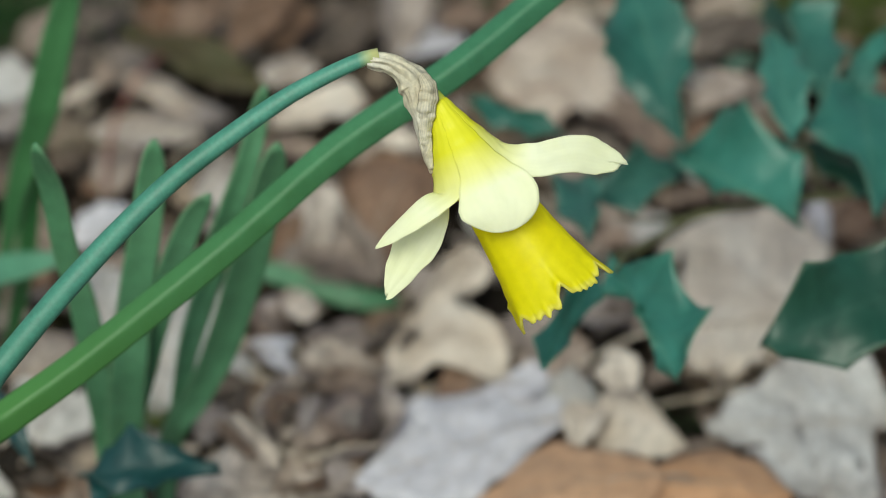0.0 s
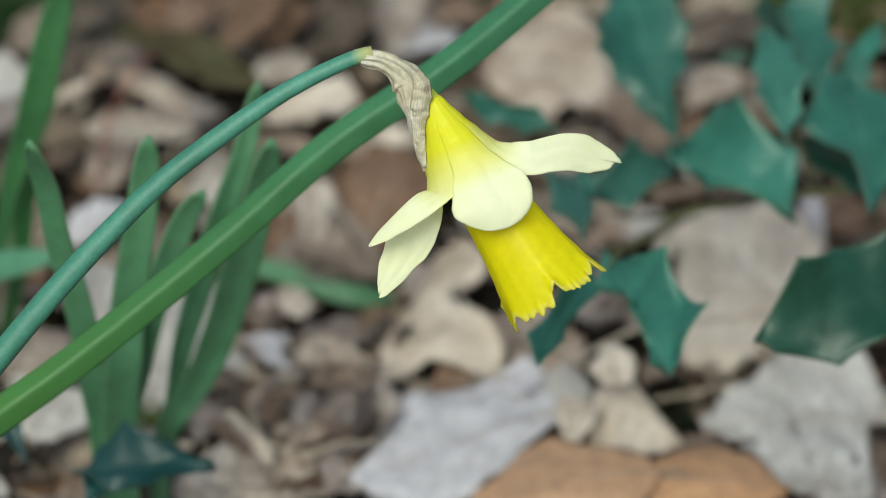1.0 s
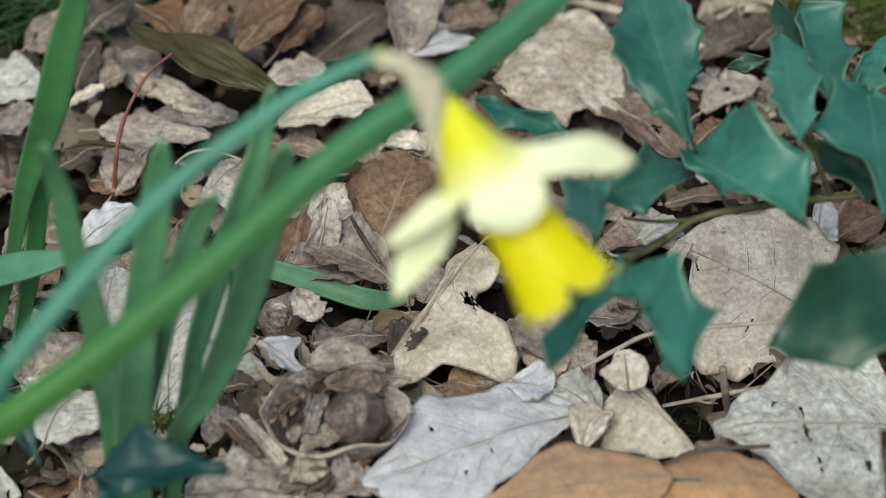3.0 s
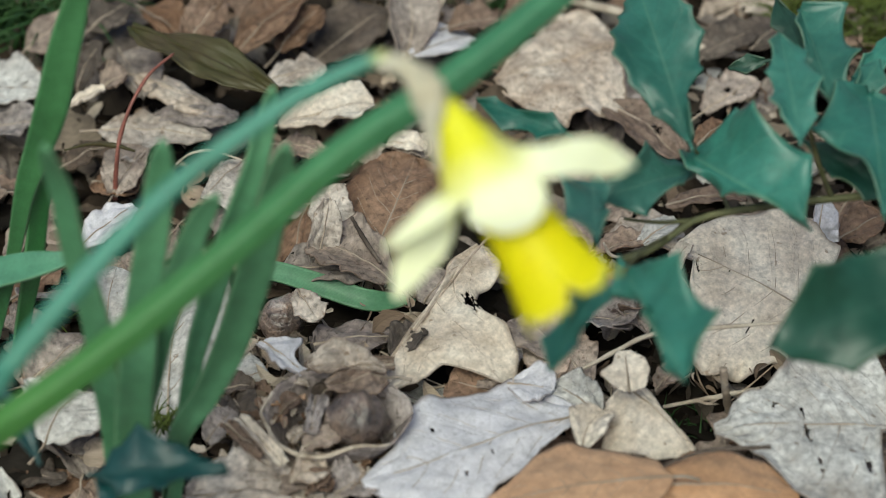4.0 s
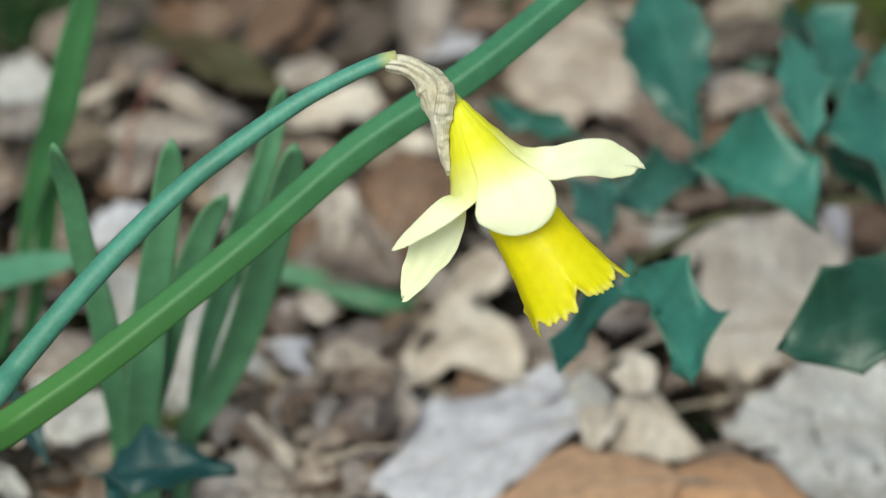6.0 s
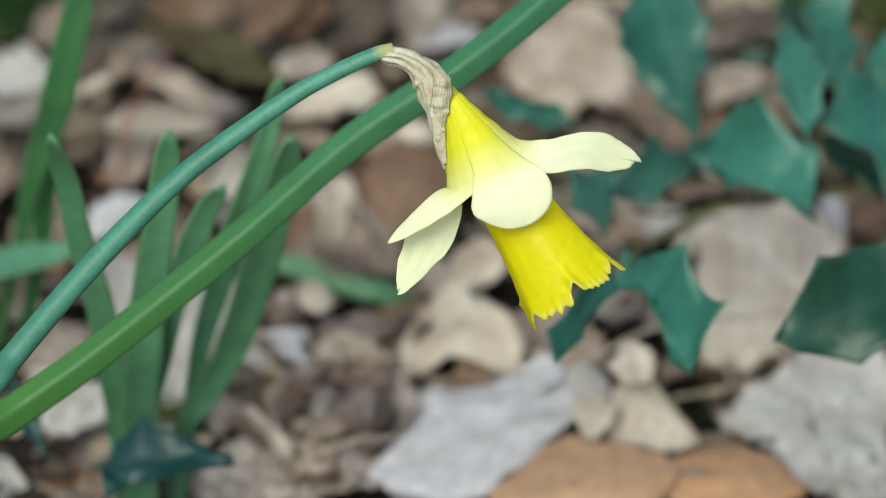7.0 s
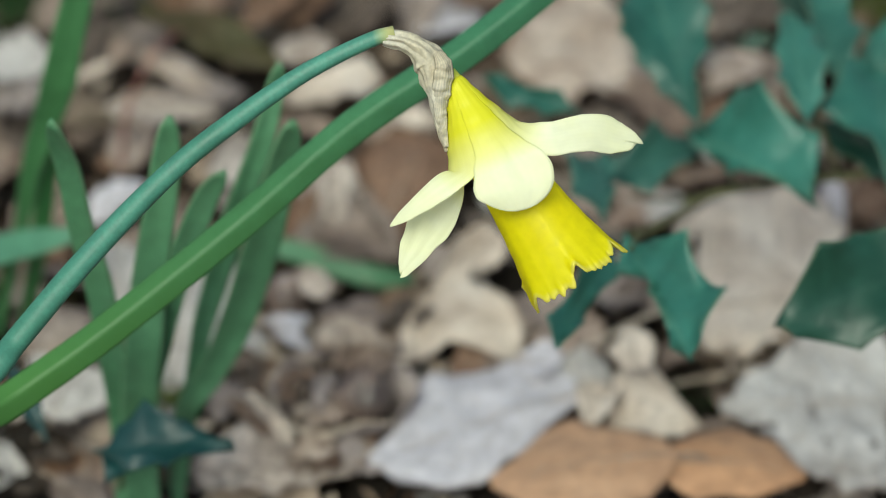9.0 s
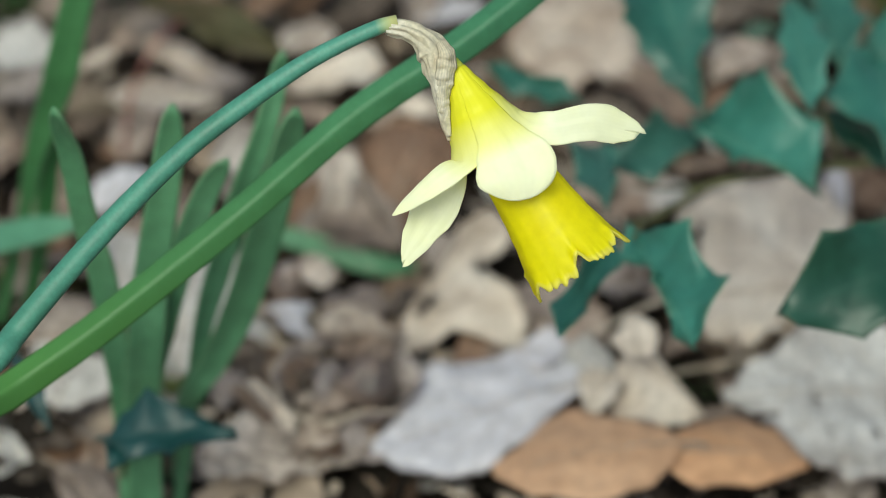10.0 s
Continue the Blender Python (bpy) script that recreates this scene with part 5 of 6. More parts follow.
dead_leaf((-0.0472, 0.7463, 0.0120), (-0.0200, 0.7688, 0.0220), 0.03, M_DARK, "dark brown dead leaf, smooth and broad", 219, curl=0.1, crumple=0.04, fold=0.1, outline=([0.002, 0.0054, 0.0087, 0.0121, 0.014, 0.0139, 0.0139, 0.0138, 0.0138, 0.0114, 0.0082, 0.0051, 0.002], [0.002, 0.0045, 0.0069, 0.0094, 0.0118, 0.0126, 0.0131, 0.0136, 0.0141, 0.0147, 0.0123, 0.0072, 0.002]))
dead_leaf((-0.0624, 0.7185, 0.0240), (-0.0409, 0.7248, 0.0260), 0.03, M_PALE, "pale rounded dead leaf on the litter", 220, curl=0.12, crumple=0.04, fold=-0.12, outline=([0.002, 0.0032, 0.0045, 0.0057, 0.0066, 0.0072, 0.0079, 0.0085, 0.0091, 0.0074, 0.0056, 0.0038, 0.002], [0.002, 0.0042, 0.0064, 0.0085, 0.0097, 0.01, 0.0103, 0.0105, 0.0108, 0.0111, 0.0093, 0.0075, 0.002]))
dead_leaf((-0.0565, 0.6913, 0.0260), (-0.0231, 0.6982, 0.0300), 0.03, M_CREAM, "cream folded dead leaf behind a green stalk", 221, curl=0.12, crumple=0.05, fold=0.3, outline=([0.002, 0.0044, 0.0068, 0.0088, 0.01, 0.0112, 0.0124, 0.0131, 0.0125, 0.0119, 0.0113, 0.0075, 0.002], [0.002, 0.0034, 0.0048, 0.0061, 0.0071, 0.0078, 0.0086, 0.0094, 0.0101, 0.0108, 0.0115, 0.0122, 0.002]))
dead_leaf((-0.0569, 0.6922, 0.0160), (-0.0384, 0.6806, 0.0200), 0.03, M_TAN, "tan torn dead leaf", 222, curl=0.15, crumple=0.07, fold=0.2, outline=([0.002, 0.0031, 0.0043, 0.0054, 0.0066, 0.0077, 0.0089, 0.0087, 0.0084, 0.008, 0.0076, 0.0072, 0.002], [0.002, 0.0041, 0.0058, 0.0056, 0.0054, 0.0053, 0.0051, 0.0049, 0.0045, 0.0039, 0.0033, 0.0026, 0.002]))
dead_leaf((-0.0408, 0.6203, 0.0200), (-0.0361, 0.6307, 0.0400), 0.03, M_PALE, "pale creased dead leaf standing on edge", 223, curl=0.15, crumple=0.04, fold=0.3, face=(0.4, -0.8, 0.7), stem=False, outline=([0.002, 0.0049, 0.0061, 0.0061, 0.006, 0.0059, 0.0059, 0.0058, 0.0058, 0.0052, 0.0042, 0.0031, 0.002], [0.002, 0.003, 0.0039, 0.0049, 0.0055, 0.0053, 0.0051, 0.0049, 0.0047, 0.0045, 0.0039, 0.0029, 0.002]))
dead_leaf((-0.0522, 0.6203, 0.0200), (-0.0156, 0.6145, 0.0220), 0.03, M_TAN, "tan dead leaf with a raised edge", 224, curl=0.1, crumple=0.05, fold=0.2, outline=([0.002, 0.0037, 0.0055, 0.0067, 0.0071, 0.0075, 0.0079, 0.0083, 0.0074, 0.0064, 0.0055, 0.004, 0.002], [0.002, 0.0085, 0.0092, 0.01, 0.0107, 0.0114, 0.0111, 0.0106, 0.0101, 0.0096, 0.0071, 0.0045, 0.002]))
dead_leaf((0.0034, 0.7558, 0.0220), (0.0224, 0.7585, 0.0240), 0.03, M_BROWN, "pinkish-brown dead leaf behind a green leaf", 225, curl=0.12, crumple=0.05, fold=0.15, outline=([0.002, 0.0031, 0.0041, 0.0052, 0.0058, 0.0061, 0.0065, 0.0068, 0.0071, 0.0067, 0.0051, 0.0036, 0.002], [0.002, 0.0041, 0.0063, 0.0084, 0.0096, 0.0096, 0.0096, 0.0096, 0.0097, 0.0095, 0.007, 0.0045, 0.002]))
dead_leaf((-0.0186, 0.6844, 0.0220), (-0.0043, 0.6799, 0.0240), 0.03, M_CREAM, "cream-coloured crumpled scrap of dead leaf", 226, curl=0.2, crumple=0.12, fold=0.3, stem=False, outline=([0.002, 0.0027, 0.0034, 0.0041, 0.0048, 0.0053, 0.0052, 0.0052, 0.0051, 0.005, 0.005, 0.0039, 0.002], [0.002, 0.0041, 0.0058, 0.0058, 0.0058, 0.0059, 0.0059, 0.0058, 0.005, 0.0043, 0.0035, 0.0028, 0.002]))
dead_leaf((0.0977, 0.7443, 0.0160), (0.1192, 0.7576, 0.0200), 0.03, M_DARK, "dark greyish dead leaf behind holly", 227, curl=0.12, crumple=0.07, fold=0.2, outline=([0.002, 0.0035, 0.005, 0.0065, 0.0074, 0.0075, 0.0076, 0.0077, 0.0078, 0.0076, 0.0057, 0.0039, 0.002], [0.002, 0.004, 0.0059, 0.0079, 0.0097, 0.0099, 0.0101, 0.0103, 0.0105, 0.0107, 0.0104, 0.0062, 0.002]))
dead_leaf((0.0950, 0.7086, 0.0180), (0.1159, 0.7220, 0.0220), 0.03, M_TAN, "greyish-tan dead leaf with gaps", 228, curl=0.12, crumple=0.06, hole=[(0.5, 0.2, 0.08, 0.12)], outline=([0.002, 0.0028, 0.0036, 0.0044, 0.0052, 0.006, 0.0068, 0.0077, 0.0078, 0.0063, 0.0049, 0.0034, 0.002], [0.002, 0.0037, 0.0055, 0.0072, 0.0089, 0.0091, 0.0094, 0.0097, 0.01, 0.0103, 0.0094, 0.0057, 0.002]))
dead_leaf((0.0900, 0.6809, 0.0240), (0.1001, 0.6877, 0.0280), 0.03, M_BROWN, "small reddish curled dead leaf", 229, curl=0.2, crumple=0.08, fold=0.4, stem=False, outline=([0.002, 0.0029, 0.0038, 0.0044, 0.0043, 0.0043, 0.0042, 0.0042, 0.004, 0.0035, 0.003, 0.0025, 0.002], [0.002, 0.0025, 0.0031, 0.0036, 0.0041, 0.0043, 0.0043, 0.0043, 0.0043, 0.0043, 0.0043, 0.0034, 0.002]))
dead_leaf((0.1264, 0.6319, 0.0200), (0.1293, 0.6436, 0.0300), 0.03, M_GREY, "lilac dead leaf behind holly", 230, curl=0.1, crumple=0.05, fold=0.4, stem=False, outline=([0.002, 0.0074, 0.0072, 0.007, 0.0067, 0.0065, 0.0063, 0.0061, 0.0059, 0.0051, 0.004, 0.003, 0.002], [0.002, 0.002, 0.0021, 0.0021, 0.0022, 0.0023, 0.0023, 0.0024, 0.0025, 0.0025, 0.0023, 0.0022, 0.002]))
dead_leaf((0.1365, 0.6421, 0.0140), (0.1514, 0.6493, 0.0180), 0.03, M_BROWN, "dark brown dead leaf behind holly", 231, curl=0.12, crumple=0.05, outline=([0.002, 0.0045, 0.0069, 0.0074, 0.0074, 0.0074, 0.0074, 0.0075, 0.0075, 0.0063, 0.0049, 0.0034, 0.002], [0.002, 0.0033, 0.0045, 0.0058, 0.0071, 0.0074, 0.0076, 0.0079, 0.0081, 0.0083, 0.0085, 0.0061, 0.002]))
dead_leaf((0.0522, 0.6299, 0.0180), (0.0711, 0.6319, 0.0220), 0.03, M_TAN, "small tan curled dead leaf below holly", 232, curl=0.2, crumple=0.09, fold=0.4, outline=([0.002, 0.0026, 0.0032, 0.0037, 0.0039, 0.004, 0.0041, 0.0041, 0.0042, 0.0043, 0.0036, 0.0028, 0.002], [0.002, 0.0033, 0.0045, 0.0057, 0.0057, 0.0057, 0.0057, 0.0057, 0.0056, 0.005, 0.004, 0.003, 0.002]))
dead_leaf((0.0671, 0.6295, 0.0220), (0.0797, 0.6371, 0.0260), 0.03, M_WHITE, "pale greyish scrap of dead leaf", 233, curl=0.15, crumple=0.07, fold=0.3, stem=False, outline=([0.002, 0.0031, 0.0041, 0.0045, 0.0047, 0.0049, 0.0051, 0.0053, 0.0054, 0.0046, 0.0037, 0.0029, 0.002], [0.002, 0.0027, 0.0035, 0.0042, 0.0044, 0.0044, 0.0043, 0.0042, 0.0041, 0.004, 0.0036, 0.0028, 0.002]))
dead_leaf((0.0756, 0.6072, 0.0300), (0.0813, 0.6152, 0.0340), 0.03, M_CREAM, "cream curled scrap of dead leaf", 234, curl=0.2, crumple=0.05, fold=0.3, stem=False, outline=([0.002, 0.003, 0.003, 0.0029, 0.0029, 0.0029, 0.0029, 0.0029, 0.0028, 0.0026, 0.0024, 0.0022, 0.002], [0.002, 0.0023, 0.0027, 0.003, 0.0034, 0.0034, 0.0034, 0.0033, 0.0032, 0.0032, 0.003, 0.0025, 0.002]))
dead_leaf((0.0295, 0.5651, 0.0180), (0.0404, 0.5739, 0.0220), 0.03, M_TAN, "pinkish dead leaf beside a pale lobed one", 235, curl=0.1, crumple=0.05, fold=0.1, outline=([0.002, 0.0033, 0.0045, 0.0056, 0.0055, 0.0054, 0.0052, 0.0051, 0.005, 0.0047, 0.0038, 0.0029, 0.002], [0.002, 0.0036, 0.0051, 0.0067, 0.0081, 0.0086, 0.009, 0.0094, 0.0099, 0.0103, 0.0108, 0.0112, 0.002]))
dead_leaf((0.0029, 0.5672, 0.0160), (0.0185, 0.5656, 0.0200), 0.03, M_TAN, "pinkish-brown dead leaf under a lilac one", 236, curl=0.1, crumple=0.05, outline=([0.002, 0.0026, 0.0032, 0.0038, 0.0039, 0.0041, 0.0042, 0.0043, 0.0045, 0.0046, 0.0046, 0.0033, 0.002], [0.002, 0.0053, 0.007, 0.0069, 0.0068, 0.0066, 0.0065, 0.006, 0.0052, 0.0044, 0.0036, 0.0028, 0.002]))
dead_leaf((-0.1283, 0.5630, 0.0200), (-0.1132, 0.5823, 0.0240), 0.03, M_TAN, "pinkish-tan curled dead leaf", 237, curl=0.18, crumple=0.05, fold=0.25, outline=([0.002, 0.0044, 0.0067, 0.0076, 0.0076, 0.0075, 0.0075, 0.0074, 0.0069, 0.0056, 0.0044, 0.0032, 0.002], [0.002, 0.0042, 0.0064, 0.0081, 0.008, 0.008, 0.0079, 0.0078, 0.0078, 0.0076, 0.0057, 0.0039, 0.002]))
dead_leaf((-0.1105, 0.7261, 0.0440), (-0.0562, 0.6832, 0.0460), 0.02, M_OLIVE, "olive-brown fading bramble leaf on a red stem", 27, curl=0.08, fold=0.25, crumple=0.03, face=(0, -0.4, 1), stem=False, ridge=0.001, outline=([0.002, 0.0052, 0.0075, 0.0072, 0.0069, 0.0082, 0.0096, 0.0094, 0.0091, 0.0087, 0.0065, 0.0043, 0.002], [0.002, 0.0018, 0.0015, 0.0019, 0.0044, 0.0063, 0.0076, 0.0086, 0.0075, 0.0063, 0.0051, 0.0036, 0.002]))
dead_leaf((-0.0758, 0.5153, 0.0200), (-0.0344, 0.5153, 0.0200), 0.02, M_PALE, "pinkish-tan crumpled dead leaf", 260, curl=0.08, crumple=0.08, fold=0.2, margin=0.7, outline=([0.002, 0.0046, 0.0071, 0.0097, 0.0107, 0.0107, 0.0107, 0.0107, 0.0107, 0.0089, 0.0066, 0.0043, 0.002], [0.002, 0.01, 0.0132, 0.0151, 0.0165, 0.0156, 0.0146, 0.0133, 0.0118, 0.0102, 0.0075, 0.0049, 0.002]))
dead_leaf((-0.0607, 0.5358, 0.0320), (-0.0463, 0.5177, 0.0300), 0.02, M_CREAM, "pale rolled strip of dead leaf", 261, curl=0.08, crumple=0.05, fold=0.8, stem=False, outline=([0.002, 0.0022, 0.0023, 0.0024, 0.0024, 0.0025, 0.0025, 0.0025, 0.0026, 0.0025, 0.0023, 0.0022, 0.002], [0.002, 0.0022, 0.0024, 0.0024, 0.0024, 0.0024, 0.0024, 0.0024, 0.0023, 0.0022, 0.0022, 0.0021, 0.002]))
dead_leaf((-0.0652, 0.5391, 0.0260), (-0.0533, 0.5257, 0.0260), 0.02, M_BROWN, "brown torn strip of dead leaf", 262, curl=0.1, crumple=0.1, fold=0.6, stem=False, outline=([0.002, 0.0023, 0.0026, 0.0029, 0.0031, 0.0031, 0.0031, 0.0031, 0.0032, 0.0032, 0.0032, 0.0026, 0.002], [0.002, 0.0026, 0.0032, 0.0031, 0.0031, 0.003, 0.0029, 0.0028, 0.0028, 0.0026, 0.0024, 0.0022, 0.002]))
dead_leaf((-0.0491, 0.5435, 0.0260), (-0.0430, 0.5468, 0.0300), 0.02, M_BROWN, "brown scrap of leaf in a dried bowl", 263, curl=0.3, crumple=0.12, fold=0.5, stem=False, outline=([0.002, 0.0024, 0.0028, 0.0032, 0.0035, 0.0035, 0.0035, 0.0035, 0.0035, 0.0035, 0.0036, 0.0031, 0.002], [0.002, 0.0026, 0.0031, 0.0037, 0.0038, 0.0038, 0.0037, 0.0037, 0.0036, 0.0036, 0.0034, 0.0027, 0.002]))
dead_leaf((-0.0408, 0.5318, 0.0260), (-0.0332, 0.5369, 0.0300), 0.02, M_DUSK, "grey scrap of leaf in a dried bowl", 264, curl=0.3, crumple=0.12, fold=0.4, stem=False, outline=([0.002, 0.0028, 0.0036, 0.0044, 0.005, 0.0048, 0.0047, 0.0045, 0.0043, 0.0042, 0.004, 0.003, 0.002], [0.002, 0.0025, 0.0029, 0.0034, 0.0037, 0.0037, 0.0037, 0.0036, 0.0036, 0.0035, 0.0032, 0.0026, 0.002]))
dead_leaf((-0.0387, 0.5457, 0.0280), (-0.0320, 0.5524, 0.0300), 0.02, M_DARK, "dark scrap of leaf in a dried bowl", 265, curl=0.3, crumple=0.12, fold=0.5, stem=False, outline=([0.002, 0.0027, 0.0034, 0.0039, 0.0039, 0.0038, 0.0037, 0.0036, 0.0035, 0.0034, 0.003, 0.0025, 0.002], [0.002, 0.0024, 0.0029, 0.0033, 0.0037, 0.004, 0.0038, 0.0036, 0.0034, 0.0032, 0.003, 0.0025, 0.002]))
dead_leaf((-0.0451, 0.5318, 0.0260), (-0.0409, 0.5346, 0.0280), 0.02, M_PALE, "pale crumb of leaf in a dried bowl", 266, curl=0.3, crumple=0.12, fold=0.5, stem=False, outline=([0.002, 0.0023, 0.0026, 0.0029, 0.0028, 0.0028, 0.0027, 0.0026, 0.0026, 0.0025, 0.0024, 0.0022, 0.002], [0.002, 0.002, 0.002, 0.0021, 0.0021, 0.0022, 0.0023, 0.0023, 0.0024, 0.0024, 0.0024, 0.0022, 0.002]))
dead_leaf((-0.0690, 0.5625, 0.0180), (-0.0581, 0.5609, 0.0220), 0.02, M_DARK, "dark curled scrap beside daffodil leaves", 267, curl=0.3, crumple=0.1, fold=0.5, stem=False, outline=([0.002, 0.0026, 0.0032, 0.0037, 0.0043, 0.0049, 0.0049, 0.0048, 0.0047, 0.0045, 0.0044, 0.0043, 0.002], [0.002, 0.0032, 0.0043, 0.0043, 0.0044, 0.0044, 0.0045, 0.0045, 0.0045, 0.0039, 0.0033, 0.0026, 0.002]))
dead_leaf((-0.0712, 0.5378, 0.0200), (-0.0630, 0.5453, 0.0260), 0.02, M_DUSK, "grey-brown folded scrap of dead leaf", 268, curl=0.2, crumple=0.08, fold=0.4, stem=False, outline=([0.002, 0.0029, 0.0039, 0.0048, 0.0052, 0.005, 0.0049, 0.0047, 0.0045, 0.0044, 0.0037, 0.0029, 0.002], [0.002, 0.0029, 0.0037, 0.0046, 0.0049, 0.0049, 0.0049, 0.0049, 0.0049, 0.0047, 0.0038, 0.0029, 0.002]))
dead_leaf((0.0683, 0.5689, 0.0120), (0.0769, 0.5703, 0.0200), 0.02, M_TAN, "tan scrap of dead leaf in a gap", 280, curl=0.3, crumple=0.1, fold=0.4, stem=False, outline=([0.002, 0.0027, 0.0033, 0.004, 0.0046, 0.0053, 0.0056, 0.0055, 0.0055, 0.0054, 0.0053, 0.0053, 0.002], [0.002, 0.0031, 0.0042, 0.0043, 0.0044, 0.0045, 0.0047, 0.0048, 0.0045, 0.0039, 0.0033, 0.0026, 0.002]))
dead_leaf((0.0534, 0.5934, 0.0140), (0.0627, 0.5909, 0.0260), 0.02, M_DUSK, "grey curled dead leaf in a gap", 281, curl=0.4, crumple=0.06, fold=0.5, stem=False, outline=([0.002, 0.0028, 0.0036, 0.0044, 0.0052, 0.0059, 0.0067, 0.0075, 0.0083, 0.0091, 0.0099, 0.0097, 0.0094], [0.0101, 0.0105, 0.0108, 0.0109, 0.0099, 0.0089, 0.0079, 0.0069, 0.0059, 0.005, 0.004, 0.003, 0.002]))
dead_leaf((0.0619, 0.5975, 0.0140), (0.0660, 0.5928, 0.0280), 0.02, M_BROWN, "brown curled scrap of dead leaf in a gap", 282, curl=0.4, crumple=0.06, fold=0.6, stem=False, outline=([0.002, 0.0025, 0.0029, 0.0034, 0.0038, 0.0043, 0.0047, 0.0052, 0.0056, 0.0061, 0.0065, 0.007, 0.0071], [0.0081, 0.0077, 0.0072, 0.0067, 0.0061, 0.0056, 0.0051, 0.0046, 0.0041, 0.0036, 0.003, 0.0025, 0.002]))
dead_leaf((-0.0171, 0.5858, 0.0120), (-0.0106, 0.5828, 0.0160), 0.02, M_DARK, "dark curled scrap under a pale oak leaf", 283, curl=0.3, crumple=0.08, fold=0.5, stem=False, outline=([0.002, 0.0027, 0.0033, 0.004, 0.0047, 0.0053, 0.006, 0.0067, 0.0074, 0.008, 0.0087, 0.0094, 0.01], [0.0104, 0.0097, 0.009, 0.0083, 0.0076, 0.0069, 0.0062, 0.0055, 0.0048, 0.0041, 0.0034, 0.0027, 0.002]))
dead_leaf((-0.0574, 0.5901, 0.0140), (-0.0432, 0.5835, 0.0200), 0.02, M_DARK, "dark scrap of dead leaf below an acorn", 284, curl=0.3, crumple=0.08, fold=0.4, stem=False, outline=([0.002, 0.0022, 0.0024, 0.0027, 0.0029, 0.003, 0.0032, 0.0033, 0.0034, 0.0036, 0.0037, 0.0038, 0.002], [0.002, 0.0029, 0.0036, 0.0036, 0.0036, 0.0036, 0.0036, 0.0036, 0.0034, 0.003, 0.0027, 0.0023, 0.002]))
dead_leaf((-0.0320, 0.5524, 0.0300), (-0.0163, 0.5499, 0.0300), 0.02, M_TAN, "tan curled scrap beside an acorn", 285, curl=0.3, crumple=0.08, fold=0.5, stem=False, outline=([0.002, 0.0025, 0.0029, 0.0034, 0.0038, 0.0038, 0.0039, 0.0039, 0.004, 0.004, 0.0037, 0.0029, 0.002], [0.002, 0.0025, 0.0029, 0.0031, 0.0033, 0.0034, 0.0035, 0.0036, 0.0038, 0.0034, 0.0029, 0.0025, 0.002]))
dead_leaf((-0.0313, 0.5197, 0.0160), (-0.0228, 0.5233, 0.0220), 0.02, M_PALE, "pale curled scrap of dead leaf", 286, curl=0.3, crumple=0.08, fold=0.4, stem=False, outline=([0.002, 0.0026, 0.0032, 0.0038, 0.0044, 0.0049, 0.0053, 0.0051, 0.0049, 0.0047, 0.0045, 0.0042, 0.002], [0.002, 0.0031, 0.0043, 0.0046, 0.0046, 0.0045, 0.0044, 0.0044, 0.0043, 0.0038, 0.0032, 0.0026, 0.002]))
dead_leaf((-0.0404, 0.5162, 0.0200), (-0.0327, 0.5186, 0.0260), 0.02, M_BROWN, "brown curled scrap by a dried bowl", 287, curl=0.3, crumple=0.08, fold=0.5, stem=False, outline=([0.002, 0.0025, 0.0031, 0.0036, 0.0042, 0.0047, 0.0052, 0.0051, 0.0049, 0.0048, 0.0047, 0.0046, 0.002], [0.002, 0.0028, 0.0035, 0.0037, 0.0037, 0.0037, 0.0036, 0.0036, 0.0036, 0.0032, 0.0028, 0.0024, 0.002]))
dead_leaf((-0.0166, 0.5536, 0.0360), (-0.0404, 0.5527, 0.0380), 0.02, M_PALE, "pinkish-tan dead leaf curled over a dried bowl", 301, curl=0.2, fold=0.5, crumple=0.12, stem=False, face=(0, -0.2, 1), outline=([0.002, 0.0031, 0.004, 0.0048, 0.0055, 0.0061, 0.0066, 0.0071, 0.0072, 0.0062, 0.0053, 0.004, 0.002], [0.002, 0.0022, 0.0021, 0.0021, 0.0021, 0.0024, 0.0028, 0.0031, 0.0035, 0.0035, 0.0031, 0.0027, 0.002]))
dead_leaf((-0.0159, 0.5522, 0.0340), (-0.0344, 0.5460, 0.0360), 0.02, M_TAN, "pinkish-tan torn dead leaf hanging into a dried bowl", 302, curl=0.2, fold=0.3, crumple=0.12, face=(0, -0.2, 1), outline=([0.002, 0.0021, 0.0022, 0.0023, 0.0025, 0.0028, 0.0031, 0.0031, 0.003, 0.0029, 0.0028, 0.0024, 0.002], [0.002, 0.0041, 0.0061, 0.0077, 0.0079, 0.0081, 0.0084, 0.0082, 0.0068, 0.0053, 0.004, 0.0029, 0.002]))
dead_leaf((-0.0377, 0.5483, 0.0300), (-0.0385, 0.5280, 0.0340), 0.02, M_DUSK, "greyish sliver of dead leaf in a dried bowl", 303, curl=0.2, fold=0.4, crumple=0.08, stem=False, face=(0, -0.4, 1), outline=([0.002, 0.002, 0.002, 0.002, 0.002, 0.002, 0.002, 0.0021, 0.0019, 0.0016, 0.0014, 0.0013, 0.002], [0.002, 0.0034, 0.0037, 0.004, 0.0043, 0.0041, 0.0038, 0.0034, 0.0031, 0.0027, 0.0025, 0.0022, 0.002]))
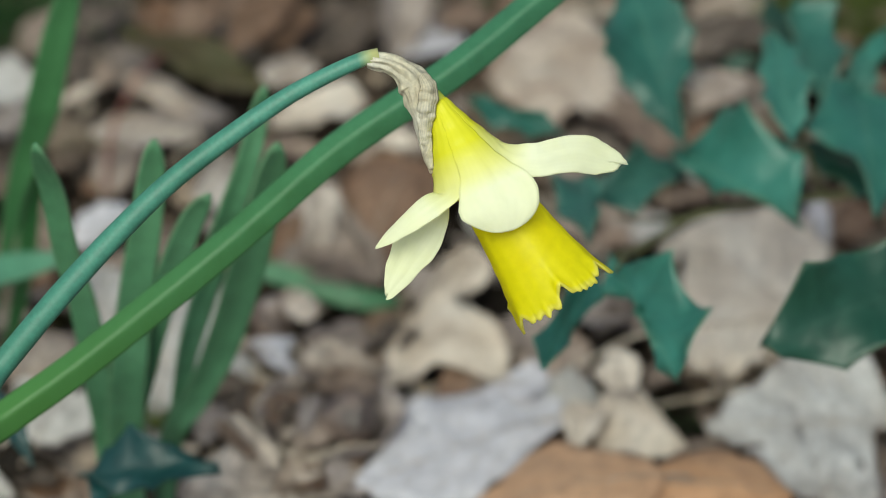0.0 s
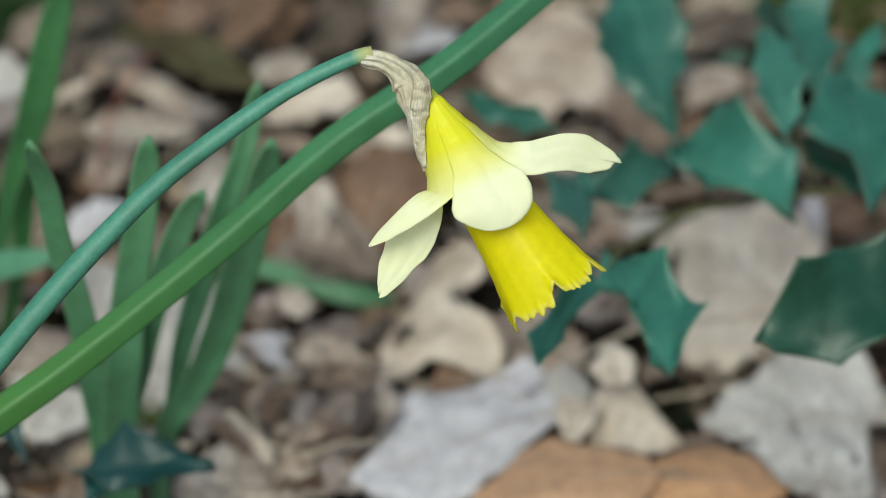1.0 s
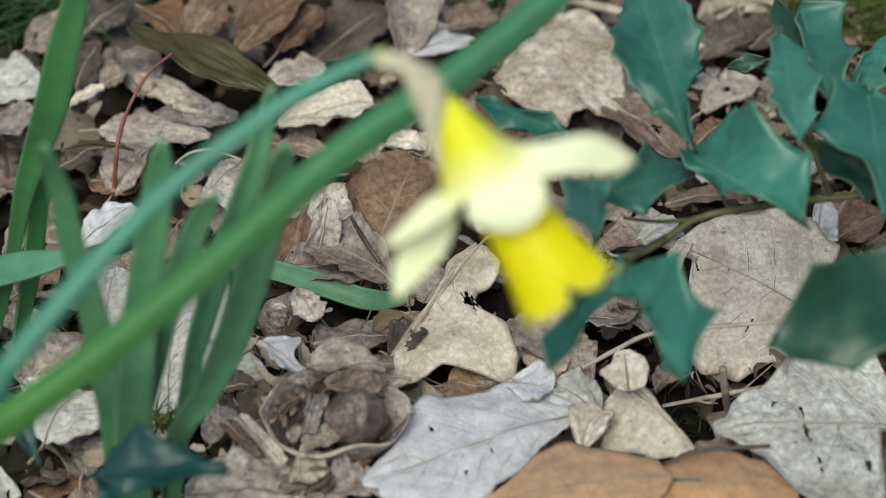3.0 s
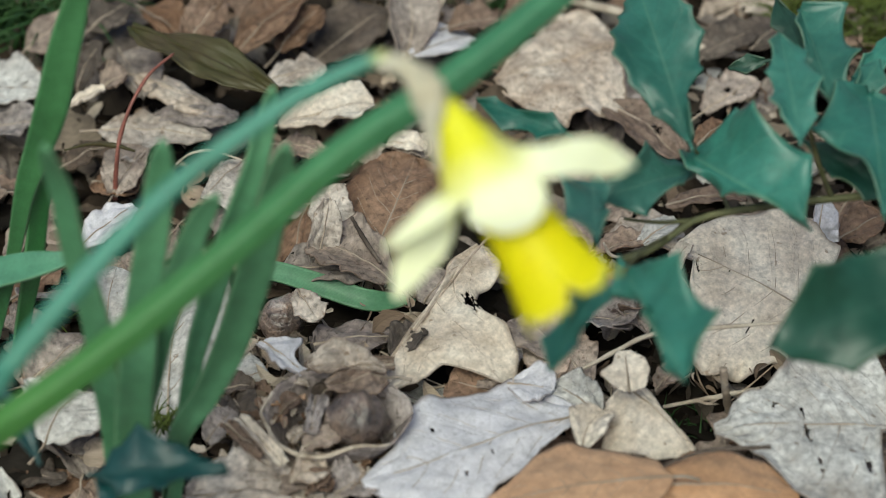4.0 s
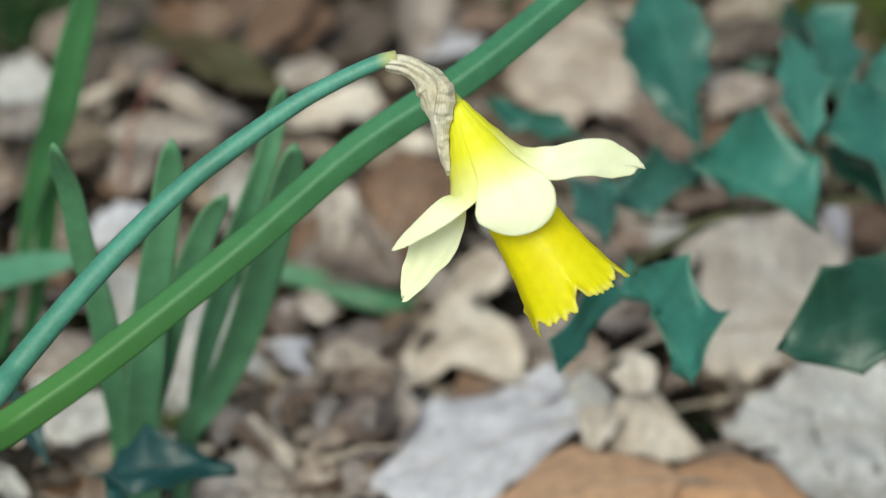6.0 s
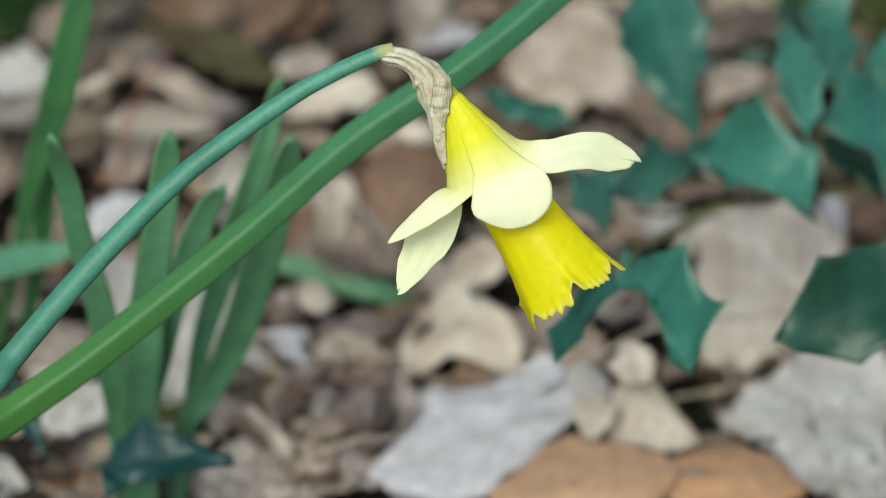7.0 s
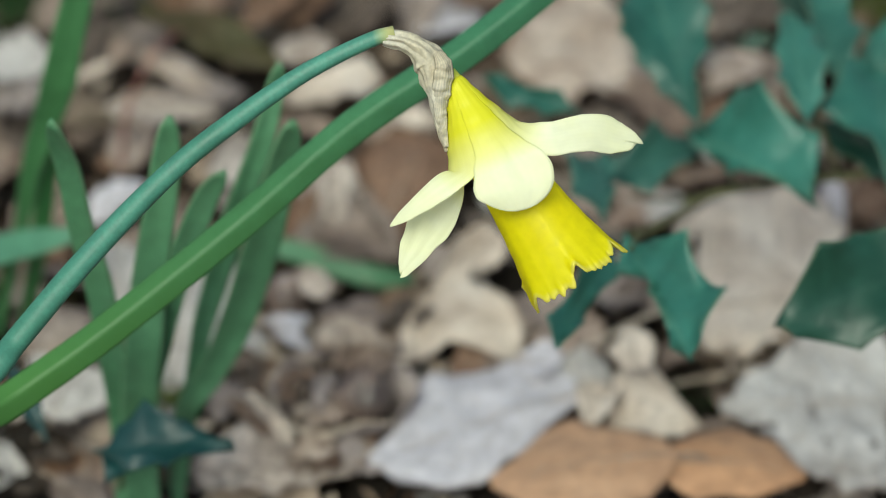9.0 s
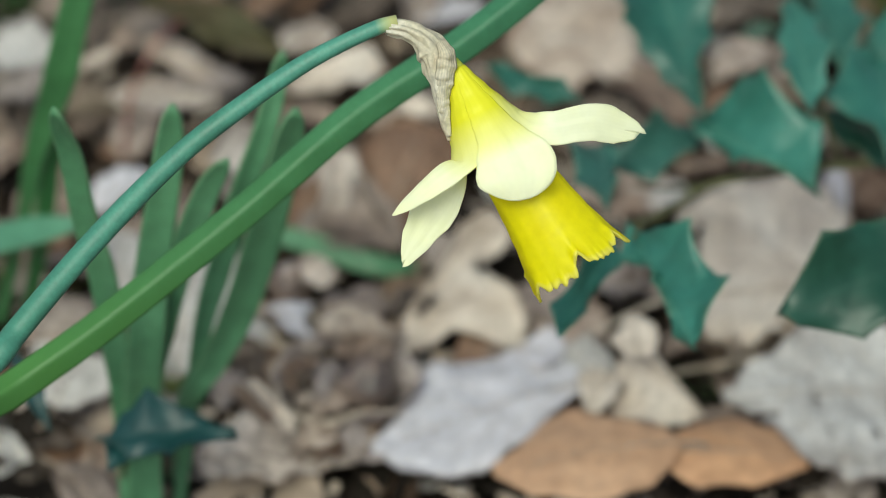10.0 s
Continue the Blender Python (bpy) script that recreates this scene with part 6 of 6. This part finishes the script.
dead_leaf((-0.0404, 0.5253, 0.0300), (-0.0304, 0.5306, 0.0300), 0.02, M_TAN, "tan fold of dead leaf in a dried bowl", 304, curl=0.2, fold=0.4, crumple=0.1, stem=False, face=(0, -0.2, 1), outline=([0.002, 0.0021, 0.0022, 0.0028, 0.0033, 0.0039, 0.0042, 0.0039, 0.0036, 0.0033, 0.0029, 0.0025, 0.002], [0.002, 0.0025, 0.003, 0.0035, 0.0037, 0.0039, 0.0041, 0.0043, 0.0041, 0.0039, 0.0036, 0.0033, 0.002]))
for i in range(16):
    rnd = random.Random(900 + i)
    a, d, h = rnd.uniform(0, 6.283), rnd.uniform(0.002, 0.011), rnd.uniform(0, 6.283)
    x, y, z = -0.0443 + d * math.cos(a), 0.5440 + d * math.sin(a), 0.0265 + 0.3 * d
    r = rnd.uniform(0.0025, 0.005)
    dead_leaf((x, y, z), (x + r * math.cos(h), y + r * math.sin(h), z + rnd.uniform(0, 0.002)), r * 0.8, (M_BROWN, M_RUST, M_TAN, M_PALE)[i % 4], ("brown", "rust-brown", "tan", "pale")[i % 4] + " crumb of leaf in a dried bowl", 310 + i, lobes=1.5, depth=0.3, curl=0.3, fold=0.4, crumple=0.12, stem=False)


# ---- other things on the floor ----
def twig(points, radii, material, label, seed=0):
    o = Vector(points[0])
    thing("twig", tube(curve([Vector(p) - o for p in points], 36), radii, 9, None, 0.35, seed), material, Matrix.Translation(o), label, "twig")


twig([(0.0412, 0.5690, 0.0180), (0.0527, 0.5717, 0.0240), (0.0666, 0.5730, 0.0320), (0.0821, 0.5712, 0.0360), (0.1080, 0.5743, 0.0360)], [0.0006, 0.0008, 0.0008, 0.0005], M_TWIG, "thin pale dead twig across the leaves", 1)
twig([(0.0713, 0.5674, 0.0060), (0.0854, 0.5671, 0.0100), (0.0997, 0.5689, 0.0120), (0.1104, 0.5694, 0.0140)], [0.0006, 0.0008, 0.0006], M_TWIG, "short pale dead twig in a gap", 2)
twig([(0.0881, 0.5595, 0.0300), (0.0895, 0.5599, 0.0200), (0.0923, 0.5648, 0.0040)], [0.0012, 0.0013, 0.0011], M_RIB, "broken brown twig stub", 3)
twig([(0.0483, 0.7909, 0.0100), (0.0594, 0.7768, 0.0160), (0.0697, 0.7690, 0.0180), (0.0981, 0.7498, 0.0160), (0.1157, 0.7527, 0.0100)], [0.0018, 0.0019, 0.0016, 0.0012], M_TWIG, "grey-brown stick on the leaf litter", 4)
twig([(-0.1125, 0.6653, 0.0120), (-0.1111, 0.6672, 0.0260), (-0.1092, 0.6717, 0.0360), (-0.1048, 0.6767, 0.0460), (-0.0996, 0.6870, 0.0500), (-0.0924, 0.6990, 0.0500)], [0.0009, 0.0008, 0.0006, 0.0005], M_RED, "thin arching red-brown stem", 5)
twig([(-0.1303, 0.6780, 0.0240), (-0.1212, 0.6760, 0.0280), (-0.1115, 0.6702, 0.0320), (-0.1046, 0.6696, 0.0300)], [0.0003, 0.0006, 0.0011, 0.0004], M_OLIVE, "thin dark withered stem with a shrivelled leaf", 9)
twig([(-0.0910, 0.6697, 0.0240), (-0.0852, 0.6680, 0.0300), (-0.0776, 0.6696, 0.0300), (-0.0679, 0.6697, 0.0260)], [0.0004, 0.0005, 0.0005, 0.0003], M_TWIG, "thin pale leaf stalk on the litter", 10)
twig([(0.0545, 0.6248, 0.0260), (0.0565, 0.6137, 0.0300), (0.0638, 0.6125, 0.0300)], [0.0004, 0.0006, 0.0004], M_TWIG, "curled pale fibre below the holly", 11)
twig([(0.0578, 0.5119, 0.0280), (0.0661, 0.5150, 0.0320), (0.0797, 0.5194, 0.0340), (0.0983, 0.5210, 0.0340)], [0.0003, 0.0005, 0.0006, 0.0007], M_DARK, "dark thin leaf stalk over a brown leaf", 7)
twig([(-0.0290, 0.6332, 0.0300), (-0.0250, 0.6229, 0.0300), (-0.0193, 0.6147, 0.0260)], [0.0006, 0.0008, 0.0006], M_DARK, "thin dark dead leaf stalk", 8)


def acorn(place, size, turn, label):
    o = Vector(place)
    path = [Vector((-size, 0, 0)), Vector((-0.5 * size, 0, 0)), Vector((0.3 * size, 0, 0)), Vector((1.05 * size, 0, 0)), Vector((1.2 * size, 0, 0))]
    ob = thing("acorn", tube(curve(path, 20), [size * 0.25, size * 0.78, size * 0.95, size * 0.72, size * 0.06], 20, None, 0.22, 4), M_NUT, Matrix.Translation(o) @ turn, label, "acorn")
    return ob


acorn((-0.0509, 0.5928, 0.0200), 0.0080, pose(0, 0, 0, 0, -40, 70), "old dark brown acorn among dead leaves")
acorn((-0.0257, 0.5374, 0.0300), 0.0098, pose(0, 0, 0, 0, 15, 10), "weathered shiny brown acorn among dead leaves")


def cup(place, wide, deep, label):
    """A dead leaf dried into an open oval bowl with a hard pale edge."""
    grid, edge = [], []
    for i in range(49):
        a = 2 * math.pi * i / 48
        row = []
        for j in range(13):
            r = 0.05 + 0.95 * j / 12
            wob = 1 + 0.22 * noise.noise(Vector((math.cos(a) * 1.5, math.sin(a) * 1.5, r + 8.0)))
            lift = deep * (r ** 2.6 - 1 + 0.12 * noise.noise(Vector((math.cos(a) * 2, math.sin(a) * 2, r * 3)))) + 0.18 * deep * math.sin(a) * r
            row.append((Vector((math.cos(a) * r * wide * wob, math.sin(a) * r * wide * 0.76 * wob, lift)), (r, i / 48)))
        grid.append(row)
        edge.append(row[-1][0])
    bowl = thing("dead_leaf", sheet(grid, 0.0005), M_DUSK, Matrix.Translation(Vector(place)), label, "dead leaf", "leaf litter")
    part("edge", tube(curve(edge[20:44], 40), [0.0004, 0.0008, 0.0009, 0.0008, 0.0004], 6, None, 0.3, 5), M_TWIG, bowl, "hard pale edge of the dried leaf")


cup((-0.0329, 0.5394, 0.0300), 0.0215, 0.017, "dark grey-brown dead leaf dried into a bowl of crumbs")


def tuft(place, spread, height, count, material, label, category, seed):
    rnd = random.Random(seed)
    o = Vector(place)
    bm = bmesh.new()
    for _ in range(count):
        a, r = rnd.uniform(0, 6.283), spread * rnd.random() ** 0.7
        p = Vector((math.cos(a) * r * 1.4, math.sin(a) * r, -0.003))
        d = Vector((rnd.uniform(-0.7, 0.7), rnd.uniform(-0.7, 0.7), 1)).normalized() * height * rnd.uniform(0.4, 1.0)
        tube(curve([p, p + d * 0.6, p + d + Vector((d.x, d.y, -0.2 * height))], 4), [height * 0.02 + 0.0003, height * 0.015 + 0.0002, 0.0001], 3, bm=bm)
    thing("tuft", bm, material, Matrix.Translation(o), label, category, kind="stuff")


tuft((0.1667, 0.7931, 0.0000), 0.025, 0.022, 220, M_MOSS, "yellow-green grass and moss tuft", "moss", 1)
tuft((0.1857, 0.8328, 0.0000), 0.05, 0.03, 260, M_MOSS, "yellow-green grass and moss tuft", "moss", 6)
tuft((-0.1686, 0.7854, 0.0000), 0.03, 0.05, 200, M_GRASS, "dark green woodland grass tuft", "grass", 2)
tuft((0.0125, 0.8106, 0.0000), 0.018, 0.02, 120, M_GRASS, "dark green woodland grass tuft", "grass", 7)
tuft((-0.1434, 0.6203, 0.0000), 0.014, 0.014, 130, M_MOSS, "small yellow-green moss tuft", "moss", 3)
tuft((-0.0852, 0.5431, 0.0240), 0.0045, 0.008, 60, M_MOSS, "small yellow-green moss tuft", "moss", 4)
tuft((-0.0088, 0.5734, 0.0220), 0.004, 0.008, 60, M_MOSS, "small yellow-green moss tuft", "moss", 5)
tuft((0.1612, 0.7806, 0.0060), 0.022, 0.024, 260, M_MOSS, "yellow-green grass and moss tuft", "moss", 9)
tuft((0.0831, 0.5633, 0.0000), 0.010, 0.010, 60, M_GRASS, "dark moss in a gap between leaves", "moss", 8)


# ---- the litter ----
BARE = ((0.0785, 0.5750, 0.0000), (0.0558, 0.6117, 0.0000), (-0.0272, 0.6117, 0.0000), (-0.0662, 0.5736, 0.0000), (0.0497, 0.6006, 0.0000), (-0.1170, 0.6776, 0.0000), (-0.0425, 0.7854, 0.0000), (-0.0723, 0.7343, 0.0000))


CLEAR = ((-0.0504, 0.5944, 0.0200), (-0.0399, 0.5594, 0.0100), (-0.0233, 0.5440, 0.0200))


def clear(x, y):
    """Round the acorns nothing lies on top."""
    return any(math.hypot(x - p[0], y - p[1]) < (0.021, 0.031, 0.021)[k] for k, p in enumerate(CLEAR))


def bare(x, y):
    """Gaps in the litter where the dark mould shows, their shade put into its tone."""
    return any(math.hypot(x - p[0], (y - p[1]) * 0.8) < 0.020 for p in BARE)


def litter():
    rnd = random.Random(7)
    kinds = []
    mats = [M_TAN, M_PALE, M_BROWN, M_TAN, M_DUSK, M_PALE, M_TAN, M_WHITE, M_DARK, M_TAN]
    for k in range(20):
        L = rnd.uniform(0.045, 0.085)
        bm = oak_bm(L, L * rnd.uniform(0.5, 0.72), rnd.choice((2.5, 3.5, 3.5, 4.5)), rnd.uniform(0.3, 0.62), rnd.uniform(-0.22, 0.25), rnd.uniform(-0.25, 0.35), rnd.uniform(0.03, 0.08), k + 50, 40, 14, margin=0.7)
        pair = []
        for name, b, mat in (("dead_leaf", bm[0], mats[k % 10]), ("leaf_stalk", bm[1], M_RIB)):
            bmesh.ops.translate(b, verts=b.verts, vec=(-L / 2, 0, 0))
            me = bpy.data.meshes.new(name)
            b.to_mesh(me)
            b.free()
            for p in me.polygons:
                p.use_smooth = True
            me.materials.append(mat)
            pair.append(me)
        kinds.append(pair)
    words = {M_TAN.name: "curled tan dead oak leaf on the woodland floor", M_PALE.name: "pale bleached dead oak leaf on the woodland floor", M_BROWN.name: "brown dead oak leaf on the woodland floor",
             M_DUSK.name: "grey-brown dead oak leaf on the woodland floor", M_DARK.name: "dark rotting oak leaf on the woodland floor", M_WHITE.name: "whitish weathered dead leaf on the woodland floor"}
    mass = {}
    for i in range(300):
        y = rnd.uniform(0.49, 0.90)
        dim = y > 0.70 and rnd.random() < 0.5
        me, rib = rnd.choice([k for k in kinds if not dim or k[0].materials[0] in (M_DARK, M_BROWN)])
        x = rnd.uniform(-0.20, 0.20) * (0.7 + 0.5 * y)
        m = pose(x, y, rnd.uniform(-0.002, 0.009), rnd.gauss(0, 15), rnd.gauss(0, 13), rnd.uniform(0, 360)) @ Matrix.Scale(rnd.uniform(0.5, 1.0), 4)
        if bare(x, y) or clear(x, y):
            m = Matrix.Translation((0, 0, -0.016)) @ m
        if y > 0.70:
            mass.setdefault(me.materials[0], []).append((me, m))
            continue
        ob = new("dead_leaf", me)
        new("leaf_stalk", rib).parent = ob
        ob.matrix_world = m
        tagged(ob, words[me.materials[0].name], "dead leaf", "leaf litter")
    for mat, leaves in mass.items():
        bm = bmesh.new()
        for me, m in leaves:
            first = len(bm.verts)
            bm.from_mesh(me)
            bm.verts.ensure_lookup_table()
            bmesh.ops.transform(bm, matrix=m, verts=bm.verts[first:])
        thing("leaf_litter", bm, mat, Matrix(), words[mat.name].replace("leaf on", "leaves strewn on"), "leaf litter", kind="stuff")
    # the wider floor
    grids = [oak_grid(0.065, 0.04, 3.5, 0.4, rnd.uniform(-0.2, 0.3), rnd.uniform(-0.2, 0.4), 0.08, 90 + k, 16, 6) for k in range(12)]
    rough = [oak_grid(0.08, 0.052, 3.5, 0.4, rnd.uniform(-0.2, 0.3), rnd.uniform(-0.2, 0.4), 0.07, 110 + k, 8, 4) for k in range(8)]
    far_verts, far_faces, low, back = [], [], ([], []), ([], [])
    for i in range(9700):
        ang, far = rnd.uniform(0, 6.2832), 1.7 * math.sqrt(rnd.random())
        x, y = far * math.cos(ang), 0.75 + far * math.sin(ang)
        close = i < 700
        if close:
            x, y = rnd.uniform(-0.24, 0.24), rnd.uniform(0.46, 0.95)
        m = pose(x, y, rnd.uniform(-0.003, 0.007), rnd.gauss(0, 22), rnd.gauss(0, 18), rnd.uniform(0, 360)) @ Matrix.Scale(rnd.uniform(0.3, 0.8) if close else rnd.uniform(0.6, 1.2), 4) @ Matrix.Translation((-0.03, 0, 0))
        if not close and abs(x) < 0.19 and 0.49 < y < 0.88:
            continue
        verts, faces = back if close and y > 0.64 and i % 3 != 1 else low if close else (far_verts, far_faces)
        g, o = rnd.choice(grids if close else rough), len(verts)
        cols = len(g[0])
        verts.extend(m @ c[0] for row in g for c in row)
        faces.extend((o + a * cols + b, o + (a + 1) * cols + b, o + (a + 1) * cols + b + 1, o + a * cols + b + 1) for a in range(len(g) - 1) for b in range(cols - 1))
    # curled scraps lying on top
    bits = [oak_grid(0.02, 0.013, 1.5, 0.3, rnd.uniform(-0.6, 0.6), rnd.uniform(-0.7, 0.9), 0.16, 130 + k, 10, 6) for k in range(12)]
    scraps = ([], [])
    for i in range(220):
        y = rnd.uniform(0.50, 0.86)
        x = rnd.uniform(-0.2, 0.2) if i % 3 else rnd.uniform(-0.10, 0.0)
        if not i % 3:
            y = rnd.uniform(0.53, 0.68)
        if bare(x, y) or clear(x, y):
            continue
        m = pose(x, y, rnd.uniform(0.002, 0.012), rnd.gauss(0, 34), rnd.gauss(0, 34), rnd.uniform(0, 360)) @ Matrix.Scale(rnd.uniform(0.35, 1.1), 4)
        g, o = rnd.choice(bits), len(scraps[0])
        cols = len(g[0])
        scraps[0].extend(m @ c[0] for row in g for c in row)
        scraps[1].extend((o + a * cols + b, o + (a + 1) * cols + b, o + (a + 1) * cols + b + 1, o + a * cols + b + 1) for a in range(len(g) - 1) for b in range(cols - 1))
    for name, (vs, fs), mat, label in (("leaf_litter", (far_verts, far_faces), M_LITTER, "deep litter of brown and tan dead oak leaves"), ("brown_litter", back, M_BROWN_LITTER, "brown dead leaves lying loosely together"), ("rotting_litter", low, M_GAP_SHADE, "under-leaves coloured nearly black as the shade in gaps"), ("leaf_scraps", scraps, M_SCRAP, "curled tan and brown scraps of dead leaf")):
        me = bpy.data.meshes.new(name)
        me.from_pydata(vs, [], fs)
        me.materials.append(mat)
        for p in me.polygons:
            p.use_smooth = True
        tagged(new(name, me), label, "leaf litter", kind="stuff")


def crumbs():
    """Broken bits of leaf, bud scales and fibres between the leaves."""
    rnd = random.Random(21)
    verts, faces = [], []
    for i in range(2600):
        y = rnd.uniform(0.48, 0.90)
        x = rnd.uniform(-0.20, 0.20) * (0.75 + 0.5 * y)
        r = rnd.choice((0.001, 0.002, 0.003, 0.004, 0.007)) * rnd.uniform(0.7, 1.3)
        m = pose(x, y, rnd.uniform(-0.002, 0.012), rnd.gauss(0, 30), rnd.gauss(0, 30), rnd.uniform(0, 360))
        o, n, thin = len(verts), rnd.choice((6, 7, 9)), rnd.choice((1, 0.7, 0.5, 0.15))
        rim = [Vector((math.cos(6.283 * k / n) * r * rnd.uniform(0.55, 1.2), math.sin(6.283 * k / n) * r * thin * rnd.uniform(0.55, 1.2), r * rnd.uniform(-0.3, 0.3))) for k in range(n)]
        verts += [m @ Vector((0, 0, r * 0.25 * thin))] + [m @ p for p in rim] + [m @ Vector((0, 0, r * 0.25 * thin - 0.0003))]
        for k in range(n):
            a, b = o + 1 + k, o + 1 + (k + 1) % n
            faces += [(o, a, b), (o + n + 1, b, a)]
    me = bpy.data.meshes.new("leaf_crumbs")
    me.from_pydata(verts, [], faces)
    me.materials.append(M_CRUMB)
    tagged(new("leaf_crumbs", me), "crumbled bits of brown dead leaf between the leaves", "leaf litter", kind="stuff")


def shreds():
    """Torn curled slivers and fibres of leaf, thickest round the acorns."""
    rnd = random.Random(33)
    kinds = {"leaf_shreds": ([], []), "pale_fibres": ([], [])}
    spots = ((-0.0638, 0.5633, 0.0000), (-0.0466, 0.5431, 0.0000), (-0.0254, 0.5431, 0.0000), (-0.0408, 0.5736, 0.0000), (-0.0175, 0.5978, 0.0000), (0.0557, 0.6089, 0.0000), (-0.0614, 0.5842, 0.0000), (0.0941, 0.5763, 0.0000))
    for i in range(940):
        bit = i >= 620
        if bit:
            x, y = -0.0418 + rnd.gauss(0, 0.008), 0.5498 + rnd.gauss(0, 0.007)
        elif i < 430:
            s = spots[rnd.choice((0, 0, 1, 1, 2, 3, 3, 4, 5, 6, 7))]
            x, y = s[0] + rnd.gauss(0, 0.012), s[1] + rnd.gauss(0, 0.012)
        else:
            x, y = rnd.uniform(-0.17, 0.17), rnd.uniform(0.5, 0.84)
        thin = i % 7 == 0 and not bit
        length = rnd.uniform(0.012, 0.03) if thin else rnd.uniform(0.002, 0.0045) if bit else rnd.uniform(0.004, 0.014)
        wide = 0.0003 if thin else length * (rnd.uniform(0.2, 0.5) if bit else rnd.uniform(0.05, 0.2))
        bend, roll_, n = rnd.gauss(0, 1.0), rnd.gauss(0, 0.9), 7
        m = pose(x, y, rnd.uniform(0.012, 0.022) if bit else rnd.uniform(0.006, 0.020), rnd.gauss(0, 40), rnd.gauss(0, 25), rnd.uniform(0, 360))
        verts, faces = kinds["pale_fibres" if thin else "leaf_shreds"]
        o = len(verts)
        for k in range(n + 1):
            t = k / n - 0.5
            c = Vector((math.sin(bend * t) / bend * length if abs(bend) > 0.05 else t * length, length * 0.5 * roll_ * t * t, (1 - math.cos(bend * t)) * length * 0.6))
            w = wide * (1 - (2 * abs(t)) ** 3 * 0.85) * rnd.uniform(0.75, 1.2)
            for q, z in ((-1, 0.25), (0, 0.0), (1, 0.25)):
                verts.append(m @ (c + Vector((0, q * w, z * w * 1.5))))
        faces.extend((o + 3 * k + q, o + 3 * k + 3 + q, o + 3 * k + 4 + q, o + 3 * k + 1 + q) for k in range(n) for q in (0, 1))
    for name, mat, label in (("leaf_shreds", M_SHRED, "torn curled shreds of pale and brown dead leaf"), ("pale_fibres", M_SHRED, "thin pale fibres and leaf stalks among the litter")):
        me = bpy.data.meshes.new(name)
        me.from_pydata(kinds[name][0], [], kinds[name][1])
        me.materials.append(mat)
        tagged(new(name, me), label, "leaf litter", kind="stuff")


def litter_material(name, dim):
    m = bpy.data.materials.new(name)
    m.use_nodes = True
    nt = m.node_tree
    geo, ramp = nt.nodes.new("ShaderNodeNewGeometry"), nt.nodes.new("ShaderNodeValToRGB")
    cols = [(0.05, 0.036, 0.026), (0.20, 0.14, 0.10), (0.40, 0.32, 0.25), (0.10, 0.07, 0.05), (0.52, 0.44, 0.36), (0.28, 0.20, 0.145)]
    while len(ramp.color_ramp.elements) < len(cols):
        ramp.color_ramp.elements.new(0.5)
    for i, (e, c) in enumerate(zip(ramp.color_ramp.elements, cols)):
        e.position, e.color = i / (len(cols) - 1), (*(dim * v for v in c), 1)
    tex, mul = nt.nodes.new("ShaderNodeTexNoise"), nt.nodes.new("ShaderNodeMix")
    tex.inputs["Scale"].default_value, tex.inputs["Detail"].default_value = 120, 6
    mul.data_type, mul.blend_type = "RGBA", "OVERLAY"
    mul.inputs[0].default_value = 0.6
    bsdf = nt.nodes["Principled BSDF"]
    bsdf.inputs["Roughness"].default_value = 0.8
    bsdf.inputs["Specular IOR Level"].default_value = 0.12
    nt.links.new(geo.outputs["Random Per Island"], ramp.inputs[0])
    nt.links.new(ramp.outputs[0], mul.inputs[6])
    nt.links.new(tex.outputs[0], mul.inputs[7])
    nt.links.new(mul.outputs[2], bsdf.inputs["Base Color"])
    return m


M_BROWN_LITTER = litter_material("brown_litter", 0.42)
# crumbs dimmed well below their brown: gap shade held in the colour
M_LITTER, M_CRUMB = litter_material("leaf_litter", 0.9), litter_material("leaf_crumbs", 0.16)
# lower leaves nearly black, the shade between the upper ones painted in
M_GAP_SHADE, M_SCRAP = litter_material("rotting_litter", 0.05), litter_material("leaf_scraps", 0.85)
M_SHRED = litter_material("leaf_shreds", 1.0)
litter()
crumbs()
shreds()


# ---- what moves: the flower nods in the breeze; the focus goes to the litter and back ----
def motions():
    pivot = Vector((-0.1102, 0.4619, 0.2449)) - BASE
    rows = []
    for t, nod in ((0, 0), (0.5, -0.14), (1, 0.2), (1.5, -0.05), (2, 0.2), (2.5, 0.1), (3.2, -0.1), (4, 0.05), (4.5, 0.1), (5, 0.1), (5.5, -0.1), (6.2, 0.15), (7, 0.32), (7.5, -0.56), (8, 0.3), (8.5, 1.0), (9, 0.03), (9.5, -0.15), (10, 0.12)):
        turn = Matrix.Rotation(-0.018 * nod, 4, FACE)
        rows.append((t, Matrix.Translation(pivot) @ turn @ Matrix.Translation(-pivot)))
    walk(flower_stalk, rows)
    near, far = pose(*(0.0085, 0.4295, 0.2062)), pose(*(0.0030, 0.6006, 0.0100))
    for_focus = ((0, 0), (1.6, 0), (1.7, 0.06), (1.8, 0.2), (1.9, 0.36), (2.0, 0.47), (2.1, 0.80), (2.2, 0.97), (2.3, 1), (3.2, 1), (5.3, 1), (5.4, 0.90), (5.5, 0.74), (5.6, 0.56), (5.7, 0.40), (5.9, 0.14), (6.1, 0), (10, 0))
    walk(focus_mark, [(t, pose(*near.translation.lerp(far.translation, k))) for t, k in for_focus])


motions()
